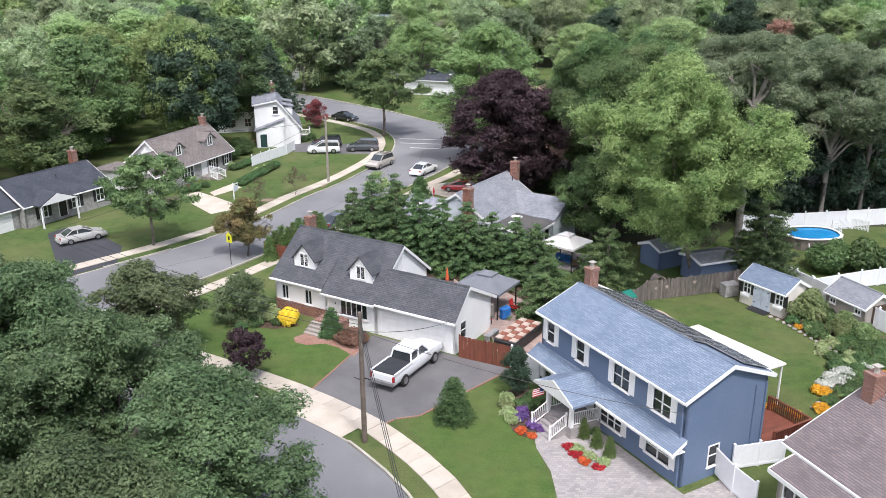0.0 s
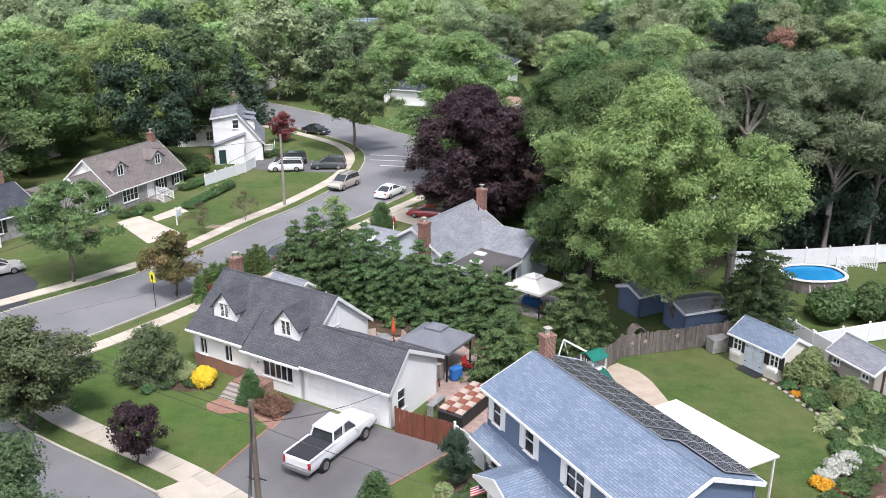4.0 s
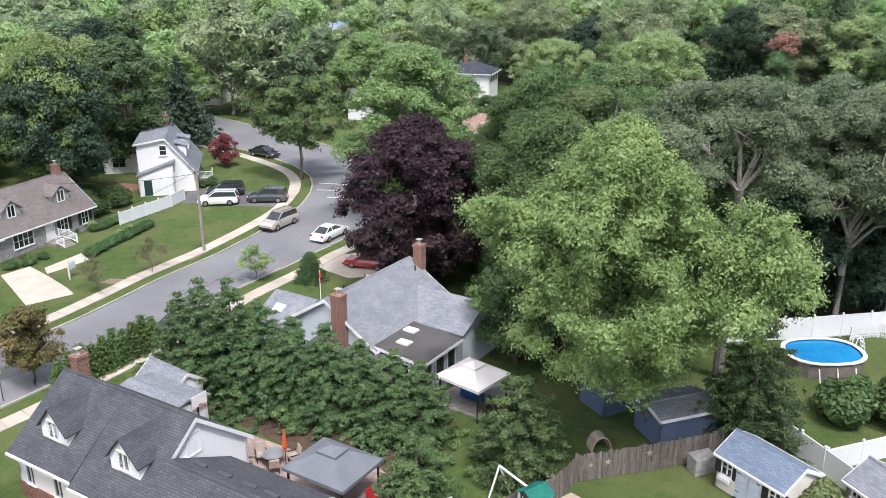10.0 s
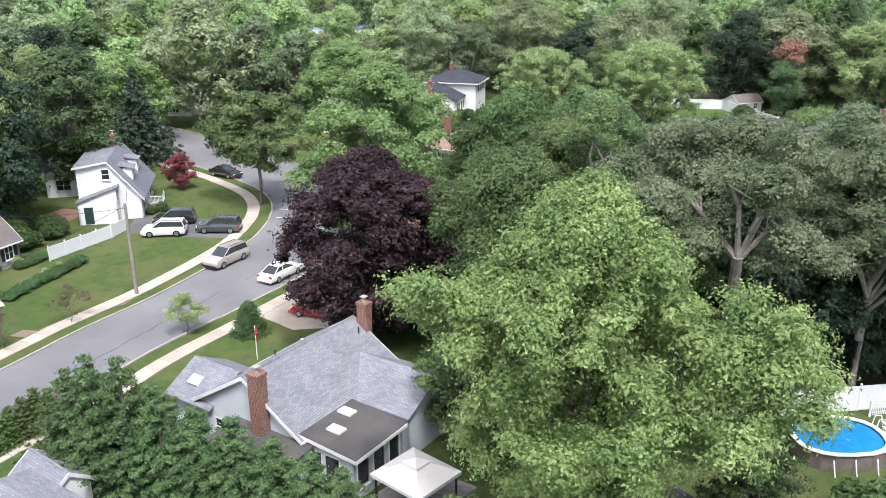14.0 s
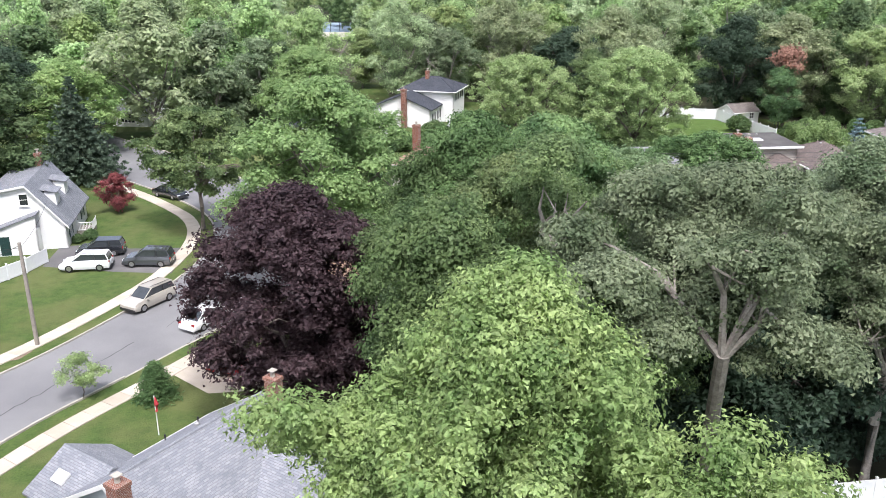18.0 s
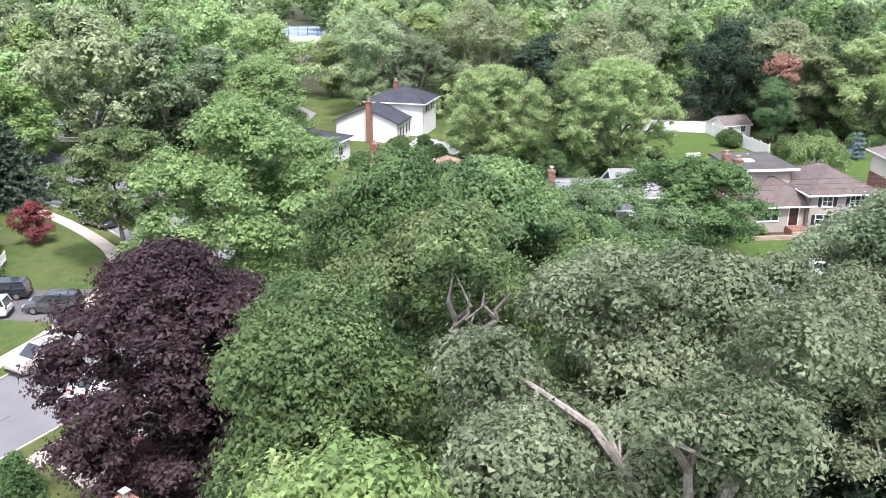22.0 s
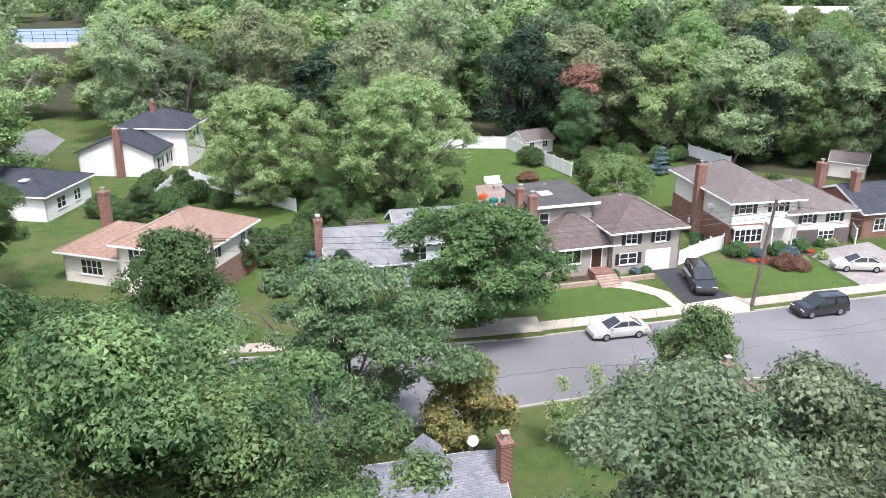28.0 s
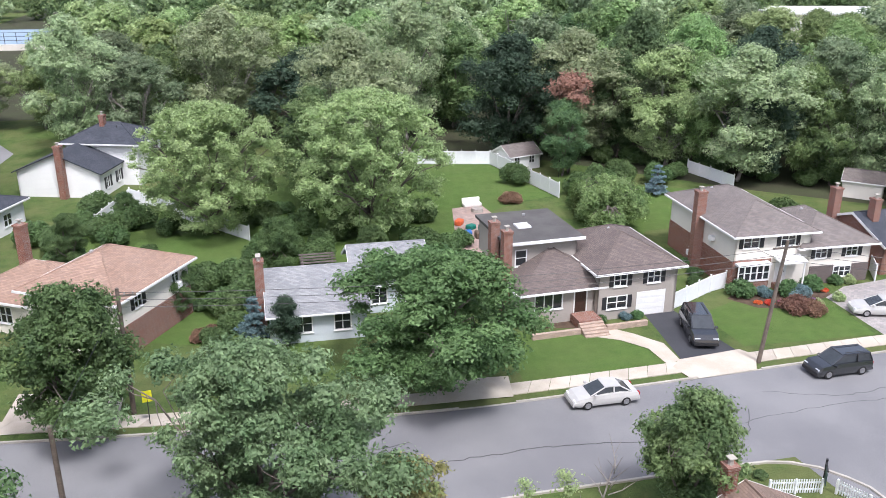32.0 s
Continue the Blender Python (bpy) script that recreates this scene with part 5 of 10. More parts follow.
def white_gambrel():
    h = thing("house", -29.1, 126.0, 0, 13, "white two-storey house with grey roof and green door", "house")
    # x along the end wall that faces the garden, y to the far end
    block(h, 0, 6.6, 0, 10.5, 0, 2.5, WHITE, front=[("d", 1.1, 0.05, 0.95, 1.9, {"paint": GREENDOOR})], right=[("w", 2.0, 0.8, 0.9, 1.3, {"shutters": GREENDOOR}), ("d", 5.2, 0.3, 0.95, 2.05), ("w", 8.2, 0.8, 0.9, 1.3, {"shutters": GREENDOOR})])
    tri_wall(h, [(0, 0, 2.5), (6.6, 0, 2.5), (3.4, 0, 6.62), (0, 0, 6.12)], WHITE)
    tri_wall(h, [(6.6, 10.5, 2.5), (0, 10.5, 2.5), (0, 10.5, 6.12), (3.4, 10.5, 6.62)], WHITE)
    tri_wall(h, [(0, 10.5, 2.5), (0, 0, 2.5), (0, 0, 6.12), (0, 10.5, 6.12)], WHITE)
    part("roof_slope", Build().slab([(3.4, -0.3, 6.8), (7.0, -0.3, 2.27), (7.0, 10.8, 2.27), (3.4, 10.8, 6.8)], 0.14), ROOF_GREY, h)
    part("roof_slope", Build().slab([(-0.3, -0.3, 6.22), (3.4, -0.3, 6.8), (3.4, 10.8, 6.8), (-0.3, 10.8, 6.22)], 0.14), ROOF_GREY, h)
    part("rake_board", Build().slab([(3.4, -0.34, 6.82), (7.0, -0.34, 2.29), (7.0, -0.3, 2.29), (3.4, -0.3, 6.82)], 0.22), TRIM, h)
    part("rake_board", Build().slab([(-0.3, -0.34, 6.24), (3.4, -0.34, 6.82), (3.4, -0.3, 6.82), (-0.3, -0.3, 6.24)], 0.22), TRIM, h)
    window(h, facing((0, 0), (6.6, 0), 3.1, 4.75) @ Matrix.Translation((0, -0.04, 0)), 0.75, 1.1, 1, 1, shutters=None)
    part("roof_slope", Build().slab([(-0.2, -1.6, 2.6), (4.4, -1.6, 4.2), (4.4, 0.0, 4.2), (-0.2, 0.0, 2.6)], 0.12), ROOF_GREY, h)
    block(h, 0, 4.2, -1.4, 0, 0, 2.5, WHITE, front=[("d", 1.1, 0.05, 0.95, 1.95, {"paint": GREENDOOR})])
    tri_wall(h, [(0, -1.4, 2.5), (4.2, -1.4, 2.5), (4.2, -1.4, 4.0)], WHITE)
    for y in (2.8, 7.0):
        o = part("dormer", Build().box(-0.6, -0.85, 0, 1.25, 0.85, 1.4), WHITE, h, at=Matrix.Translation((4.4, y, 4.0)))
        part("dormer_roof", Build().slab([(-0.95, -1.05, 2.0), (1.5, -1.05, 1.45), (1.5, 1.05, 1.45), (-0.95, 1.05, 2.0)], 0.1), ROOF_GREY, o)
        window(o, facing((1.25, -0.85), (1.25, 0.85), 0.85, 0.35) @ Matrix.Translation((0, -0.02, 0)), 0.7, 0.85, 2, 1, sill=False)
    chimney(h, 2.9, 8.6, 6.2, 8.1, 0.6, 0.8)
    # rear wing across the far end, with a gabled dormer
    block(h, -6.0, 0.5, 11.0, 17.0, 0, 3.55, WHITE, front=[("w", 2.0, 0.9, 1.6, 1.2, {"cols": 2}), ("w", 4.8, 0.9, 0.9, 1.2, {"cols": 2})], gables=(5.7, "x"))
    gable_roof(h, -6.0, 0.5, 11.0, 17.0, 3.6, 5.8, ROOF_GREY)
    dormer(h, -4.5, 11.3, 3.9, 1.8, 0.9, 2.2, ROOF_GREY, WHITE, 0.7)
    st = part("stoop", Build().box(6.65, 4.2, 0, 8.3, 6.2, 0.4), FLAGSTONE, h)
    railing(st, (8.3, 4.2, 0.4), (8.3, 6.2, 0.4)), railing(st, (6.8, 4.2, 0.4), (8.3, 4.2, 0.4))
    o = part("dish", Build().tube([(0, 0, 0), (0, 0, 0.5)], [0.03, 0.03], 5), VENT, h, at=Matrix.Translation((1.8, 1.0, 6.5)))
    return h


def split_level():
    h = thing("house", 57.0, 143.7, 0, 6, "taupe split-level house with brown shingle hip roofs", "house")
    sh = {"shutters": SHUTTER}
    up = [("w", 3.1, 2.95, 1.05, 1.0, {"cols": 2, **sh}), ("w", 6.15, 2.95, 1.05, 1.0, {"cols": 2, **sh})]
    lo = [("w", 2.9, 1.0, 1.7, 1.0, {"cols": 2, **sh}), ("g", 6.0, 0.05, 2.4, 2.0)]
    block(h, 1.2, 8.3, 0, 9.0, 0, 4.35, TAUPE, front=at_x(1.2, up + lo))
    hip_roof(h, 1.2, 8.3, 0, 9.0, 4.35, 6.3, ROOF_BROWN, over=0.5)
    lw = [("w", -2.9, 1.35, 2.3, 1.4, {"cols": 3, "rows": 0}), ("d", -0.1, 0.75, 1.0, 2.0, {"paint": BROWNDOOR})]
    block(h, -5.2, 1.2, 0.6, 8.5, 0, 3.0, TAUPE, front=at_x(-5.2, lw))
    hip_roof(h, -5.2, 2.5, 0.6, 8.5, 3.05, 5.3, ROOF_BROWN, over=0.5)
    # raised flat-roofed rear storey
    block(h, -5.2, 1.0, 4.2, 11.5, 3.0, 5.9, TAUPE, front=[("w", 1.2, 0.9 + 3, 0.9, 1.3, {"cols": 1})])
    part("flat_roof", Build().slab([(-5.5, 3.7, 6.1), (1.5, 3.7, 6.1), (1.5, 11.8, 6.1), (-5.5, 11.8, 6.1)], 0.25), MEMBRANE, h)
    part("fascia", Build().box(-5.55, 3.6, 5.88, 1.55, 3.69, 6.14), TRIM, h)
    skylight(h, Matrix.Translation((-2.6, 7.6, 6.1)), 1.2, 1.2)
    for x, y in ((-4.4, 9.6), (-1.4, 10.4), (4.4, 5.2), (4.9, 4.0)):
        vent(h, x, y, 6.12 if x < 0 else 6.0)
    chimney(h, -5.6, 3.4, 0, 7.4, 0.75, 0.75), chimney(h, -5.7, 6.2, 0, 7.3, 0.75, 0.75)
    st = part("stoop", Build().box(-0.9, -1.1, 0, 1.1, 0.6, 0.72), BRICKM, h)
    for k in range(5):
        part("step", Build().box(-1.0, -1.1 - 0.32 * (k + 1), 0, 1.1, -1.1 - 0.32 * k, 0.72 - 0.13 * (k + 1) + 0.02), STEPSTONE, st)
    part("planter_wall", Build().box(-5.2, -1.9, 0, -1.1, -1.6, 0.45), STEPSTONE, h, "low stone planter wall")
    part("planter_wall", Build().box(1.2, -1.9, 0, 4.8, -1.6, 0.45), STEPSTONE, h, "low stone planter wall")
    return h


STEPSTONE = mat("tan_step_stone", (0.42, 0.31, 0.24), (0.5, 0.38, 0.3), 0.9, 2, 10, 0.4, brick=(0.35, 0.14, (0.35, 0.28, 0.23), 0.012))


def brick_colonial():
    h = thing("house", 72.1, 147.8, 0, 1.5, "cream two-storey house with brick base and taupe roof", "house")
    sh = {"shutters": SHUTTER}
    up = [("w", 1.5, 4.0, 1.4, 1.05, {"cols": 2, **sh}), ("w", 5.1, 4.0, 1.3, 1.05, {"cols": 2, **sh})]
    lo = [("d", 4.7, 0.5, 0.95, 2.05, {"paint": TRIM})]
    block(h, 0, 7.3, 0, 12.4, 0, 5.2, CREAM, front=up + lo, left=[("w", 12.4 - 7.5, 4.1, 0.8, 1.0, {"cols": 2}), ("w", 12.4 - 7.6, 1.4, 0.8, 1.3, {"cols": 1})])
    hip_roof(h, 0, 7.3, 0, 12.4, 5.3, 7.2, ROOF_TAUPE, over=0.5)
    facing_slab(h, -0.06, 3.6, -0.07, 0, 2.85, BRICKM)
    b = Build()
    wall_sheet(b, (-0.07, 12.4), (-0.07, 0), 0, 2.7, [(4.35, 1.35, 5.25, 2.7)], 0.06)
    part("facing", b, BRICKM, h)
    bay = part("bay_window", Build().box(0.2, -0.7, 1.05, 3.2, -0.07, 1.2).box(0.1, -0.75, 2.5, 3.3, -0.07, 2.7), TRIM, h)
    for k in range(5):
        window(bay, Matrix.Translation((0.5 + 0.6 * k, -0.62, 1.2)), 0.5, 1.25, 1, 1, sill=False)
    facing_slab(h, 0.2, 3.2, -0.62, 0, 1.05, BRICKM)
    chimney(h, -0.5, 6.0, 0, 7.6, 0.9, 0.8)
    part("air_conditioner", Build().box(-0.3, -0.4, 0, 0.3, 0.1, 0.42), TRIM, h, "white wall air conditioner", at=facing((0, 12.4), (0, 0), 8.6, 3.5))
    wu = [("w", 8.6, 2.55, 1.05, 0.95, {"cols": 2, **sh}), ("w", 11.7, 2.55, 1.05, 0.95, {"cols": 2, **sh}), ("w", 11.0, 0.6, 1.7, 0.9, {"cols": 3, **sh})]
    block(h, 7.3, 13.6, 0, 9.0, 0, 3.7, CREAM, front=at_x(7.3, wu))
    hip_roof(h, 6.6, 13.6, 0, 9.0, 3.8, 5.7, ROOF_TAUPE, over=0.5)
    facing_slab(h, 7.6, 10.0, -0.07, 0, 1.75, DARKBRICK), facing_slab(h, 11.9, 13.6, -0.07, 0, 1.75, DARKBRICK)
    vent(h, 2.6, 9.6, 6.6), vent(h, 4.2, 4.6, 6.7), vent(h, 9.6, 5.2, 5.4)
    part("meter_box", Build().box(-0.25, -0.3, 0, 0.25, 0, 0.5), TRIM, h, at=facing((0, 12.4), (0, 0), 4.6, 0.6))
    st = part("stoop", Build().box(4.0, -1.3, 0, 6.2, 0, 0.5), BRICKM, h)
    part("canopy", Build().slab([(3.8, -1.4, 2.85), (6.4, -1.4, 2.85), (6.4, 0, 3.1), (3.8, 0, 3.1)], 0.14), TRIM, h)
    for x in (3.95, 6.2):
        part("column", box_mesh(0.12, 0.12, 2.25, TRIM), None, h, at=Matrix.Translation((x, -1.25, 0.5)))
    return h


DARKBRICK = mat("dark_brick", (0.12, 0.085, 0.08), (0.08, 0.06, 0.058), 0.85, 1.5, 9, 0.4, brick=(0.21, 0.075, (0.3, 0.27, 0.25), 0.008))


def tan_split():
    h = thing("house", 21.1, 143.26, 0, 62.2, "cream and brick split-level with tan shingle roof", "house")
    # x runs to the back along the side wall; the street front is on the left side
    block(h, 0, 9.2, 0, 8.0, 0, 4.75, CREAM, front=[("w", 2.6, 3.4, 0.8, 1.0, {"cols": 2, "shutters": SHUTTER}), ("w", 7.4, 3.5, 0.8, 1.0, {"cols": 2})], left=[("w", 2.2, 3.4, 1.1, 1.0, {"cols": 2, "shutters": SHUTTER}), ("w", 5.6, 3.4, 1.1, 1.0, {"cols": 2, "shutters": SHUTTER})])
    hip_roof(h, 0, 9.2, 0, 8.0, 4.85, 7.0, ROOF_TAN, over=0.5)
    facing_slab(h, 0, 9.26, -0.07, 0, 2.5, BRICKM)
    block(h, 1.2, 8.5, 8.0, 15.0, 0, 2.9, CREAM, left=[("w", 3.0, 1.0, 2.2, 1.3, {"cols": 4})])
    hip_roof(h, 1.2, 8.5, 6.5, 15.0, 3.0, 5.0, ROOF_TAN, over=0.5)
    chimney(h, 8.0, 15.3, 0, 6.6, 0.8, 0.8)
    vent(h, 4.2, 5.0, 6.6)
    part("air_conditioner", Build().box(-0.3, -0.35, 0, 0.3, 0.1, 0.4), TRIM, h, at=facing((0, 0), (9.2, 0), 7.5, 3.0))
    return h


def pale_ranch():
    h = thing("house", 31.9, 144.0, 0, 2, "pale ranch house with weathered light grey roof", "house")
    block(h, 0, 7.5, 0, 8.5, 0, 2.75, PALE, front=[("w", 2.2, 0.9, 2.0, 1.3, {"cols": 3}), ("w", 5.6, 0.9, 1.2, 1.3, {"cols": 2})], gables=(4.6, "x"))
    gable_roof(h, 0, 7.5, 0, 8.5, 2.8, 4.7, ROOF_PALE, over=0.5)
    block(h, 7.5, 13.4, 4.3, 11.7, 0, 2.8, PALE, front=[("w", 1.6, 0.9, 1.2, 1.3, {"cols": 2}), ("w", 4.2, 0.9, 1.2, 1.3, {"cols": 2})], gables=(4.7, "x"))
    gable_roof(h, 7.05, 13.4, 4.3, 11.7, 2.9, 4.85, ROOF_PALE, over=0.4)
    chimney(h, -0.5, 2.4, 0, 6.2, 0.7, 0.9, 2)
    o = part("pergola", Build().box(3.2, 9.0, 2.3, 3.3, 13.0, 2.42), GREYWOOD, h)
    for k in range(6):
        part("beam", Build().box(3.0, 9.2 + 0.7 * k, 2.43, 6.2, 9.28 + 0.7 * k, 2.55), GREYWOOD, o)
    for x, y in ((3.25, 9.2), (3.25, 12.8), (6.0, 9.2), (6.0, 12.8)):
        part("post", box_mesh(0.12, 0.12, 2.4, GREYWOOD), None, o, at=Matrix.Translation((x, y, 0)))
    return h


def dark_split():
    h = thing("house", 2.1, 189.4, 0, -15, "white split-level house with dark slate roofs", "house")
    block(h, 0, 10.2, 0, 8, 0, 3.2, WHITE, right=[("w", 2.0, 0.9, 0.9, 1.3, {"shutters": SHUTTER}), ("w", 5.0, 0.9, 0.9, 1.3, {"shutters": SHUTTER})], gables=(5.2, "y"))
    part("roof_slope", Build().slab([(-0.4, -0.4, 3.1), (5.1, -0.4, 5.4), (5.1, 8.0, 5.4), (-0.4, 8.0, 3.1)], 0.14), ROOF_DARK, h)
    part("roof_slope", Build().slab([(5.1, -0.4, 5.4), (10.6, -0.4, 3.1), (10.6, 8.0, 3.1), (5.1, 8.0, 5.4)], 0.14), ROOF_DARK, h)
    block(h, 3.2, 12.5, 6.0, 13.0, 0, 5.2, WHITE, right=[("w", 2.2, 3.6, 0.9, 1.1, {"shutters": SHUTTER}), ("w", 5.0, 3.6, 0.9, 1.1, {"shutters": SHUTTER})])
    hip_roof(h, 3.2, 12.5, 6.0, 13.0, 5.3, 7.2, ROOF_DARK, over=0.5)
    chimney(h, 5.8, -0.45, 0, 6.4, 0.8, 0.8), chimney(h, 7.0, 9.0, 6.2, 8.2, 0.6, 0.8)
    pipe(h, 9.0, 8.5, 6.5), vent(h, 8.6, 10.4, 6.9)
    g = simple_house(-9.6, 173.9, -20, 13, 9, 3.0, 4.8, WHITE, ROOF_DARK, "white house with a dark slate hip roof", hip=True, right=[("w", 3.0, 0.9, 1.6, 1.2, {"cols": 2}), ("w", 6.2, 0.9, 1.2, 1.2, {"cols": 2})])
    skylight(g, Matrix.Translation((9.5, 2.0, 4.0)), 0.8, 1.0)
    return h


def simple_house(x, y, rz, w, d, ze, zr, wall, roof, label, hip=False, front=(), right=(), left=(), back=()):
    h = thing("house", x, y, 0, rz, label, "house")
    block(h, 0, w, 0, d, 0, ze, wall, front=front, right=right, left=left, back=back, gables=None if hip else (zr - 0.12, "x"))
    (hip_roof if hip else gable_roof)(h, 0, w, 0, d, ze + 0.05, zr, roof)
    return h


white_cape(), blue_house(), grey_ranch(), stone_cape(), stone_ranch(), white_gambrel(), split_level(), brick_colonial(), tan_split(), pale_ranch(), dark_split()
WIN = [("w", 2.2, 0.9, 1.2, 1.2, {"cols": 2}), ("w", 6.0, 0.9, 1.2, 1.2, {"cols": 2})]
# grey-roofed cape south of the cross street
h15 = simple_house(31.0, 104.6, 3, 7.6, 8.4, 2.8, 5.6, WHITE, ROOF_GREY, "white cape house with grey shingle roof and brick chimney", front=WIN)
dormer(h15, 4.6, 6.2, 3.6, 1.6, 1.0, 2.0, ROOF_GREY, WHITE, 0.7).matrix_basis = Matrix.Translation((4.6, 7.2, 3.4)) @ Matrix.Rotation(math.pi, 4, "Z")
chimney(h15, 7.8, 3.2, 0, 6.9, 0.6, 0.9)
dish = part("dish_mast", Build().tube([(0, 0, -0.3), (0, 0, 0.5)], [0.03, 0.03], 6), VENT, h15, at=Matrix.Translation((6.6, 4.8, 5.5)))
part("dish", Build().tube([(0, 0, 0), (0, -0.03, 0.01), (0, -0.1, 0.03), (0, -0.16, 0.05)], [0.05, 0.18, 0.27, 0.3], 12), TRIM, dish, "white satellite dish", at=Matrix.Translation((0, 0, 0.5)))
# brown-roofed corner house
ROOF_RUST = roofing("weathered_rust_brown_shingles", (0.22, 0.155, 0.12), (0.3, 0.215, 0.17), (0.13, 0.09, 0.07))
h16 = simple_house(50.95, 114.54, -84, 12, 8.4, 2.8, 5.0, CREAM, ROOF_RUST, "cream corner house with a rust-brown shingle roof", front=WIN)
chimney(h16, -0.35, 3.3, 0, 6.0, 0.6, 0.6)
block(h16, 0.1, 2.5, 8.4, 9.0, 0, 2.4, CREAM)
part("roof_slope", Build().slab([(-0.15, 5.8, 2.5), (1.3, 5.8, 3.4), (1.3, 9.2, 3.4), (-0.15, 9.2, 2.5)][::-1], 0.12), ROOF_RUST, h16)
part("roof_slope", Build().slab([(1.3, 5.8, 3.4), (2.75, 5.8, 2.5), (2.75, 9.2, 2.5), (1.3, 9.2, 3.4)][::-1], 0.12), ROOF_RUST, h16)
part("gable_wall", Build().face([(0.1, 9.002, 2.4), (2.5, 9.002, 2.4), (1.3, 9.002, 3.25)]), CREAM, h16)
# beige house behind the purple maple
h17 = simple_house(7.02, 103.40, 14, 9, 9, 3.0, 6.0, CREAM, ROOF_TAN, "beige house half hidden behind the purple maple", front=[("w", 1.2, 0.9, 0.9, 1.2, {"shutters": SHUTTER}), ("w", 4.0, 0.9, 0.9, 1.2, {"shutters": SHUTTER}), ("w", 7.0, 0.9, 0.9, 1.2, {"shutters": SHUTTER})], right=[("w", 3, 0.9, 0.9, 1.2), ("w", 6, 0.9, 0.9, 1.2)])
# tan house among the oaks
simple_house(19.43, 104.35, 10, 9, 8, 3.0, 5.2, CREAM, ROOF_TAN, "cream house with a tan roof among oaks", front=WIN)
simple_house(36.45, 99.69, 5, 10, 7, 3.0, 5.5, PALE, ROOF_TAUPE, "grey-sided house hidden among tall oaks", front=WIN)
# brick house at the end of the row
hb = simple_house(87.67, 148.88, 3.5, 14, 9, 3.0, 4.8, BRICKM, ROOF_DARK, "red brick house with a dark slate roof", front=WIN, left=[("w", 4, 0.9, 1.0, 1.2)])
chimney(hb, 1.2, 3.4, 3.0, 6.4, 0.7, 0.9), chimney(hb, -0.4, 7.0, 0, 6.6, 0.8, 0.9)
# far houses across the cross street
h18 = simple_house(-46.5, 188.50, -4, 11, 9, 3.0, 5.4, WHITE, ROOF_GREY, "white cape house with a grey roof and bay window", front=[("w", 7.4, 0.7, 2.4, 1.4, {"cols": 4}), ("w", 2.6, 0.8, 1.0, 1.2)])
block(h18, -6, 0, 2, 9, 0, 3.6, WHITE)
gable_roof(h18, -6, 0, 2, 9, 3.7, 6.0, ROOF_GREY)
simple_house(-58, 120.00, 60, 11, 8, 3, 5.2, WHITE, ROOF_CHAR, "white house half hidden by garden trees", front=WIN)
simple_house(59.96, 78.07, 100, 11, 8, 3, 5.2, WHITE, ROOF_GREY, "white house half hidden by tall trees", front=WIN)


def tan_shingled():
    h = thing("house", 17.41, 36.86, 0, -67.7, "tan stucco house with a brown-grey shingle roof", "house")
    block(h, 0.5, 14, 0.5, 9.0, 0, 5.0, TAUPE, gables=(6.75, "x"))
    gable_roof(h, 0.5, 14, 0.5, 9.0, 5.15, 7.0, ROOF_SHINGLE, over=0.5, rake=0.45)
    block(h, 1.3, 5.0, -1.2, 0.5, 0, 4.3, TAUPE, front=at_x(1.3, [("w", 2.4, 2.3, 1.3, 1.5, {"cols": 2})]))
    part("wing_roof", Build().slab([(1.0, -1.6, 4.35), (5.4, -1.6, 4.35), (5.4, 0.7, 5.0), (1.0, 0.7, 5.0)], 0.16), ROOF_SHINGLE, h)
    part("wing_fascia", Build().box(1.0, -1.64, 4.12, 5.4, -1.605, 4.36), TRIM, h)
    part("wing_rake", Build().slab([(0.96, -1.64, 4.38), (1.02, -1.64, 4.38), (1.02, 0.7, 5.04), (0.96, 0.7, 5.04)], 0.24), TRIM, h)
    chimney(h, 0.9, 4.6, 6.0, 8.3, 0.7, 0.8)
    return h


ROOF_SHINGLE = roofing("mauve_brown_shingles", (0.165, 0.135, 0.135), (0.235, 0.195, 0.19), (0.075, 0.06, 0.06))
tan_shingled()

# ---- trees ----
L_MAPLE = leaf_mat("maple_leaf", (0.074, 0.130, 0.048), (0.152, 0.232, 0.088), vary=0.1)
L_PALEMAPLE = leaf_mat("pale_maple_leaf", (0.135, 0.215, 0.100), (0.250, 0.345, 0.178), vary=0.05)
L_FULLMAPLE = leaf_mat("full_maple_leaf", (0.092, 0.176, 0.064), (0.172, 0.285, 0.112), vary=0.05)
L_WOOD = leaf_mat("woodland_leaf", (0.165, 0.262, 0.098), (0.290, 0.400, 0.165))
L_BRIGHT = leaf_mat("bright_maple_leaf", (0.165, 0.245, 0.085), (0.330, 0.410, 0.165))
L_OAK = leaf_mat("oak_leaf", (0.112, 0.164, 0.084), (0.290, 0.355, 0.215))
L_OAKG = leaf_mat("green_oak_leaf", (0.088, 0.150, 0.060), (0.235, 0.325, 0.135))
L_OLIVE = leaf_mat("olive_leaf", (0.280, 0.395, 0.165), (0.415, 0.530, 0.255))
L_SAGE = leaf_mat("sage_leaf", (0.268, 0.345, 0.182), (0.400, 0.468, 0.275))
L_NEAR = leaf_mat("grey_green_oak_leaf", (0.080, 0.126, 0.056), (0.162, 0.225, 0.106))
L_TAN = leaf_mat("brownish_leaf", (0.185, 0.165, 0.095), (0.255, 0.220, 0.135))
L_DARK = leaf_mat("dark_leaf", (0.050, 0.088, 0.056), (0.080, 0.129, 0.083))
L_PURPLE = leaf_mat("purple_maple_leaf", (0.046, 0.028, 0.034), (0.090, 0.057, 0.064))
L_CONIFER = leaf_mat("cypress_needles", (0.085, 0.148, 0.068), (0.165, 0.249, 0.108))
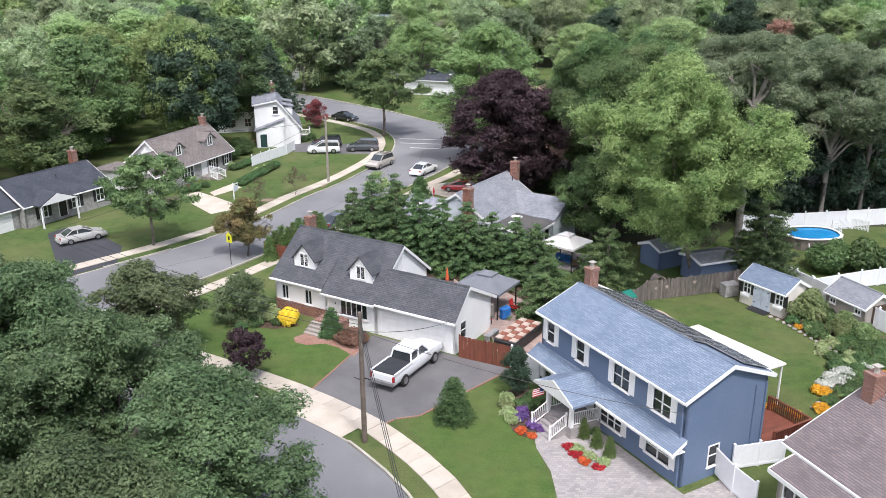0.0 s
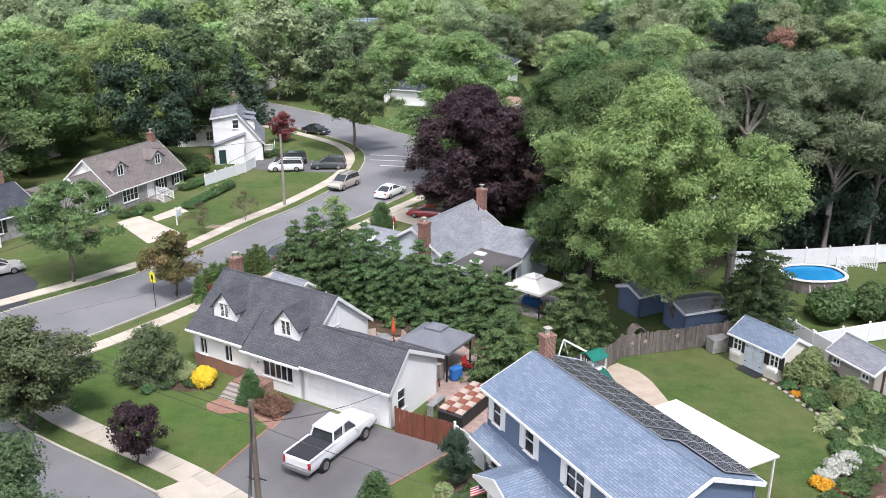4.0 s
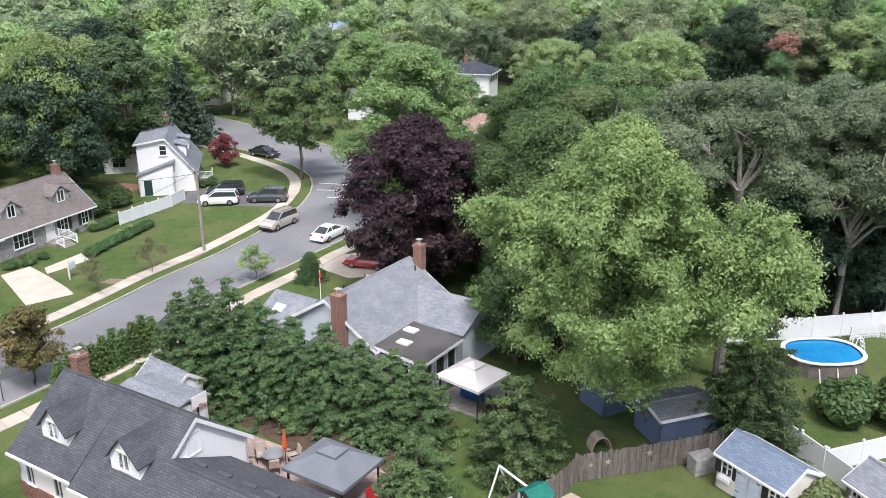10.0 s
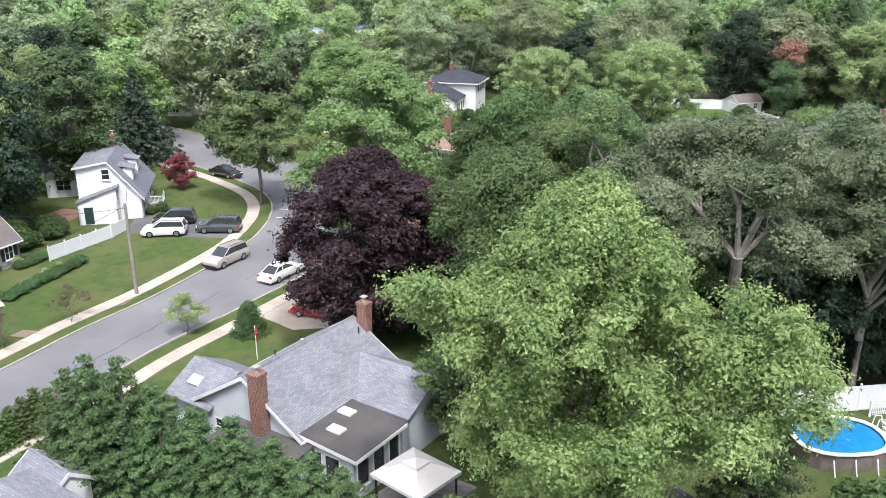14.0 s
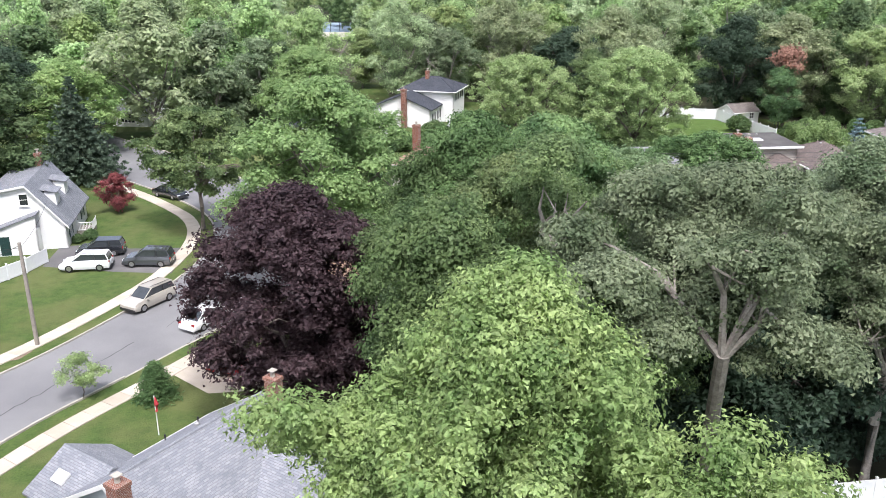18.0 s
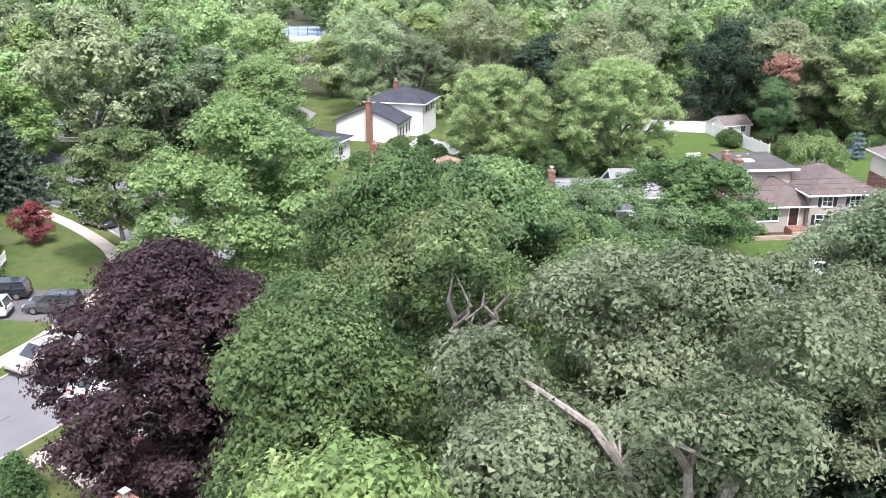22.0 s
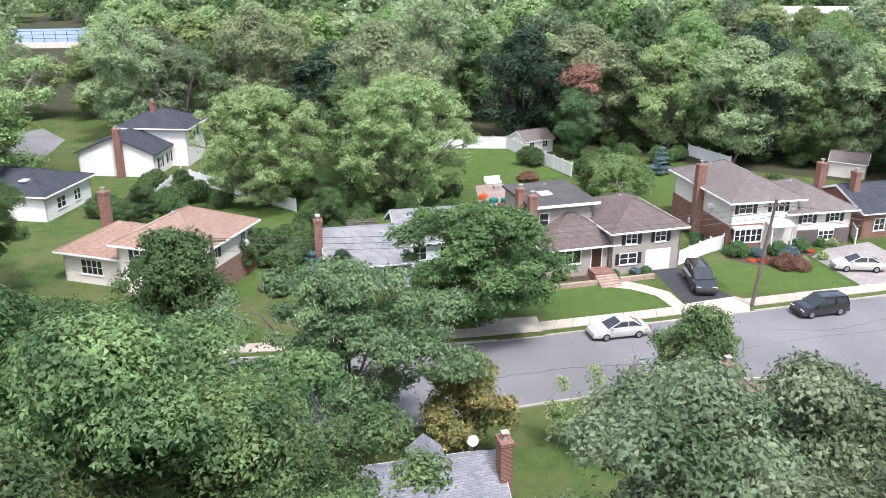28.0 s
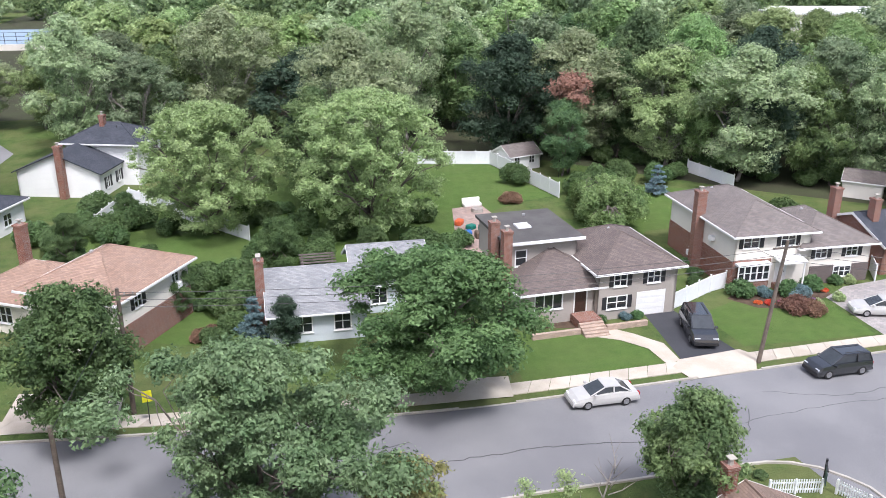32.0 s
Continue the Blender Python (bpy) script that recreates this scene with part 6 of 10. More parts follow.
L_CYPRESS = leaf_mat("bright_cypress_needles", (0.090, 0.162, 0.070), (0.190, 0.292, 0.122))
L_ARBOR = leaf_mat("arborvitae_sprays", (0.110, 0.175, 0.055), (0.195, 0.280, 0.095))
L_GARDENCYPRESS = leaf_mat("garden_cypress_sprays", (0.105, 0.178, 0.072), (0.205, 0.300, 0.125))
L_STREET = leaf_mat("dull_street_tree_leaf", (0.105, 0.140, 0.066), (0.190, 0.226, 0.115))
L_SPRUCE = leaf_mat("spruce_needles", (0.072, 0.112, 0.075), (0.121, 0.168, 0.112))
L_BLUESPRUCE = leaf_mat("blue_spruce_needles", (0.143, 0.224, 0.241), (0.229, 0.323, 0.345))
L_ORANGE = leaf_mat("turning_maple_leaf", (0.175, 0.215, 0.080), (0.340, 0.265, 0.110), island=0.4)
L_RED = leaf_mat("reddish_leaf", (0.290, 0.160, 0.125), (0.400, 0.230, 0.180))
L_CRIMSON = leaf_mat("crimson_maple_leaf", (0.186, 0.049, 0.067), (0.286, 0.091, 0.106))
L_GOLD = leaf_mat("golden_leaf", (0.714, 0.504, 0.045), (0.885, 0.630, 0.090))
L_PALE = leaf_mat("variegated_leaf", (0.300, 0.380, 0.170), (0.430, 0.490, 0.260))
L_BLADE = leaf_mat("grass_blade", (0.150, 0.215, 0.080), (0.260, 0.310, 0.140))
L_SHRUB = leaf_mat("shrub_leaf", (0.086, 0.161, 0.061), (0.135, 0.224, 0.090), scale=1.2)
L_BRONZE = leaf_mat("bronze_shrub_leaf", (0.186, 0.105, 0.075), (0.272, 0.154, 0.112), scale=1.2)

tree_kind("bright", 11, 20.4, 7.3, 4.6, 215, 1.4, 170000, 0.09, L_BRIGHT, girth=0.3, limbs=6, widest=0.42, peak=1.15, lobe=0.4, tuft=0.3, lean=-3.0, extra=((3.4, -5.6, 12.4, 2.7, 34), (-8.0, -1.5, 14.2, 2.3, 28)), fill=0.4)
tree_kind("plum", 44, 4.1, 1.9, 1.1, 60, 0.45, 9000, 0.075, L_PURPLE, girth=0.08, tuft=0.16, lobe=0.25)
tree_kind("purple", 12, 15.2, 6.7, 1.2, 260, 1.3, 84000, 0.112, L_PURPLE, girth=0.4, lobe=0.1, widest=0.42, tuft=0.3, fill=0.5, lift=0.3)
tree_kind("oak_grey", 13, 21.0, 7.7, 14.4, 50, 1.5, 130000, 0.085, L_OAK, BARK_PALE, girth=0.36, limbs=8, flat=0.55, lift=0.8, shell=0.28, lobe=0.35, widest=0.3, tuft=0.26, fill=0.14, top=(-1.6, -5.0, 15.2), extra=((-0.6, -4.6, 18.2, 2.0, 8), (-6.0, -4.5, 17.6, 2.0, 6)))
tree_kind("oak_grey_slim", 15, 18.0, 5.0, 7.5, 40, 1.3, 54000, 0.088, L_OAK, BARK_PALE, girth=0.3, limbs=12, lobe=0.5, flat=0.52, lift=0.8, shell=0.28, fill=0.14, tuft=0.28)
tree_kind("oak_fork", 21, 21.4, 7.8, 9.0, 60, 1.55, 96000, 0.09, L_OAKG, BARK_PALE, girth=0.38, limbs=16, flat=0.5, lobe=0.4, lift=0.8, shell=0.28, hollow=(0.4, 17.0, 3.0), fork=15.2, fill=0.14)
tree_kind("oak_green", 16, 17.5, 6.8, 6.5, 50, 1.55, 72000, 0.098, L_OAKG, BARK_PALE, girth=0.36, limbs=16, flat=0.5, lobe=0.4, lift=0.8, shell=0.28, fill=0.14)
tree_kind("oak_mid", 17, 15.5, 5.6, 4.0, 50, 1.4, 74000, 0.092, L_MAPLE, girth=0.3, limbs=10, lobe=0.35, flat=0.58, lift=0.6, shell=0.4, fill=0.22)
tree_kind("oak_near", 20, 15.5, 6.2, 3.0, 96, 1.35, 90000, 0.1, L_NEAR, girth=0.3, limbs=14, lobe=0.35, flat=0.58, fill=0.22, shell=0.4)
tree_kind("maple_green", 18, 19.8, 8.4, 3.0, 130, 1.8, 80000, 0.145, L_WOOD, girth=0.42, limbs=10, tuft=0.38, widest=0.45, lobe=0.25, fill=0.2, flat=0.62, shell=0.4)
tree_kind("maple_small", 19, 9, 4.2, 1.8, 85, 0.9, 28000, 0.115, L_MAPLE, girth=0.2, limbs=8, fill=0.24)
tree_kind("street_pale", 45, 12.4, 7.0, 2.4, 120, 1.15, 60000, 0.115, L_PALEMAPLE, girth=0.24, limbs=12, fill=0.22, lobe=0.3, flat=0.6)
tree_kind("maple_street", 24, 10.8, 5.7, 2.2, 84, 1.3, 46000, 0.12, L_FULLMAPLE, girth=0.27, limbs=9, fill=0.24, flat=0.6, shell=0.4)
tree_kind("locust", 25, 13.6, 6.8, 4.6, 95, 1.15, 24000, 0.17, L_OAKG, girth=0.27, flat=0.4, limbs=10, lobe=0.4, tuft=0.4, fill=0.15)
tree_kind("round_olive", 26, 17, 8.5, 1.2, 420, 0.85, 72000, 0.13, L_OLIVE, girth=0.36, limbs=14, lobe=0.06, tuft=0.4, fill=0.22, widest=0.48, peak=0.85)
tree_kind("dark_round", 27, 17.5, 7.6, 2.5, 140, 1.35, 34000, 0.2, L_DARK, girth=0.45, tuft=0.5)
tree_kind("dark_small", 28, 8.4, 3.1, 0.8, 70, 0.8, 18000, 0.12, L_DARK, girth=0.2)
tree_kind("turning", 29, 5.9, 2.7, 1.5, 60, 0.6, 15000, 0.095, L_ORANGE, girth=0.12, tuft=0.22)
tree_kind("young", 30, 3.5, 1.8, 1.1, 34, 0.4, 4200, 0.075, L_OLIVE, girth=0.05, flat=0.4, tuft=0.2, fill=0)
tree_kind("young_red", 36, 3.6, 1.6, 0.9, 30, 0.35, 1800, 0.06, L_TAN, girth=0.045, flat=0.4, tuft=0.2, fill=0)
tree_kind("crimson", 37, 4.6, 2.1, 0.8, 50, 0.55, 9000, 0.1, L_CRIMSON, girth=0.12, tuft=0.25)
tree_kind("street_grey", 38, 6.5, 3.2, 1.5, 75, 0.7, 30000, 0.085, L_STREET, girth=0.15, tuft=0.22, lobe=0.4, fill=0.24)
tree_kind("weeping", 39, 4.9, 4.7, 1.2, 110, 0.75, 34000, 0.1, L_WOOD, girth=0.25, flat=0.5, droop=1.1, widest=0.55, limbs=10)
tree_kind("thin", 40, 6.2, 1.2, 1.0, 26, 0.4, 1800, 0.095, L_OLIVE, BARK_PALE, girth=0.06, fill=0, limbs=9)
tree_kind("column", 41, 6.4, 2.7, 0.6, 75, 0.7, 30000, 0.085, L_OAKG, girth=0.14, tuft=0.22)
tree_kind("bush", 42, 4.4, 2.3, 0.1, 70, 0.65, 20000, 0.085, L_STREET, girth=0.1, tuft=0.22, droop=0.5)
tree_kind("red_crown", 43, 13.2, 3.0, 9.4, 34, 0.8, 2600, 0.2, L_RED, girth=0.25, lobe=0.5, tuft=0.7)
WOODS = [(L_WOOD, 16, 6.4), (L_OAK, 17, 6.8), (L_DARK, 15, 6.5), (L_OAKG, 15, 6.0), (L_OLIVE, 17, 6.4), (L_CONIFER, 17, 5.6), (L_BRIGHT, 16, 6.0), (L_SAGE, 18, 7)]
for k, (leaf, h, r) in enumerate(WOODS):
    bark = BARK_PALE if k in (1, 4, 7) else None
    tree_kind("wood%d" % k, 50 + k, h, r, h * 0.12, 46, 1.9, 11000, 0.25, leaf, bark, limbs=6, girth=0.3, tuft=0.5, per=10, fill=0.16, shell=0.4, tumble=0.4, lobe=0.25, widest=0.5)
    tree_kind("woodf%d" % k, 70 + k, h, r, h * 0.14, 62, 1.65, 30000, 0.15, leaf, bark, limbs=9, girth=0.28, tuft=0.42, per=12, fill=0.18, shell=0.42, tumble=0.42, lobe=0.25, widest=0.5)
conifer_kind("cypress", 31, 8.5, 2.9, 60000, 0.085, L_CYPRESS, rough=0.34, power=0.66)
conifer_kind("evergreen_dark", 47, 9.0, 3.3, 52000, 0.09, L_CONIFER, rough=0.3, power=0.55)
conifer_kind("cypress_round", 46, 6.4, 2.9, 46000, 0.085, L_GARDENCYPRESS, rough=0.22, power=0.5)
conifer_kind("spruce", 32, 15.5, 5.6, 26000, 0.26, L_SPRUCE, rough=0.3, power=0.9, base=1.0)
conifer_kind("bluespruce", 33, 3.4, 1.1, 5000, 0.1, L_BLUESPRUCE)
conifer_kind("arborvitae", 34, 2.7, 0.62, 5000, 0.075, L_ARBOR, power=0.7, base=0.05, girth=0.06, rough=0.05)
conifer_kind("cone", 35, 2.9, 1.25, 16000, 0.06, L_SHRUB, power=0.62, base=0.05, rough=0.06, girth=0.08)

plant("tree", "bright", 22.4, 71.6, "tall light-green maple with a full billowing crown")
plant("tree", "evergreen_dark", 28.2, 71.0, "dark dense evergreen behind the wooden fence", s=0.95)
plant("tree", "maple_small", 14.47, 81.24, "deep green low maple beside the ranch house")
plant("tree", "maple_small", 17.43, 84.79, "deep green maple in the shade", rz=80, s=1.15)
plant("tree", "purple", 6.9, 97.0, "broad dark purple copper-leaved maple", s=1.14, sz=1.0)
plant("tree", "oak_grey", 28.6, 79.3, "tall grey-green oak with a pale leaning trunk")
plant("tree", "woodf5", 69.08, 187.06, "deep green tree at the edge of the wood", s=0.66, sz=0.6, rz=40)
plant("tree", "red_crown", 70.38, 188.47, "tree with a sparse reddish-pink crown at the wood edge")
for k, (x, y, s, kind, rz) in enumerate([(21.7, 84.2, 1.0, "oak_fork", 0), (16.8, 82.0, 1.2, "oak_mid", 40), (20.6, 92.0, 1.06, "oak_green", 200), (27.6, 88.6, 1.05, "oak_green", 130), (23.2, 97.6, 1.12, "oak_green", 310),
        (18.2, 102.0, 1.22, "oak_mid", 40), (14.9, 101.6, 1.05, "oak_mid", 160), (22.4, 101.6, 1.02, "oak_green", 250), (26.8, 97.6, 0.96, "oak_green", 70), (37.2, 89.6, 0.95, "oak_grey_slim", 0), (39.6, 86.6, 1.08, "oak_grey_slim", 110),
        (39.4, 91.6, 1.1, "oak_grey_slim", 70), (43.4, 92.6, 1.05, "oak_grey_slim", 200), (45.42, 97.38, 0.84, "oak_grey_slim", 10), (50.25, 98.27, 0.74, "oak_grey_slim", 150), (55.45, 98.01, 0.7, "oak_grey_slim", 250),
        (21.6, 105.6, 0.9, "oak_mid", 100), (17.4, 112.4, 0.9, "oak_mid", 190), (18.4, 107.4, 0.9, "oak_mid", 10),
        (51.92, 94.13, 0.82, "oak_grey_slim", 30), (44.31, 87.95, 1.0, "oak_grey_slim", 220), (60.98, 92.02, 0.88, "oak_grey_slim", 60), (46.84, 90.85, 0.75, "oak_green", 330), (57.44, 87.60, 0.95, "oak_mid", 20), (66, 86.01, 0.85, "oak_grey_slim", 50)]):
    pale = "grey" in kind
    plant("tree", kind, x, y, "tall grey-green oak with pale bare limbs" if pale else "spreading mid-green oak with a full crown", s=s, rz=rz, group="oaks between the streets")
plant("tree", "maple_green", 5.7, 117.6, "large round bright green maple at the street corner", s=1.12, sz=0.94)
plant("tree", "locust", -10.44, 133.01, "airy green street tree with a slim trunk")
plant("tree", "dark_round", -36.6, 121.8, "massive dark green tree behind the stone cape")
plant("tree", "spruce", -32.3, 153.6, "tall dark spruce with drooping tiers", s=0.9, sz=0.86)
plant("tree", "locust", -29.46, 80.34, "airy green street tree on a grass verge", s=0.7)
plant("tree", "turning", -19.22, 77.36, "small maple turning orange beside the kerb")
plant("tree", "young_red", -18.42, 98.95, "spindly young tree with sparse brownish leaves", group="young street trees")
plant("tree", "young_red", -21.68, 94.34, "spindly young tree with sparse brownish leaves", rz=90, group="young street trees")
plant("tree", "young", -8.21, 97.01, "young light-green tree on the verge")
plant("tree", "crimson", -22.13, 139.60, "small crimson-leaved ornamental tree by the white house")
plant("tree", "street_grey", -21.4, 55.5, "grey-green street tree with a round crown on the verge", s=1.3, sz=1.15)
for x, y, q, qz, rz in ((-10.6, 32.6, 0.9, 0.72, 0), (-16.6, 36.6, 0.86, 0.78, 120), (-22.6, 42.4, 0.92, 0.8, 200), (-29.0, 46.0, 0.85, 0.78, 290), (-13.6, 26.4, 0.85, 0.72, 60), (-20.0, 32.0, 0.9, 0.76, 160), (-26.5, 37.0, 0.9, 0.76, 20)):
    plant("tree", "oak_near", x, y, "dense grey-green oak across the near street", s=q, sz=qz, rz=rz, group="oaks across the near street")
plant("tree", "plum", -13.45, 51.9, "small dark purple-leaved plum tree on the verge")
for k, (x, y, ht) in enumerate(((-8.9, 78.2, 6.4), (-6.9, 76.9, 7.9), (-4.6, 75.9, 8.3), (-2.4, 75.0, 7.3), (-0.2, 74.2, 6.5), (2.0, 73.3, 6.5), (4.2, 72.4, 5.8), (6.3, 71.4, 5.6), (8.0, 70.5, 5.3))):
    plant("tree", "cypress", x, y, "dense drooping green cypress in a tall hedge", group="cypress hedge", rz=k * 47, s=0.72 + 0.03 * ht, sz=ht / 8.4)
plant("tree", "cypress_round", 8.26, 62.5, "rounded bright green cypress by the patio", s=0.86, sz=0.86, rz=30)
plant("tree", "cypress_round", 13.9, 67.6, "broad green cypress beside the playset", s=1.0, sz=0.95, rz=200)
plant("shrub", "bush", -15.90, 62.11, "large weeping green shrub by the house wall", "shrub")
plant("tree", "maple_street", 43.6, 134.9, "full round green street maple", s=1.28, sz=0.98, rz=30)
plant("tree", "street_pale", 31.9, 119.2, "spreading pale green street maple", s=1.0, rz=100)
plant("tree", "maple_small", 20.41, 132.94, "dense dark green street maple", s=1.16, rz=10)
plant("tree", "turning", 38.9, 117.0, "small maple turning orange beside the street", s=1.25, sz=1.15, rz=50)
plant("tree", "column", 53.90, 118.34, "upright olive-green tree beside the kerb", s=1.3)
plant("tree", "thin", 44.47, 117.09, "slim young tree with sparse leaves", s=0.8)
plant("tree", "thin", 45.98, 115.68, "thin half-bare tree with pale twigs")
plant("tree", "round_olive", 26.0, 171.5, "big round olive-green tree in a back garden", s=0.9, sz=0.82)
plant("tree", "round_olive", 42.3, 168.6, "big round olive-green tree with spreading limbs", s=1.0, sz=0.9, rz=140)
plant("tree", "woodf3", 37, 181.00, "yellow-green tree behind the garden", s=0.9)
plant("tree", "woodf7", 41.6, 187.2, "tall pale grey-green tree behind the gardens", s=1.15, sz=1.08)
plant("tree", "weeping", 68.25, 167.70, "low weeping green tree on the lawn", s=1.12)
plant("tree", "oak_mid", 3.30, 146.93, "leafy green tree across the cross street", s=0.85)
plant("tree", "oak_mid", 14.16, 160.26, "leafy green garden tree", s=0.42, rz=170)

rw = random.Random(7)
CLEAR = [(-30, 100, 30, 178), (-30, 160, -12, 180), (-5, 168, 22, 205), (-24, 192, 2, 232), (-50, 178, -26, 206), (20, 120, 110, 176), (22, 176, 64, 205), (64, 172, 76, 194), (76, 172, 106, 180), (-34, 60, 108, 132), (-45, 140, -24, 164)]


def clear(x, y, grow=0.0):
    return any(a - grow < x < c + grow and b - grow < y < d + grow for a, b, c, d in CLEAR)


def open_field(x, y):
    """Open ground before the tennis court and before the long pale building."""
    return (228 < y < 400 and abs(x + 10 + 0.25 * (y - 240)) < 12) or (228 < y < 335 and abs(x - 141 - 0.65 * (y - 246)) < 17)


spots = []
for k in range(9000):
    y = rw.uniform(88, 262)
    x = rw.uniform(-0.66 * y - 25, 0.62 * y + 45)
    if y < 175 and -30 < x < 60:
        continue
    if clear(x, y) or open_field(x, y) or any((x - a) ** 2 + (y - b) ** 2 < 82 for a, b in spots):
        continue
    if x < -30 and y < 118 and x > -52:
        continue
    if 60 < x and y < 92:
        continue
    if y > 180 or not (-2 < x < 60):
        spots.append((x, y))
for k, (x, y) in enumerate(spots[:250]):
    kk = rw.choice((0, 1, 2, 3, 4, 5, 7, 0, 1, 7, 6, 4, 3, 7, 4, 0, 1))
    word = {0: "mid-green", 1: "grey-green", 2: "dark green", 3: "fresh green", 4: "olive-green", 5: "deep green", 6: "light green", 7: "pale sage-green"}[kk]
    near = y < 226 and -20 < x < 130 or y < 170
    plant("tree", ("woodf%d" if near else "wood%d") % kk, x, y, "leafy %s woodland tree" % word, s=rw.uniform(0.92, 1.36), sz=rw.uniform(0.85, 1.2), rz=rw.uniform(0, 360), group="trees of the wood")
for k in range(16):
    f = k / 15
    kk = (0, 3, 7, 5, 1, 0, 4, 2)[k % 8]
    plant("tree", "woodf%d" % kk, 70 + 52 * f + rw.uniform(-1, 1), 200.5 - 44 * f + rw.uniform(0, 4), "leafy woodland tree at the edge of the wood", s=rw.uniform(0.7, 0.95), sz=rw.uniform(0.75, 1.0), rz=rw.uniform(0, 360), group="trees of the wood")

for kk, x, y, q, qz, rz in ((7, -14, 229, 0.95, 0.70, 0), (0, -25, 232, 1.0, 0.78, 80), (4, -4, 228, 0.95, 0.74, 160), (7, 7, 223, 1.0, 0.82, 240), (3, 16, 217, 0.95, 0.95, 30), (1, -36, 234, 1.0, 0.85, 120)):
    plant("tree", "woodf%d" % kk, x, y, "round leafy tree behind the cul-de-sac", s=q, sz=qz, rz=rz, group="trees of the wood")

# the far woods, one mass of crowns
rng = np.random.default_rng(77)
clouds = {k: [] for k in range(3)}
far_spots = []
while len(far_spots) < 330:
    y = rng.uniform(262, 470)
    x = rng.uniform(-0.62 * y - 10, 0.62 * y + 40)
    if not open_field(x, y) and all((x - a) ** 2 + (y - b) ** 2 > 75 for a, b in far_spots[-120:]):
        far_spots.append((x, y))
for k, (x, y) in enumerate(far_spots):
    h = rng.uniform(13, 19)
    c, r = crown_clumps(rng, h, rng.uniform(5.5, 8), 1.5, 24, 2.3)
    v = leaf_cloud(c, r, 2400, 0.5, rng, tuft=0.6, per=6, tumble=0.3)
    clouds[int(rng.integers(3))].append(v + (x, y, 0))
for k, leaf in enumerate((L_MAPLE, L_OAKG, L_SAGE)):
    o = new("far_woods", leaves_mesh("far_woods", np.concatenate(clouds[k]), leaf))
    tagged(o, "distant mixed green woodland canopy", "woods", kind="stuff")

# tennis court and a long pale building far behind the woods
COURT = mat("court_surface", (0.22, 0.30, 0.38), (0.26, 0.34, 0.42), 0.9, 0.2, 8, 0.05)
flat_shape("tennis_court", [(-62, 332), (-14, 332), (-18, 385), (-70, 385)], 0.02, COURT, "pale blue tennis court surface", "court")
cw = thing("court_fence", -62, 331, 0, 0, "tall dark mesh fence on a pale wall beside the court", "fence")
part("base_wall", box_mesh(48, 0.3, 1.6, CREAM), None, cw, at=Matrix.Translation((24, 0, 0)))
for k in range(17):
    part("post", Build().tube([(3 * k, 0.1, 1.6), (3 * k, 0.1, 4.6)], [0.07, 0.07], 6), DARK, cw)
for z in (2.6, 3.6, 4.6):
    part("rail", Build().tube([(0, 0.1, z), (48, 0.1, z)], [0.05, 0.05], 6), DARK, cw)
lb = thing("building", 172, 312, 0, -8, "long low pale building with a flat white roof", "building")
block(lb, 0, 62, 0, 24, 0, 8.2, CREAM, front=[("w", 5 + 8.5 * k, 4.6, 4.0, 1.6, {"cols": 4}) for k in range(7)])
part("flat_roof", Build().slab([(-0.6, -0.6, 8.6), (62.6, -0.6, 8.6), (62.6, 24.6, 8.6), (-0.6, 24.6, 8.6)], 0.4), TRIM, lb)

# a dead tree with pale bare twigs
bb = Build()
rb = np.random.default_rng(5)
bb.tube([(0, 0, -0.1), (0.1, 0, 2.0), (0.3, 0.1, 4.2), (0.9, 0.2, 6.6)], [0.09, 0.07, 0.05, 0.015], 6)
for k in range(15):
    z = 1.8 + 0.3 * k
    a = rb.random() * 6.283
    r = 1.7 - 0.08 * k + 0.4 * rb.random()
    o = (0.1 + 0.05 * k, 0.05, z)
    m = (o[0] + r * 0.5 * math.cos(a), o[1] + r * 0.5 * math.sin(a), z + 0.5)
    e = (o[0] + r * math.cos(a + 0.3), o[1] + r * math.sin(a + 0.3), z + 1.0 + 0.6 * rb.random())
    bb.tube([o, m, e], [0.035, 0.024, 0.008], 5)
    bb.tube([m, (m[0] + 0.5 * math.cos(a - 1), m[1] + 0.5 * math.sin(a - 1), m[2] + 0.7)], [0.018, 0.006], 4)
bt = thing("dead_tree", 47.81, 115.85, 0, 0, "dead leafless tree with pale bare twigs", "tree")
part("trunk", bb, BARK_PALE, bt, smooth=True)

for k, (x, y, q) in enumerate(((32.6, 88.0, 1.35), (36.6, 88.6, 1.45), (41.2, 89.6, 1.45), (45.2, 90.2, 1.4), (34.4, 91.2, 1.5), (48.43, 90.4, 1.4), (53.31, 91.16, 1.2), (57.54, 88.49, 1.25), (32.12, 92.83, 1.0), (62.49, 90.01, 1.2), (27.57, 86.62, 0.8))):
    plant("tree", "dark_small", x, y, "low dark green tree in the shade of the oaks", s=q, rz=50 * k, group="low trees under the oaks")

# ---- vehicles ----
TYRE = mat("tyre_rubber", (0.02, 0.02, 0.02), None, 0.85, 5, 20, 0.1)
RIM = mat("alloy_rim", (0.45, 0.45, 0.46), None, 0.3, 5, 20, 0, metal=0.8)
CARGLASS = mat("tinted_car_glass", (0.045, 0.052, 0.058), None, 0.05, 1, 5, 0, spec=0.8)
LAMPRED = mat("tail_lamp_red", (0.35, 0.02, 0.02), None, 0.2, 1, 5, 0)
LAMPCLEAR = mat("headlamp_clear", (0.7, 0.72, 0.75), None, 0.1, 1, 5, 0)


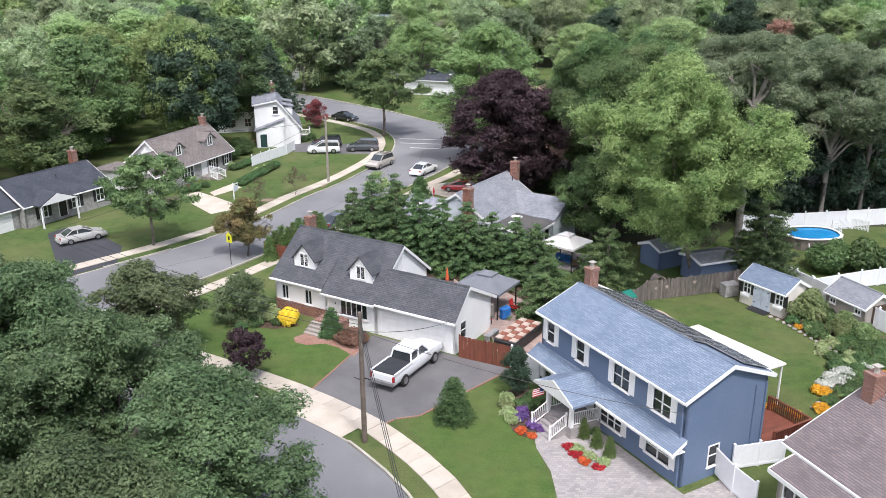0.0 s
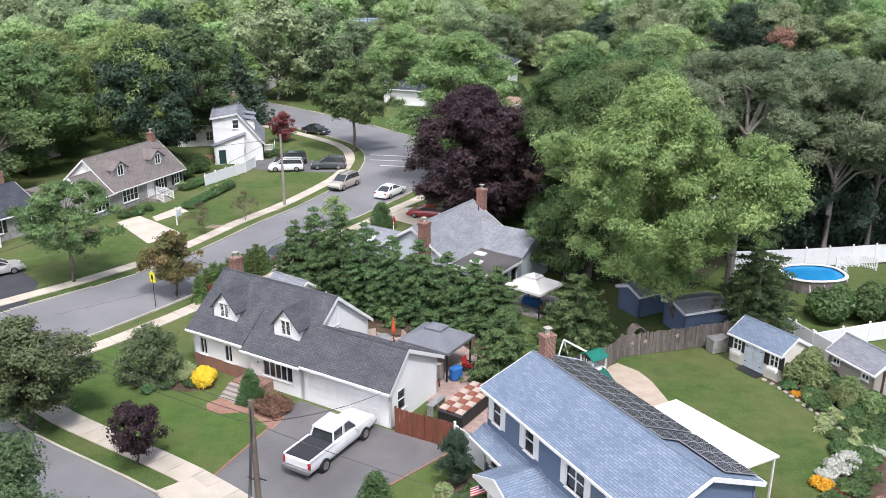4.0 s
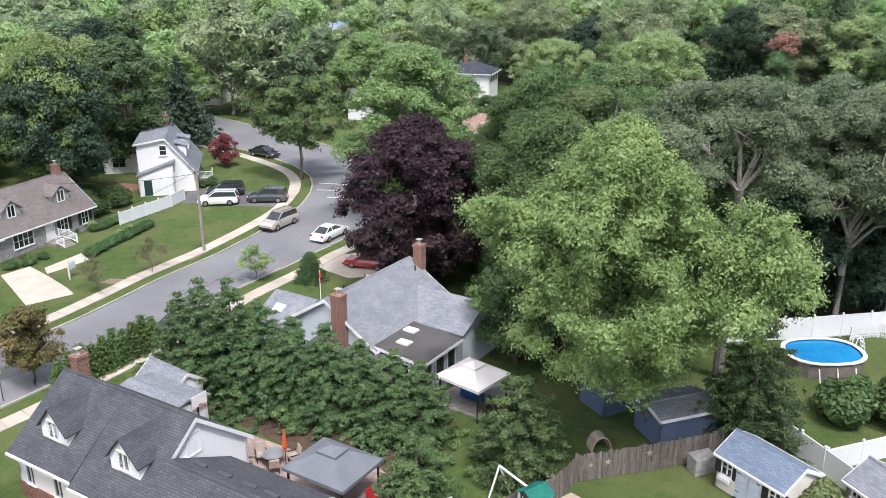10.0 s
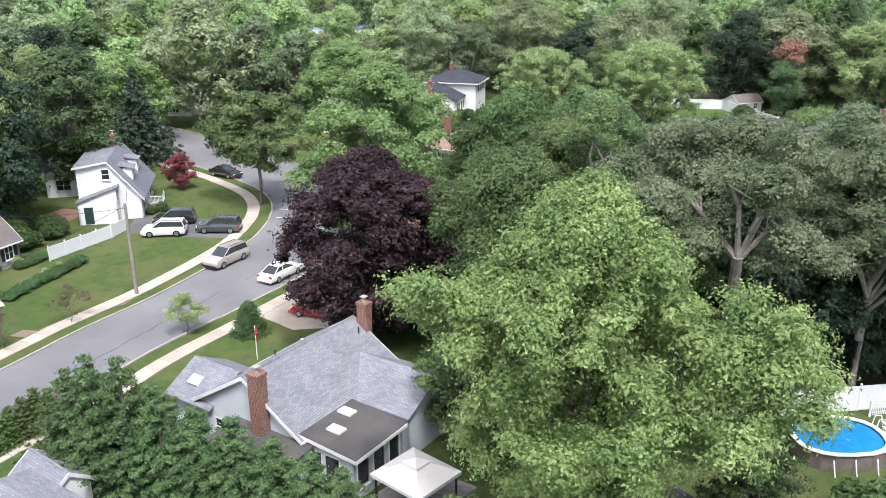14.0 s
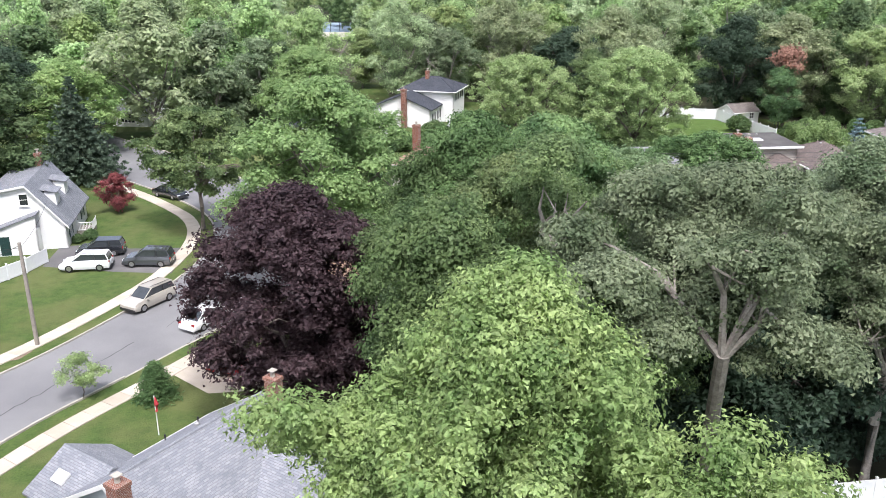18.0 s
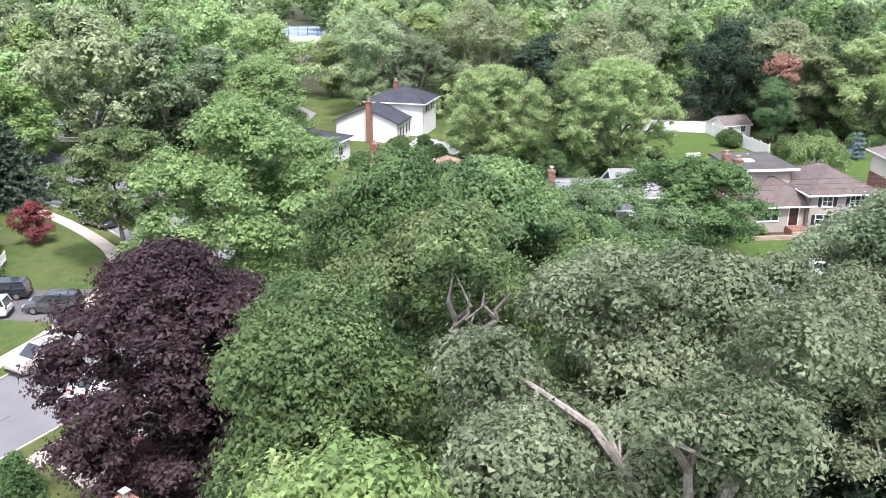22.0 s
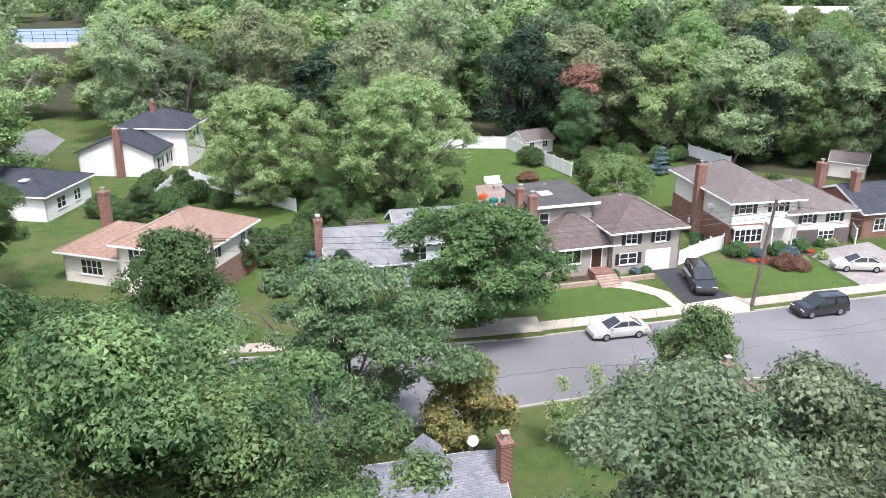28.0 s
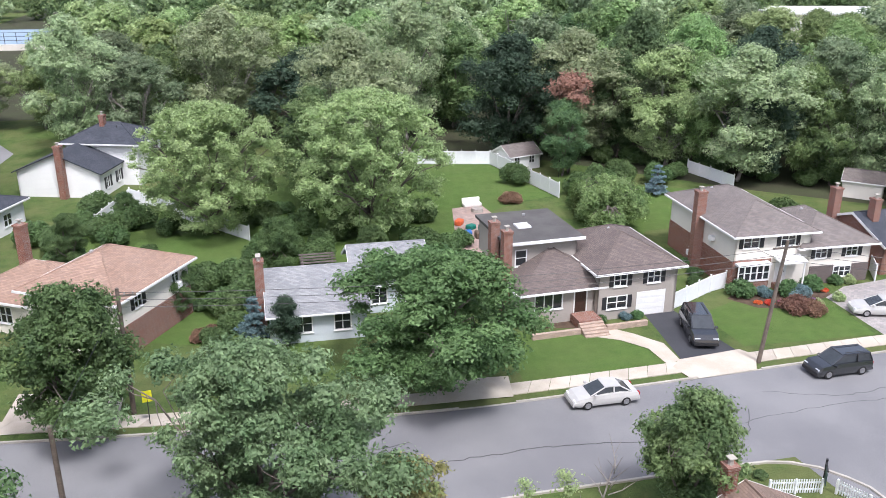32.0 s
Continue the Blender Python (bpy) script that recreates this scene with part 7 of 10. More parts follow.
def paint(name, c):
    m = mat(name, c, tuple(v * 0.92 for v in c), 0.16, 0.6, 3, 0, spec=0.7)
    m.node_tree.nodes["Principled BSDF"].inputs["Coat Weight"].default_value = 1.0
    return m


P_WHITE, P_SILVER, P_BLACK, P_RED = paint("white_car_paint", (0.78, 0.79, 0.8)), paint("silver_car_paint", (0.5, 0.49, 0.47)), paint("black_car_paint", (0.018, 0.02, 0.024)), paint("red_car_paint", (0.35, 0.02, 0.025))
P_GREY, P_TAN = paint("dark_grey_car_paint", (0.06, 0.065, 0.075)), paint("beige_silver_car_paint", (0.46, 0.43, 0.38))


def loft(sections):
    """A skin through cross-sections of equally many points, closed at both ends."""
    b = Build()
    for s, t in zip(sections, sections[1:]):
        for k in range(len(s)):
            j = (k + 1) % len(s)
            b.face([s[k], s[j], t[j], t[k]])
    b.face(sections[0][::-1])
    b.face(sections[-1])
    return b


def body_section(x, w, z0, z1, tuck=0.06):
    h = w / 2
    return [(x, -h + tuck, z0), (x, h - tuck, z0), (x, h, z0 + (z1 - z0) * 0.3), (x, h, z0 + (z1 - z0) * 0.65), (x, h - tuck * 1.2, z1), (x, -h + tuck * 1.2, z1), (x, -h, z0 + (z1 - z0) * 0.65), (x, -h, z0 + (z1 - z0) * 0.3)]


CARS = {
    # length, width, wheel radius, wheelbase, lower body stations (x share, top), cabin (x share, height, width)
    "sedan": (4.75, 1.82, 0.33, 2.75, [(-0.5, 0.72), (-0.47, 0.9), (-0.3, 0.97), (0.18, 0.95), (0.42, 0.8), (0.5, 0.6)], [(-0.38, 0.96, 1.5), (-0.2, 1.42, 1.2), (0.02, 1.45, 1.22), (0.24, 0.96, 1.5)]),
    "suv": (4.75, 1.9, 0.38, 2.85, [(-0.5, 0.85), (-0.48, 1.05), (-0.2, 1.1), (0.2, 1.08), (0.42, 0.98), (0.5, 0.72)], [(-0.485, 1.08, 1.62), (-0.43, 1.68, 1.4), (0.05, 1.74, 1.42), (0.25, 1.08, 1.62)]),
}


def wheels(parent, wb, track, r, width=0.23):
    tyre = Build().tube([(0, -width / 2, 0), (0, -width / 2 + 0.04, 0), (0, width / 2 - 0.04, 0), (0, width / 2, 0)], [r * 0.9, r, r, r * 0.9], 16).mesh("tyre", TYRE, False)
    rim = Build().tube([(0, -width / 2 - 0.012, 0), (0, width / 2 + 0.012, 0)], [r * 0.62, r * 0.62], 10).mesh("rim", RIM)
    for x in (-wb / 2, wb / 2):
        for y in (-track / 2, track / 2):
            t = part("tyre", tyre, None, parent, at=Matrix.Translation((x, y, r)))
            part("rim", rim, None, t)


def car(x, y, rz, kind, colour, label, scale=1.0, roof_rack=False, light=False):
    """A parked car; its nose points along local x."""
    L, W, r, wb, low, cab = CARS[kind]
    e = thing("car", x, y, 0.02, rz, label, "car")
    e.matrix_basis = pose(x, y, 0.02, 0, 0, rz) @ Matrix.Scale(scale, 4)
    secs = [body_section(sx * L, W * (0.9 if abs(sx) > 0.49 else 1.0), 0.25 if abs(sx) < 0.45 else 0.32, top) for sx, top in low]
    part("body", loft(secs), colour, e, smooth=False)
    cs = [[(sx * L, -w / 2 - (0.0), 0.9), (sx * L, w / 2, 0.9), (sx * L, w / 2 * 0.98, z), (sx * L, -w / 2 * 0.98, z)] for sx, z, w in cab]
    part("glasshouse", loft(cs), CARGLASS, e, "tinted windows")
    (xa, za, wa), (xb, zb, wb_) = cab[1], cab[2]
    part("roof", Build().slab([(xa * L - 0.06, -wa / 2 - 0.02, za + 0.02), (xb * L + 0.06, -wb_ / 2 - 0.02, zb + 0.02), (xb * L + 0.06, wb_ / 2 + 0.02, zb + 0.02), (xa * L - 0.06, wa / 2 + 0.02, za + 0.02)], 0.07), colour, e)
    for s in (-1, 1):
        for k in (0, 2):
            p, q = cab[k], cab[k + 1]
            part("pillar", Build().tube([(p[0] * L, s * p[2] / 2 * 1.0, max(0.92, p[1] - 0.02)), (q[0] * L, s * q[2] / 2 * 1.0, q[1])], [0.05, 0.045], 5), colour, e)
        xm = (cab[1][0] + cab[2][0]) / 2 * L
        part("pillar", Build().tube([(xm - 0.1, s * cab[1][2] / 2 * 1.16, 0.95), (xm - 0.1, s * cab[1][2] / 2 * 1.0, cab[1][1])], [0.05, 0.05], 5), colour if kind == "sedan" else DARK, e)
        part("mirror", Build().box(-0.08, -0.1, 0, 0.08, 0.1, 0.14), colour, e, at=Matrix.Translation((cab[3][0] * L - 0.25, s * (W / 2 + 0.06), 0.98)))
        part("headlight", Build().box(-0.05, -0.2, 0, 0.05, 0.2, 0.13), LAMPCLEAR, e, at=Matrix.Translation((L * 0.475, s * W * 0.34, low[-1][1] - 0.04)))
        part("tail_light", Build().box(-0.05, -0.14, 0, 0.05, 0.14, 0.2), LAMPRED, e, at=Matrix.Translation((-L * 0.488, s * W * 0.38, low[0][1] - 0.05)))
        if roof_rack:
            part("roof_rail", Build().tube([(xa * L + 0.1, s * 0.55, za + 0.08), (xb * L - 0.1, s * 0.55, zb + 0.08)], [0.025, 0.025], 5), DARK, e)
    for sx in (-1, 1):
        part("bumper", Build().box(-0.06, -W * 0.45, 0.3, 0.06, W * 0.45, 0.5), colour if kind == "sedan" else DARK, e, at=Matrix.Translation((sx * L * 0.497, 0, 0)))
    part("number_plate", Build().box(-0.01, -0.16, 0, 0.01, 0.16, 0.1), LAMPCLEAR, e, at=Matrix.Translation((-L * 0.515, 0, 0.55)))
    wheels(e, wb, W - 0.2, r)
    return e


def pickup(x, y, rz):
    e = thing("pickup_truck", x, y, 0.02, rz, "white crew-cab pickup truck with a black bed cover", "pickup")
    W = 2.0
    secs = [body_section(a, W if abs(a) < 3.1 else W * 0.94, z0, z1) for a, z0, z1 in ((-3.25, 0.6, 1.2), (-3.15, 0.5, 1.25), (-0.9, 0.48, 1.25), (1.1, 0.48, 1.22), (2.6, 0.5, 1.2), (3.1, 0.5, 1.1), (3.25, 0.6, 0.95))]
    part("body", loft(secs), P_WHITE, e)
    part("bed_cover", Build().slab([(-3.12, -0.86, 1.33), (-1.0, -0.86, 1.33), (-1.0, 0.86, 1.33), (-3.12, 0.86, 1.33)], 0.07), BEDCOVER, e, "black folding bed cover")
    for s in (-1, 1):
        part("bed_rail", Build().box(-3.2, s * 0.93 - 0.06, 1.24, -0.95, s * 0.93 + 0.06, 1.36), P_WHITE, e)
    cab = [(-0.95, 1.22, 1.72), (-0.75, 1.9, 1.42), (0.75, 1.93, 1.42), (1.45, 1.22, 1.74)]
    part("glasshouse", loft([[(a, -w / 2, 1.15), (a, w / 2, 1.15), (a, w / 2 * 0.97, z), (a, -w / 2 * 0.97, z)] for a, z, w in cab]), CARGLASS, e, "tinted windows")
    part("roof", Build().slab([(-0.85, -0.75, 1.96), (0.85, -0.75, 1.98), (0.85, 0.75, 1.98), (-0.85, 0.75, 1.96)], 0.1), P_WHITE, e)
    for s in (-1, 1):
        for (a, z, w), (b_, z2, w2) in ((cab[0], cab[1]), (cab[2], cab[3])):
            part("pillar", Build().tube([(a, s * w / 2, max(1.2, z)), (b_, s * w2 / 2, max(1.2, z2))], [0.06, 0.06], 5), P_WHITE, e)
        part("pillar", Build().box(-0.06, -0.04, 0, 0.06, 0.04, 0.75), P_WHITE, e, at=Matrix.Translation((0.15, s * 0.77, 1.18)))
        part("door_line", Build().box(-0.9, s * 0.78 - 0.05, 1.14, 1.5, s * 0.78 + 0.05, 1.24), P_WHITE, e)
        part("mirror", Build().box(-0.08, -0.12, 0, 0.08, 0.12, 0.22), P_WHITE, e, at=Matrix.Translation((1.15, s * 1.1, 1.25)))
        part("headlight", Build().box(-0.05, -0.2, 0, 0.05, 0.2, 0.18), LAMPCLEAR, e, at=Matrix.Translation((3.17, s * 0.72, 0.88)))
        part("tail_light", Build().box(-0.04, -0.1, 0, 0.04, 0.1, 0.4), LAMPRED, e, at=Matrix.Translation((-3.24, s * 0.86, 0.8)))
    part("bumper", Build().box(-3.45, -0.95, 0.55, -3.25, 0.95, 0.75), RIM, e, "chrome rear bumper"), part("bumper", Build().box(3.22, -0.95, 0.5, 3.38, 0.95, 0.75), RIM, e, "chrome front bumper")
    part("tailgate", Build().box(-3.29, -0.8, 0.8, -3.25, 0.8, 1.2), P_WHITE, e)
    part("hood_bulge", Build().slab([(1.5, -0.5, 1.27), (3.0, -0.45, 1.2), (3.0, 0.45, 1.2), (1.5, 0.5, 1.27)], 0.08), P_WHITE, e)
    wheels(e, 3.95, W - 0.15, 0.43, 0.3)


BEDCOVER = mat("black_bed_cover_vinyl", (0.035, 0.037, 0.042), None, 0.6, 2, 10, 0.1)
pickup(-2.35, 53.65, 61)
car(-9.36, 113.18, 243, "suv", P_TAN, "silver-beige station wagon parked at the kerb", 1.0, True)
car(-3.26, 109.55, 62, "sedan", P_WHITE, "white sedan parked at the kerb")
car(-18.28, 121.55, 188, "suv", P_WHITE, "white utility vehicle on the driveway", 0.98, True)
car(-12.72, 122.79, 181, "suv", P_GREY, "dark grey utility vehicle across the driveway", 0.98, True)
car(-18.48, 125.56, 190, "suv", P_BLACK, "black utility vehicle beside the white house", 0.95)
car(-18.20, 145.92, 328, "sedan", P_BLACK, "black sedan parked on the cross street")
car(1.57, 100.87, 165, "sedan", P_RED, "red sedan on the driveway under the maple", 0.95)
car(-37.47, 82.12, 42, "sedan", P_SILVER, "silver sedan on the dark driveway")
car(-11.81, 87.14, 58, "sedan", P_GREY, "dark grey sedan beside the arborvitae", 0.95)
car(54.10, 131.55, 183, "sedan", P_SILVER, "silver sedan parked at the kerb")
car(72.45, 132.60, 184, "suv", P_BLACK, "black utility vehicle parked at the kerb", 0.97, True)
car(65.21, 139.99, 258, "suv", P_BLACK, "large black utility vehicle on the driveway", 1.08, True)
car(82.09, 141.15, 165, "sedan", P_SILVER, "silver sedan on the paved driveway")

# ---- paths, drives and lawns ----
flat_shape("driveway_white_house", [(-8.97, 50.33), (-4.19, 45.79), (-2.79, 47.07), (-1.29, 47.46), (0.01, 48.84), (2.40, 51.28), (4.97, 53.91), (1.16, 55.89), (-5.38, 59.59), (-6.37, 57.25)], 0.02, BLACKTOP, "grey blacktop driveway in front of the garage", "driveway")
flat_shape("driveway_apron", [(-9.96, 50.71), (-4.79, 46.19), (-5.99, 44.80), (-9.39, 47.57), (-11.57, 49.32)], 0.075, CONCRETE, "pale concrete apron across the pavement", "driveway")
for a, b in (((-8.97, 50.33), (-6.27, 57.25)), ((-4.19, 45.79), (-2.79, 47.07)), ((-2.79, 47.07), (-1.29, 47.46)), ((-1.29, 47.46), (2.40, 51.28)), ((2.40, 51.28), (4.97, 53.91))):
    d = Vector((b[0] - a[0], b[1] - a[1]))
    ed = tagged(new("brick_edging"), "single row of red edging bricks", "edging", kind="structure")
    ed.matrix_basis = Matrix.Translation((*a, 0)) @ Matrix.Rotation(math.atan2(d.y, d.x), 4, "Z")
    for k in range(int(d.length / 0.25)):
        part("brick", box_mesh(0.22, 0.12, 0.06, PAVER), None, ed, at=Matrix.Translation((0.125 + 0.25 * k, 0, 0)))
flat_shape("brick_walk", [(-11.47, 59.03), (-11.19, 58.18), (-10.24, 57.74), (-8.88, 57.97), (-7.83, 57.33), (-6.47, 55.90), (-6.07, 56.97), (-5.77, 59.20), (-7.13, 59.66), (-8.68, 59.04), (-10.49, 60.03)], 0.03, PAVER, "red brick front walk curving to the steps", "path")
flat_shape("driveway_blue_house", [(6.60, 37.22), (6.54, 39.71), (6.48, 41.40), (5.86, 43.78), (5.85, 45.36), (7.24, 46.74), (9.04, 47.33), (13.52, 39.24), (17.29, 41.45), (16.81, 33.24), (6.50, 33.21)], 0.02, GREYPAVE, "grey interlocking paver driveway", "driveway")
flat_shape("patio_white_house", [(-5.98, 68.22), (-0.87, 62.07), (3.73, 59.31), (4.15, 56.56), (7.36, 55.17), (8.11, 60.09), (8.25, 64.64), (5.21, 68.42), (0.55, 69.39), (-3.10, 71.46), (-5.44, 71.92)], 0.02, PINKPAVE, "pinkish paved back patio", "patio")
flat_shape("play_path", [(15.5, 64.6), (16.7, 65.5), (18.0, 64.2), (18.6, 62.7), (19.3, 59.1), (18.9, 56.4), (17.4, 57.6), (16.6, 59.4), (15.6, 61.6)], 0.02, SAND, "pale sandy strip beside the playset", "path")

for nm, pts in (("drive_cape", [(-32.4, 98.2), (-26.6, 91.2), (-23.6, 93.8), (-24.8, 95.2), (-28.0, 98.2), (-30.8, 100.6)]), ("walk_cape", [(-29.2, 100.2), (-28.2, 98.6), (-25.8, 102.4), (-27.4, 104.4)])):
    flat_shape(nm, pts, 0.02, CONCRETE, "pale concrete drive of the stone cape", "driveway")
flat_shape("drive_ranch", [(-42.04, 84.27), (-40.87, 86.46), (-36.44, 83.94), (-32.6, 80.25), (-31.37, 75.47), (-34.56, 71.96), (-37.58, 76.16)], 0.02, BLACKTOP_DARK, "dark blacktop driveway with a pale edge", "driveway")
flat_shape("drive_gambrel", [(-22.87, 122.07), (-23.66, 127.91), (-18.53, 128.59), (-16.30, 127.28), (-10.17, 127.64), (-9.86, 120.45), (-15.30, 120.77)], 0.02, BLACKTOP, "blacktop driveway beside the white house", "driveway")
flat_shape("drive_ranch_grey", [(-2.01, 104.06), (-4.47, 101.58), (0.05, 97.93), (5.06, 98.73), (6.02, 102.43), (1.96, 105.15)], 0.02, CONCRETE, "concrete driveway under the purple maple", "driveway")
flat_shape("drive_split", [(62.57, 144.28), (65.29, 144.77), (66.94, 136.91), (62.08, 136.03)], 0.02, BLACKTOP_DARK, "fresh black driveway of the split-level", "driveway")
flat_shape("apron_split", [(61.88, 136.23), (67.15, 137.02), (67.94, 135.92), (66.80, 133.78), (61.52, 133.23), (60.95, 135.22)], 0.08, CONCRETE, "pale concrete driveway apron", "driveway")
flat_shape("walk_split", [(56.38, 142.85), (58.41, 142.78), (60.22, 141.11), (61.92, 139.03), (61.98, 136.13), (60.76, 135.82), (60.39, 138.41), (58.79, 140.18), (56.96, 141.06)], 0.03, CONCRETE, "curved pale concrete front walk", "path")
flat_shape("apron_ranch", [(43.05, 133.22), (48.34, 133.12), (48.68, 135.99), (43.51, 136.20)], 0.08, CONCRETE, "concrete driveway apron", "driveway")
flat_shape("drive_tan", [(14.76, 134.16), (22.24, 134.02), (22.00, 137.95), (14.89, 139.44)], 0.06, CONCRETE, "concrete driveway apron", "driveway")
flat_shape("drive_colonial", [(79.69, 144.99), (79.87, 136.76), (84.29, 137.24), (88.18, 141.33), (88.17, 147.97), (82.69, 146.92)], 0.02, GREYPAVE, "pale paved driveway", "driveway")
flat_shape("lawn_cape", [(-25.5, 63.5), (-18.2, 56.6), (-10.8, 51.4), (-9.2, 50.8), (-5.8, 58.4), (-14, 63.8), (-19.5, 68.2)], 0.006, GRASS_FRESH, "green front lawn with dry patches", "lawn")
flat_shape("lawn_blue", [(-2.2, 46.3), (0, 48.7), (5, 53.7), (9, 47.4), (5.8, 45.3), (6.5, 37.6), (2.4, 38.6)], 0.006, GRASS_FRESH, "green front lawn with dry patches", "lawn")
flat_shape("lawn_split", [(49.56, 134.61), (60.75, 135.62), (60.19, 138.41), (58.58, 140.18), (56.76, 141.16), (54.74, 142.33), (49.92, 143.12)], 0.012, GRASS_LUSH, "lush dark green front lawn", "lawn")
flat_shape("lawn_colonial", [(67.86, 137.54), (79.27, 137.58), (79.29, 143.35), (74.70, 143.65), (71.11, 145.59), (67.30, 143.62)], 0.012, GRASS_LUSH, "lush dark green front lawn", "lawn")
flat_shape("lawn_back", [(46.88, 163.01), (50.68, 164.61), (54.30, 172.37), (61.10, 177.27), (65.27, 178.48), (60.93, 194.46), (49.98, 197.08), (45.40, 180.01)], 0.012, GRASS_LUSH, "lush fenced back lawn", "lawn")
flat_shape("lawn_tan", [(17.47, 153.43), (25.53, 158.86), (28.80, 168.15), (20.5, 178.50), (12.99, 175.00)], 0.012, GRASS_LUSH, "lush green back lawn", "lawn")
flat_shape("lawn_weeping", [(66.86, 158.31), (71.15, 164.44), (83.52, 166.28), (83.58, 178.22), (75.27, 182.38), (67.04, 176.51)], 0.012, GRASS_LUSH, "lush green back lawn", "lawn")
flat_shape("patio_split", [(50.15, 162.23), (56.07, 158.61), (57.43, 166.36), (55.84, 176.59), (52.24, 175.68)], 0.025, PINKPAVE, "paved back patio", "patio")
flat_shape("patio_gambrel", [(-35.30, 125.71), (-30.65, 126.25), (-30.01, 130.20), (-33.65, 131.02)], 0.02, PAVER, "small red brick patio", "patio")
flat_shape("cul_de_sac", [(-16, 212.00), (-10, 221.00), (-4.5, 211.50), (-4.8, 203.00), (-6, 196.00), (-12, 196.00), (-22, 204.00)], 0.02, ASPHALT, "grey asphalt cul-de-sac", "road")
flat_shape("deck_ranch", [(8.26, 75.39), (11.70, 73.15), (14.69, 76.89), (11.43, 78.96)], 0.15, GREYPAVE, "grey paved garden terrace", "patio", thick=0.14)
for nm, pts in (("soil_patch_a", [(-20.6, 97.6), (-18.6, 98.2), (-17.6, 99.8), (-19.6, 99.4)]), ("soil_patch_b", [(-17.2, 102.0), (-15.6, 102.8), (-15.2, 104.2), (-16.8, 103.8)]), ("soil_patch_c", [(-22.4, 96.4), (-21, 96.2), (-20.4, 97.4), (-21.8, 97.6)])):
    flat_shape(nm, pts, 0.008, SOIL, "bare sandy patch in the lawn", "ground")
for nm, pts in (("bed_blue_house", [(4.0, 50.6), (4.2, 47.6), (4.6, 45.6), (5.8, 44.6), (6.2, 45.6), (7.0, 47.0), (6.0, 51.4)]), ("bed_blue_front", [(7.2, 44.2), (7.3, 43.0), (8.3, 41.4), (9.6, 41.3), (11.4, 42.2), (8.9, 46.9), (8.2, 45.4)]),
                ("bed_back", [(26.6, 63.2), (27.4, 62.0), (28.4, 59.2), (29.4, 56.6), (28.6, 53.8), (26, 50), (24.2, 48.4), (27, 46.5), (32, 52), (34.2, 58), (32.6, 63), (29, 65)]), ("bed_white_house", [(-17.6, 64.6), (-17.2, 61.4), (-13.2, 60.6), (-11.4, 61.2), (-12.6, 63.4)]),
                ("bed_white_front", [(-9.6, 60.4), (-9.2, 58.9), (-7.2, 57.7), (-5.7, 58.4), (-5.6, 59.2)]), ("bed_hedge", [(-10, 79), (-10.5, 76), (-4, 72.6), (2, 68.4), (7, 64.6), (10, 66.4), (4, 72), (-3, 77)]),
                ("bed_split", [(52.4, 143.4), (56.5, 142.8), (56.5, 144.8), (52.4, 144.8)]), ("bed_colonial", [(71.0, 146.2), (72.6, 144.0), (75.8, 143.3), (80.6, 145.4), (80.6, 147.2), (72, 147.1)])):
    flat_shape(nm, pts, 0.018, MULCH, "dark mulched planting bed", "bed")

# road marks and repairs
MARK = mat("white_road_paint", (0.62, 0.62, 0.6), (0.45, 0.45, 0.44), 0.8, 2, 10, 0.05)
TAR = mat("tar_seal", (0.05, 0.05, 0.052), (0.09, 0.09, 0.09), 0.7, 2, 10, 0.1)
for nm, a, b, w in (("stop_line", (-5.87, 124.60), (-1.49, 123.92), 0.35), ("crossing_line", (-7.67, 127.90), (1.21, 126.63), 0.25), ("crossing_line", (-7.89, 131.05), (0.91, 129.60), 0.25)):
    d = Vector((b[0] - a[0], b[1] - a[1]))
    o = tagged(ob_mesh(nm, Build().box(0, -w / 2, 0, d.length, w / 2, 0.006), MARK), "worn white road marking", "road marking", kind="structure")
    o.matrix_basis = Matrix.Translation((*a, 0.019)) @ Matrix.Rotation(math.atan2(d.y, d.x), 4, "Z")
rc = random.Random(9)
def crack(pts, w=0.05):
    b = Build()
    q = smooth_line(pts, 0.6)
    q = [(x + rc.uniform(-0.12, 0.12), y + rc.uniform(-0.12, 0.12)) for x, y in q]
    l, r = offset(q, w * 0.5), offset(q, -w * 0.5)
    for k in range(len(q) - 1):
        b.face([(*r[k], 0.0), (*r[k + 1], 0.0), (*l[k + 1], 0.0), (*l[k], 0.0)])
    o = tagged(ob_mesh("road_crack", b, TAR), "dark tar-sealed crack in the asphalt", "crack", kind="structure")
    o.location.z = 0.02
for pts in ([(-27.95, 73.30), (-21.99, 78.20), (-18.57, 83.16)], [(-14.34, 91.31), (-10.93, 99.24), (-7.95, 105.76)], [(-6.45, 108.49), (-4.17, 116.10), (-3.79, 122.17)], [(59.35, 126.79), (67.49, 128.22), (75.58, 128.68), (81.66, 129.97)], [(39.51, 126.27), (49.30, 126.84), (55.31, 126.41)], [(65.53, 130.84), (71.56, 129.47), (79.64, 131.18)], [(-7.80, 42.20), (-11.80, 45.17), (-19.74, 48.95)], [(57.30, 124.37), (61.36, 125.77), (63.46, 128.81)], [(27.90, 124.05), (35.73, 127.89), (40.48, 128.85)]):
    crack(pts, rc.uniform(0.05, 0.1))


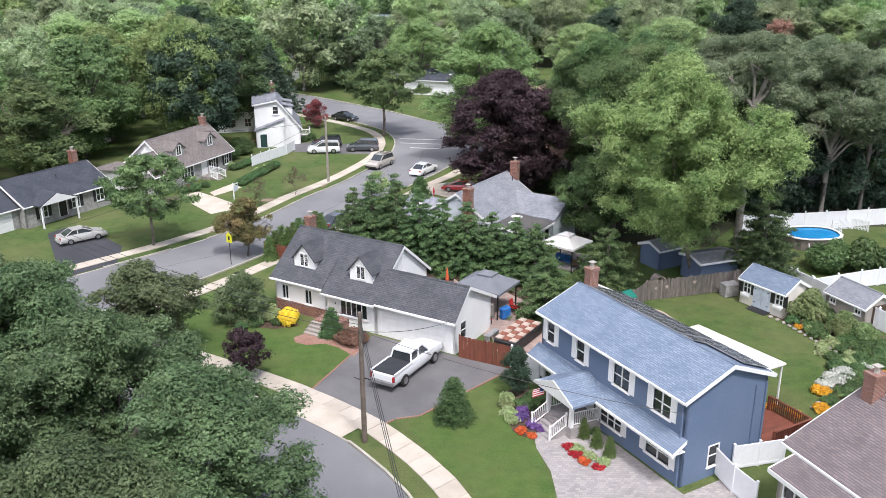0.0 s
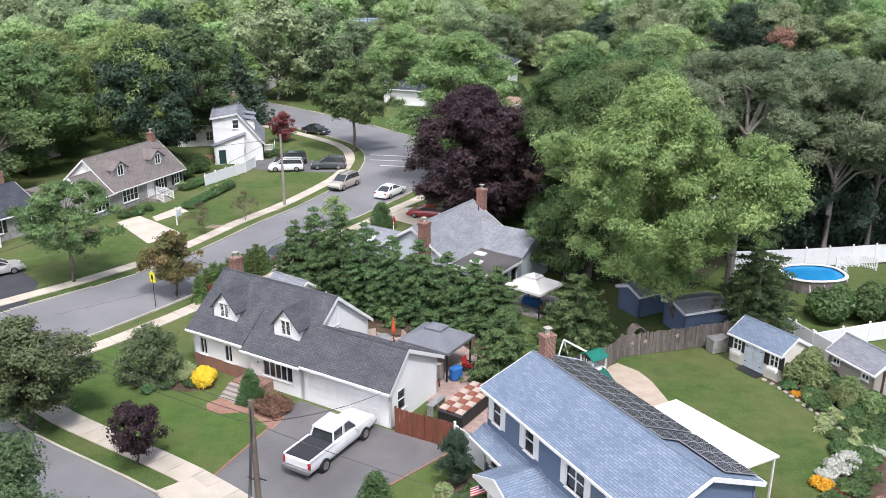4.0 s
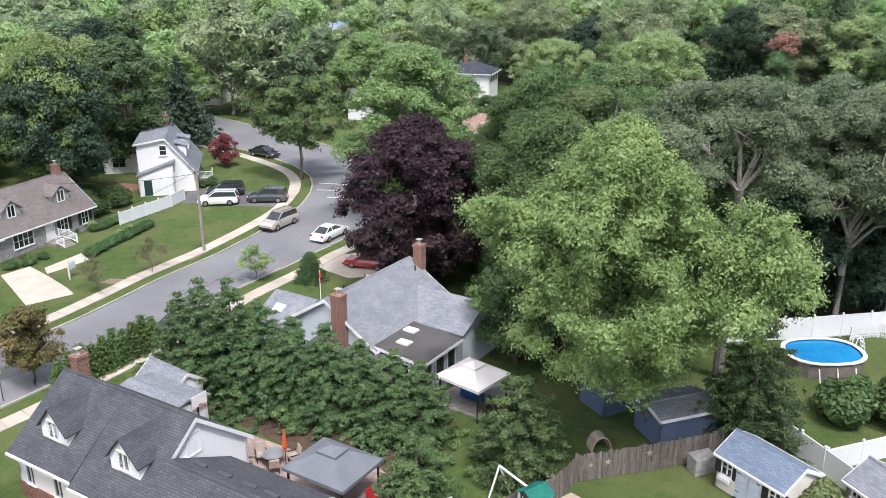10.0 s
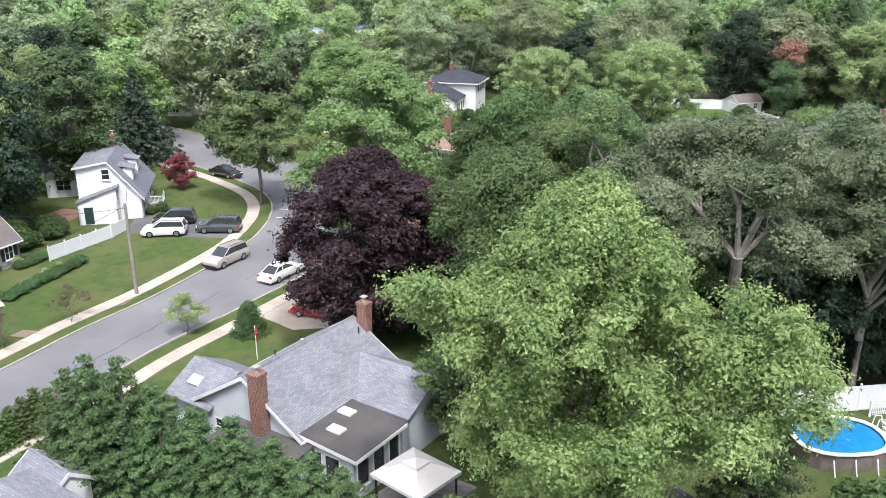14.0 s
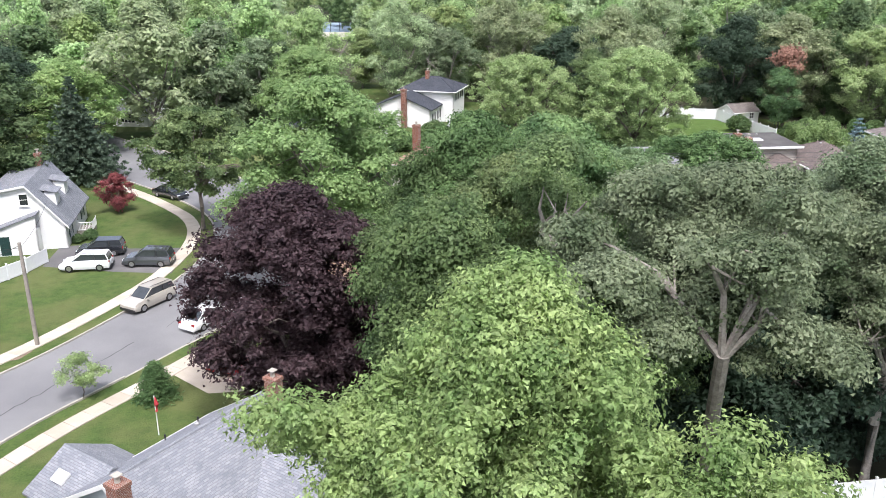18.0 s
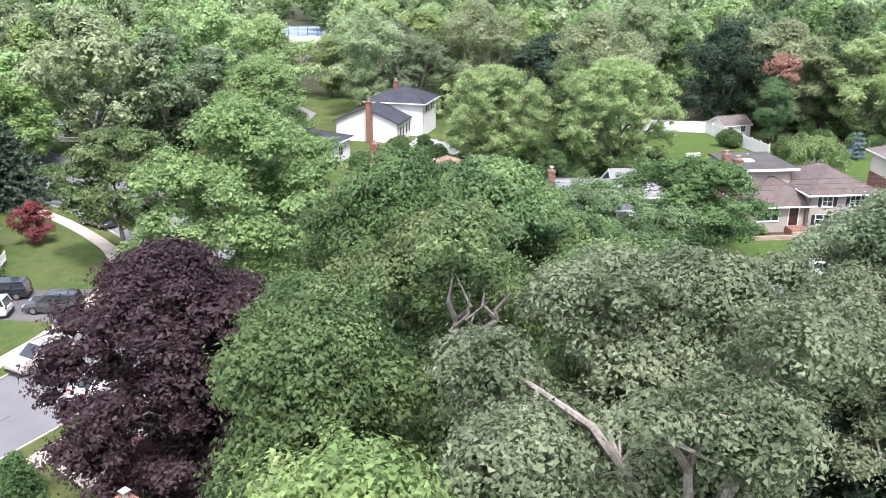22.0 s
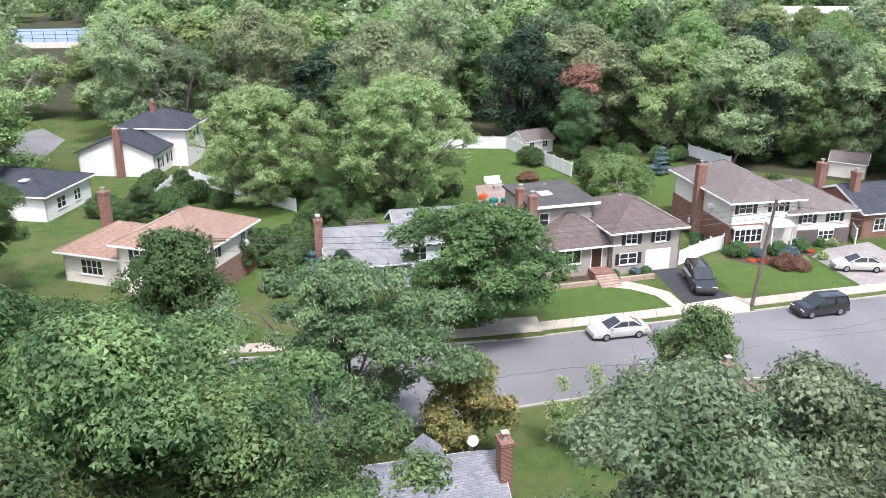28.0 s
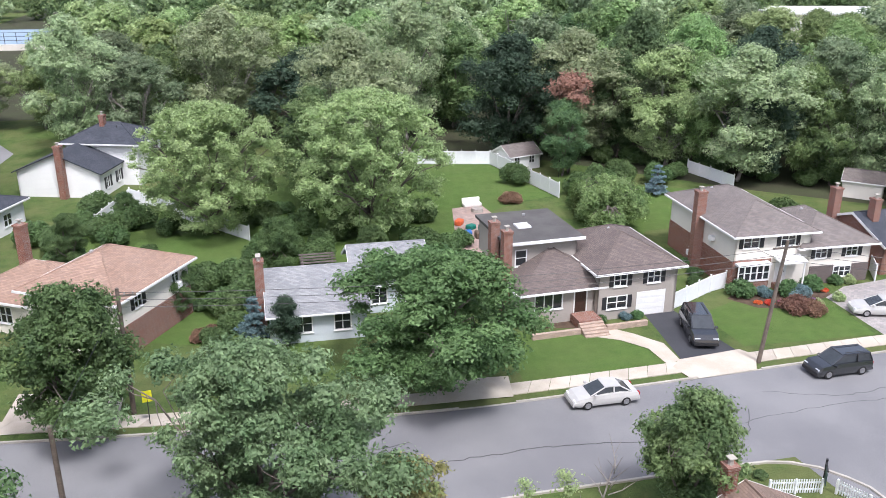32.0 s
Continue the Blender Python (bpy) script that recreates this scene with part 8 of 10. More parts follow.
# ---- fences ----
def fence_run(pts, height, kind, label, material, group=""):
    """A fence along a line: posts and single boards or panels."""
    for a, b in zip(pts, pts[1:]):
        d = Vector((b[0] - a[0], b[1] - a[1]))
        L = d.length
        e = thing("fence", a[0], a[1], 0, math.degrees(math.atan2(d.y, d.x)), label, "fence", group)
        rr = random.Random(int(L * 97))
        if kind == "boards":
            n = int(L / 0.16)
            for k in range(n):
                part("board", box_mesh(0.145, 0.025, height + rr.choice((-0.04, 0, 0.03, 0.05)), material), None, e, at=Matrix.Translation(((k + 0.5) * L / n, rr.uniform(-0.012, 0.012), 0.03)) @ Matrix.Rotation(rr.uniform(-0.015, 0.015), 4, "Y"))
            for z in (0.4, height - 0.35):
                part("rail", box_mesh(L, 0.05, 0.09, material), None, e, at=Matrix.Translation((L / 2, 0.06, z)))
            step = 2.4
        elif kind == "panels":
            step = L / max(1, round(L / 2.1))
            for k in range(max(1, round(L / 2.1))):
                p = part("panel", box_mesh(step - 0.1, 0.045, height - 0.2, material), None, e, at=Matrix.Translation(((k + 0.5) * step, 0, 0.06)))
                for z in (0.05, height - 0.24):
                    part("rail", box_mesh(step - 0.08, 0.07, 0.14, material), None, p, at=Matrix.Translation((0, 0, z)))
        else:
            step = 2.0
            n = int(L / 0.14)
            for k in range(n):
                part("picket", box_mesh(0.07, 0.025, height, material), None, e, at=Matrix.Translation(((k + 0.5) * L / n, 0, 0.08)))
            for z in (0.25, height - 0.2):
                part("rail", box_mesh(L, 0.04, 0.08, material), None, e, at=Matrix.Translation((L / 2, 0.035, z)))
        m = max(1, round(L / step))
        for k in range(m + 1):
            q = part("post", box_mesh(0.12, 0.12, height + 0.1, material, 0.012), None, e, at=Matrix.Translation((k * L / m, 0 if kind != "boards" else 0.09, 0)))
            if kind == "panels":
                part("post_cap", Build().face([(-0.08, -0.08, 0), (0.08, -0.08, 0), (0, 0, 0.09)]).face([(0.08, -0.08, 0), (0.08, 0.08, 0), (0, 0, 0.09)]).face([(0.08, 0.08, 0), (-0.08, 0.08, 0), (0, 0, 0.09)]).face([(-0.08, 0.08, 0), (-0.08, -0.08, 0), (0, 0, 0.09)]), material, q, at=Matrix.Translation((0, 0, height + 0.1)))


fence_run([(1.26, 55.79), (4.87, 54.01)], 1.7, "boards", "red-stained wooden board fence with gate", REDWOOD)
fence_run([(4.97, 53.91), (6.69, 51.65)], 1.8, "panels", "white vinyl privacy fence stepping down", VINYL)
fence_run([(15.56, 64.32), (17.12, 66.45), (21.09, 67.57), (25.48, 68.95), (29.11, 72.67)], 1.75, "boards", "weathered grey wooden board fence", GREYWOOD, "board fence round the back garden")
fence_run([(7.65, 56.54), (9.50, 60.28), (15.56, 64.32)], 1.75, "boards", "weathered grey wooden board fence", GREYWOOD, "board fence round the back garden")
fence_run([(29.31, 72.68), (31.32, 67.51), (33.91, 60.83), (36.09, 55.24), (37.82, 49.90)], 1.75, "panels", "white vinyl privacy fence behind the shed", VINYL, "white vinyl fences")
fence_run([(31.53, 67.61), (36.33, 69.40), (41.82, 71.11)], 1.6, "panels", "white vinyl privacy fence behind the shed", VINYL, "white vinyl fences")
fence_run([(30.6, 84.7), (37.6, 85.6), (44.7, 86.9), (59.97, 90.03)], 1.9, "panels", "tall white vinyl fence behind the pool", VINYL, "white vinyl fences")
fence_run([(40.43, 85.29), (42.81, 85.88), (44.00, 84.87)], 1.1, "pickets", "low white picket fence beside the pool", VINYL)
fence_run([(15.70, 41.44), (16.21, 39.45), (16.91, 37.86)], 1.75, "panels", "white vinyl fence beside the blue house", VINYL, "white vinyl fences")
fence_run([(16.89, 41.65), (20.06, 42.45)], 1.6, "panels", "white vinyl fence beside the blue house", VINYL, "white vinyl fences")
fence_run([(-26.92, 113.34), (-23.49, 120.36), (-22.86, 123.26)], 1.5, "panels", "white vinyl fence beside the lawn", VINYL, "white vinyl fences")
fence_run([(45.59, 197.15), (53.46, 195.89), (61.13, 194.46), (65.66, 177.70)], 1.9, "panels", "white vinyl fence round the back lawn", VINYL, "white vinyl fences")
fence_run([(65.29, 144.87), (70.11, 147.80), (71.91, 148.48)], 1.6, "panels", "white vinyl fence between the houses", VINYL, "white vinyl fences")
fence_run([(13.39, 175.00), (15.4, 185.00), (20.6, 179.00), (29.62, 168.54)], 1.6, "panels", "white vinyl garden fence", VINYL, "white vinyl fences")
fence_run([(86.09, 186.06), (88.45, 178.08)], 1.7, "panels", "white vinyl garden fence", VINYL, "white vinyl fences")
fence_run([(87.68, 150.38), (86.28, 147.60)], 1.6, "panels", "white vinyl gate beside the house", VINYL)
fence_run([(59.85, 120.09), (62.85, 119.66)], 0.9, "pickets", "low white picket fence at the corner", VINYL)
fence_run([(63.66, 119.46), (65.45, 116.23)], 0.9, "pickets", "low white picket fence at the corner", VINYL)
fence_run([(-17.55, 77.20), (-12.46, 74.44)], 1.5, "boards", "brown wooden fence behind the arborvitae", REDWOOD)
fence_run([(-46.17, 100.75), (-39.79, 106.21)], 1.7, "panels", "white vinyl garden fence", VINYL, "white vinyl fences")


# ---- sheds, pool, garden buildings ----
def shed(x, y, rz, w, d, ze, zr, wall, roof, label, front=(), left=(), right=()):
    h = thing("shed", x, y, 0, rz, label, "shed")
    block(h, 0, w, 0, d, 0, ze, wall, front=front, left=left, right=right, gables=(zr - 0.1, "x"))
    gable_roof(h, 0, w, 0, d, ze + 0.03, zr, roof, over=0.2, rake=0.15)
    return h


def double_door(parent, m, w, h, material):
    for s in (-1, 1):
        b = Build().box(-w / 4 + 0.02, -0.03, 0, w / 4 - 0.02, 0.02, h).box(-w / 4 + 0.08, -0.045, 0.1, w / 4 - 0.08, -0.028, h * 0.45).box(-w / 4 + 0.08, -0.045, h * 0.52, w / 4 - 0.08, -0.028, h - 0.1)
        o = part("door", b, material, parent, at=m @ Matrix.Translation((s * w / 4, 0, 0)))
        part("hinge", Build().box(-0.12, -0.06, 0, 0.12, -0.04, 0.05), DARK, o, at=Matrix.Translation((s * w / 8, 0, h * 0.8)))
        part("hinge", Build().box(-0.12, -0.06, 0, 0.12, -0.04, 0.05), DARK, o, at=Matrix.Translation((s * w / 8, 0, h * 0.2)))


PALEBLUE = mat("pale_blue_door_paint", (0.62, 0.68, 0.76), None, 0.5, 1, 8, 0.05)
s1 = shed(24.92, 66.34, -57, 4.3, 2.9, 2.25, 3.1, CREAM, ROOF_BLUE, "cream garden shed with blue-grey roof and flower boxes", front=[("w", 0.65, 1.05, 0.6, 0.9, {"cols": 2, "shutters": DARK}), ("w", 3.8, 1.05, 0.6, 0.9, {"cols": 2, "shutters": DARK})])
double_door(s1, facing((0, 0), (4.3, 0), 2.15, 0.12) @ Matrix.Translation((0, -0.03, 0)), 1.7, 1.95, PALEBLUE)
for u in (0.65, 3.8):
    part("flower_box", Build().box(-0.4, -0.28, 0, 0.4, -0.03, 0.2), TRIM, s1, at=Matrix.Translation((u, 0, 0.75)))
part("ramp", Build().slab([(1.3, -0.8, 0.03), (3.1, -0.8, 0.03), (3.1, 0, 0.12), (1.3, 0, 0.12)], 0.05), DARK, s1)
s2 = shed(31.3, 64.5, -66.6, 3.9, 3.0, 1.8, 2.7, TAUPE, ROOF_GREY, "taupe resin shed with a brown double door", front=[("w", 0.7, 1.0, 0.5, 0.6, {"cols": 2}), ("w", 3.2, 1.0, 0.5, 0.6, {"cols": 2})])
double_door(s2, facing((3.9, 0), (3.9, 3.0), 1.5, 0.05) @ Matrix.Translation((0, -0.04, 0)), 1.5, 1.7, MULCH)
shed(38.28, 65.76, -66, 3.5, 3.0, 1.8, 2.5, TAUPE, ROOF_GREY, "grey garden shed beside the fence")
s3 = shed(22.51, 69.95, 20.5, 4.0, 2.9, 2.1, 2.45, BLUE, ROOF_PALE, "slate-blue lean-to shed behind the board fence")
part("trim_board", Build().box(-0.2, -0.28, 1.98, 4.2, -0.22, 2.1), TRIM, s3)
shed(19.74, 73.59, 30, 3.0, 2.6, 2.0, 2.5, BLUE, ROOF_GREY, "blue-grey shed in the shade of the maple")
s4 = shed(-10.9, 75.0, -35, 3.6, 2.4, 2.0, 2.9, WHITE, ROOF_GREY, "small white shed with grey shingles", right=[("w", 0.8, 0.8, 0.6, 0.9, {"cols": 1})])
double_door(s4, facing((0, 0), (3.6, 0), 2.0, 0.05) @ Matrix.Translation((0, -0.04, 0)), 1.5, 1.7, PALEBLUE)
s5 = thing("garden_room", -10.3, 73.2, 0, -31, "white low-roofed rear garden room", "outbuilding")
block(s5, 0, 5.0, -1.9, 1.3, 0, 2.5, WHITE)
part("roof_slope", Build().slab([(-0.2, -2.1, 2.55), (5.2, -2.1, 2.55), (5.2, -0.3, 2.95), (-0.2, -0.3, 2.95)], 0.12), ROOF_GREY, s5)
part("roof_slope", Build().slab([(-0.2, -0.3, 2.95), (5.2, -0.3, 2.95), (5.2, 1.5, 2.55), (-0.2, 1.5, 2.55)], 0.12), ROOF_GREY, s5)
s6 = shed(62.79, 190.14, 20, 5.0, 4.0, 2.1, 3.2, WHITE, ROOF_TAUPE, "white garden house with a taupe roof", front=[("w", 1.2, 0.9, 0.8, 0.9, {"cols": 2}), ("w", 3.6, 0.9, 0.8, 0.9, {"cols": 2})])
shed(99.49, 172.50, -40, 4.5, 3.5, 2.2, 3.2, CREAM, ROOF_TAUPE, "pale garden shed before the wood")


WATER = mat("pool_water_blue", (0.02, 0.21, 0.47), (0.025, 0.26, 0.54), 0.12, 0.5, 2, 0.05)
def oval(a, b, n=20, sx=1.0):
    return [(a * math.copysign(abs(math.cos(t)) ** 0.8, math.cos(t)), b * math.copysign(abs(math.sin(t)) ** 0.8, math.sin(t))) for t in (2 * math.pi * k / n for k in range(n))]
def pool():
    e = thing("swimming_pool", 36.6, 81.1, 0, 4, "oval above-ground pool with weathered side panels", "pool")
    o = oval(2.78, 2.15)
    for k in range(20):
        a, b = o[k], o[(k + 1) % 20]
        part("side_panel", Build().slab([(*a, 1.15), (*b, 1.15), (b[0] * 0.985, b[1] * 0.985, 1.15), (a[0] * 0.985, a[1] * 0.985, 1.15)], 1.15), GREYWOOD, e)
    r = oval(2.9, 2.27)
    i = oval(2.6, 1.97)
    b = Build()
    for k in range(20):
        j = (k + 1) % 20
        b.slab([(*r[k], 1.22), (*r[j], 1.22), (*i[j], 1.22), (*i[k], 1.22)], 0.07)
    part("rim", b, TRIM, e)
    part("water", Build().face([(x, y, 1.05) for x, y in oval(2.68, 2.05)]), WATER, e, "bright blue pool water")
    for s in (-1, 0, 1):
        part("brace", Build().tube([(s * 1.3, -2.6, 0), (s * 1.3, -2.2, 0.9)], [0.04, 0.04], 5), TRIM, e)
    lad = part("ladder", Build().tube([(2.6, 0.6, 0.9), (2.75, 0.6, 1.8), (3.15, 0.6, 1.8), (3.6, 0.6, 0.0)], [0.04] * 4, 6), TRIM, e)
    part("ladder_rail", Build().tube([(2.6, 1.1, 0.9), (2.75, 1.1, 1.8), (3.15, 1.1, 1.8), (3.6, 1.1, 0.0)], [0.04] * 4, 6), TRIM, lad)
    for k in range(4):
        part("tread", Build().box(3.2 + 0.09 * (3 - k), 0.6, 0.3 + 0.36 * k, 3.36 + 0.09 * (3 - k), 1.1, 0.34 + 0.36 * k), TRIM, lad)
pool()


def gazebo(x, y, rz, w, d, hpost, hroof, cloth, label, tier=True, frame=None):
    e = thing("gazebo", x, y, 0, rz, label, "gazebo")
    frame = frame or DARK
    for sx in (-1, 1):
        for sy in (-1, 1):
            part("post", box_mesh(0.1, 0.1, hpost, frame), None, e, at=Matrix.Translation((sx * w / 2 * 0.88, sy * d / 2 * 0.88, 0)))
    def hipped(hw, hd, z0, z1, k):
        b = Build()
        t = [(-hw * k, -hd * k, z1), (hw * k, -hd * k, z1), (hw * k, hd * k, z1), (-hw * k, hd * k, z1)]
        q = [(-hw, -hd, z0), (hw, -hd, z0), (hw, hd, z0), (-hw, hd, z0)]
        for i in range(4):
            j = (i + 1) % 4
            b.face([q[i], q[j], t[j], t[i]])
            b.face([q[i], (q[i][0], q[i][1], z0 - 0.2), (q[j][0], q[j][1], z0 - 0.2), q[j]])
        b.face(t)
        return b
    part("canopy", hipped(w / 2, d / 2, hpost, hroof - 0.15, 0.22), cloth, e)
    if tier:
        part("canopy_top", hipped(w * 0.16, d * 0.16, hroof - 0.1, hroof + 0.15, 0.1), cloth, e)
    return e


CHARCLOTH = mat("charcoal_canvas", (0.14, 0.15, 0.17), (0.17, 0.18, 0.2), 0.85, 1, 10, 0.1)
WHITECLOTH = mat("white_canvas", (0.8, 0.78, 0.74), (0.74, 0.72, 0.68), 0.8, 1, 10, 0.1)
gazebo(3.59, 64.67, -31, 4.2, 3.6, 2.35, 3.3, CHARCLOTH, "charcoal canvas garden gazebo on the patio")
gazebo(11.33, 74.95, -40, 3.6, 3.4, 2.4, 3.2, WHITECLOTH, "white canvas garden gazebo on the terrace")
cn = thing("patio_cover", 13.41, 39.86, 0, -60.5, "white flat patio cover on thin posts", "canopy")
part("cover", Build().slab([(-10.6, 6.4, 3.1), (-3.6, 6.4, 3.1), (-3.3, 11.8, 3.3), (-10.4, 11.2, 3.3)], 0.12), WHITECLOTH, cn)
for x, y in ((-3.45, 11.6), (-7.0, 11.3), (-10.2, 11.0)):
    part("post", box_mesh(0.1, 0.1, 3.14, TRIM), None, cn, at=Matrix.Translation((x, y, 0)))
dk = thing("deck", 13.41, 39.86, 0, -60.5, "red-stained raised wooden deck with railings", "deck")
for k in range(22):
    part("board", box_mesh(0.135, 3.2, 0.04, REDWOOD), None, dk, at=Matrix.Translation((-2.4 + 0.145 * k, 7.9, 1.1)))
for x, y in ((-2.3, 9.4), (0.7, 9.4), (0.7, 6.4)):
    part("post", box_mesh(0.12, 0.12, 2.1, REDWOOD), None, dk, at=Matrix.Translation((x, y, 0)))
for (xa, ya), (xb, yb) in (((0.75, 6.4), (0.75, 9.45)), ((0.75, 9.45), (-2.4, 9.45))):
    a_, b_ = Vector((xa, ya, 1.15)), Vector((xb, yb, 1.15))
    n = int((b_ - a_).length / 0.15)
    for k in range(n + 1):
        part("slat", box_mesh(0.1, 0.03, 0.85, REDWOOD), None, dk, at=Matrix.Translation(a_ + (b_ - a_) * (k / n)))
    part("handrail", Build().tube([a_ + Vector((0, 0, 0.9)), b_ + Vector((0, 0, 0.9))], [0.07, 0.07], 4), REDWOOD, dk)
for k in range(5):
    part("step", box_mesh(1.0, 0.28, 0.05, REDWOOD), None, dk, at=Matrix.Translation((-0.4, 9.7 + 0.27 * k, 0.95 - 0.2 * k)))

# covered spa with a patterned cover
spa = thing("covered_spa", 5.77, 58.58, 0, 58, "dark spa box under a patterned red and white cover", "spa")
part("box", box_mesh(4.4, 1.9, 0.85, DARK, 0.08), None, spa)
CUSHRED, CUSHWHITE = mat("rust_cushion", (0.24, 0.09, 0.06), None, 0.9, 2, 10, 0.2), mat("cream_cushion", (0.46, 0.37, 0.31), None, 0.9, 2, 10, 0.2)
for i in range(7):
    for j in range(3):
        part("cover_patch", box_mesh(0.58, 0.56, 0.12, CUSHRED if (i + j) % 2 else CUSHWHITE, 0.03), None, spa, at=Matrix.Translation((-1.8 + 0.6 * i, -0.6 + 0.6 * j, 0.86)))


def garden_chair(x, y, rz, cushion, label, group="", z=0.03):
    e = thing("garden_chair", x, y, z, rz, label, "chair", group)
    part("seat", box_mesh(0.6, 0.6, 0.12, cushion, 0.03), None, e, at=Matrix.Translation((0, 0, 0.35)))
    part("backrest", box_mesh(0.6, 0.1, 0.6, cushion, 0.03), None, e, at=Matrix.Translation((0, 0.3, 0.45)) @ Matrix.Rotation(-0.2, 4, "X"))
    for sx in (-1, 1):
        for sy in (-1, 1):
            part("leg", box_mesh(0.05, 0.05, 0.36, DARK), None, e, at=Matrix.Translation((sx * 0.26, sy * 0.26, 0)))
        part("armrest", box_mesh(0.06, 0.6, 0.05, DARK), None, e, at=Matrix.Translation((sx * 0.32, 0, 0.6)))
    return e


REDCLOTH = mat("red_cushion_cloth", (0.45, 0.03, 0.03), None, 0.85, 2, 10, 0.1)
BROWNWICKER = mat("brown_wicker", (0.12, 0.085, 0.06), None, 0.8, 4, 20, 0.4)
for x, y, rz in ((2.11, 62.47, 150), (2.81, 61.98, 150), (3.51, 61.58, 150), (5.87, 64.05, 60)):
    garden_chair(x, y, rz, REDCLOTH, "red cushioned patio chair", "red patio chairs")
for x, y, rz in ((-1.31, 68.37, 20), (-0.31, 67.20, 200), (0.66, 68.20, 300), (-1.89, 67.38, 100)):
    garden_chair(x, y, rz, CUSHWHITE, "pale cushioned patio dining chair", "patio dining chairs")
for x, y, rz in ((12.09, 73.94, 150), (12.79, 74.62, 130)):
    garden_chair(x, y, rz, BROWNWICKER, "brown wicker armchair on the terrace", "wicker armchairs")
tb = thing("patio_table", -0.52, 67.99, 0.02, 0, "round glass-topped patio table", "table")
part("top", Build().tube([(0, 0, 0.7), (0, 0, 0.74)], [0.65, 0.65], 18), VENT, tb)
part("leg", Build().tube([(0, 0, 0), (0, 0, 0.7)], [0.06, 0.06], 8), DARK, tb)
um = thing("parasol", 0.27, 67.80, 0.02, 0, "closed orange-red garden parasol", "parasol")
part("pole", Build().tube([(0, 0, 0), (0, 0, 2.4)], [0.03, 0.03], 6), DARK, um)
ORANGE = mat("orange_cloth", (0.6, 0.12, 0.04), None, 0.8, 2, 8, 0.1)
part("canopy", Build().tube([(0, 0, 1.1), (0, 0, 1.4), (0, 0, 2.45)], [0.1, 0.17, 0.04], 9), ORANGE, um)
bl = mat("blue_tarp", (0.03, 0.15, 0.45), None, 0.6, 2, 8, 0.1)
bn = thing("storage_box", 11.26, 75.65, 0.15, -40, "bright blue play pool leaning under the canopy", "play pool")
part("tub", box_mesh(1.8, 0.5, 0.7, bl, 0.1), None, bn)
gr = thing("grill", 4.99, 62.77, 0.02, 40, "blue-covered barbecue beside the gazebo", "grill")
part("cover", box_mesh(0.9, 0.6, 1.0, bl, 0.12), None, gr)
cb = thing("garden_cabinet", 3.50, 62.87, 0.02, -31, "tan wooden garden cabinet under the gazebo", "cabinet")
part("body", box_mesh(1.2, 0.5, 1.3, FLAGSTONE, 0.02), None, cb)
bx = thing("storage_bin", 24.47, 67.74, 0, 20, "grey resin storage bin by the fence", "storage bin")
part("body", box_mesh(1.4, 0.9, 1.0, STONE, 0.04), None, bx), part("lid", box_mesh(1.46, 0.96, 0.12, VENT, 0.03), None, bx, at=Matrix.Translation((0, 0, 1.0)))
pd = thing("play_dome", 18.9, 70.1, 0, 15, "small pale half-round play hut behind the fence", "play hut")
for k in range(7):
    a0, a1 = math.pi * k / 7, math.pi * (k + 1) / 7
    pts = [(-0.62 * math.cos(a0), -0.45, 0.95 * math.sin(a0)), (-0.62 * math.cos(a1), -0.45, 0.95 * math.sin(a1)), (-0.62 * math.cos(a1), 0.45, 0.95 * math.sin(a1)), (-0.62 * math.cos(a0), 0.45, 0.95 * math.sin(a0))]
    part("panel", Build().slab(pts, 0.05), FLAGSTONE if k % 2 else CUSHWHITE, pd)
part("arch", Build().tube([(-0.62 * math.cos(math.pi * k / 10), -0.47, 0.95 * math.sin(math.pi * k / 10)) for k in range(11)], [0.05] * 11, 6), CUSHWHITE, pd)
for x, y, z, r in ((17.90, 66.62, 1.05, 0.2), (18.90, 66.90, 1.1, 0.24), (21.40, 67.61, 1.25, 0.26)):
    so = thing("star_ornament", x, y, z, 16, "white five-pointed star ornament on the board fence", "ornament", "fence stars")
    tips = [(r * (1 if k % 2 == 0 else 0.42) * math.sin(math.pi * k / 5), r * (1 if k % 2 == 0 else 0.42) * math.cos(math.pi * k / 5)) for k in range(10)]
    sb = Build()
    for k in range(10):
        p, q = tips[k], tips[(k + 1) % 10]
        sb.face([(0, -0.05, 0), (p[0], -0.012, p[1]), (q[0], -0.012, q[1])][::-1]), sb.face([(0, 0.0, 0), (p[0], -0.012, p[1]), (q[0], -0.012, q[1])])
    part("star", sb, CUSHWHITE, so)
# raised deck with red loungers under the oaks
rd = thing("deck", 30.6, 97.4, 0, 6, "raised brown deck with rail and steps under the oaks", "deck")
for k in range(20):
    part("plank", box_mesh(0.24, 3.2, 0.05, GREYWOOD), None, rd, at=Matrix.Translation((0.13 + 0.25 * k, 1.6, 0.8)))
for x in (0.1, 2.5, 4.9):
    part("post", box_mesh(0.12, 0.12, 0.8, GREYWOOD), None, rd, at=Matrix.Translation((x, 0.1, 0)))
    part("post", box_mesh(0.12, 0.12, 0.8, GREYWOOD), None, rd, at=Matrix.Translation((x, 3.1, 0)))
railing(rd, (0.05, 0.05, 0.85), (3.2, 0.05, 0.85), material=DARK), railing(rd, (4.5, 0.05, 0.85), (5.0, 0.05, 0.85), material=DARK)
for k in range(4):
    part("step", Build().box(3.3, -0.28 * (k + 1), 0.65 - 0.18 * k, 4.4, -0.28 * k, 0.7 - 0.18 * k), GREYWOOD, rd)
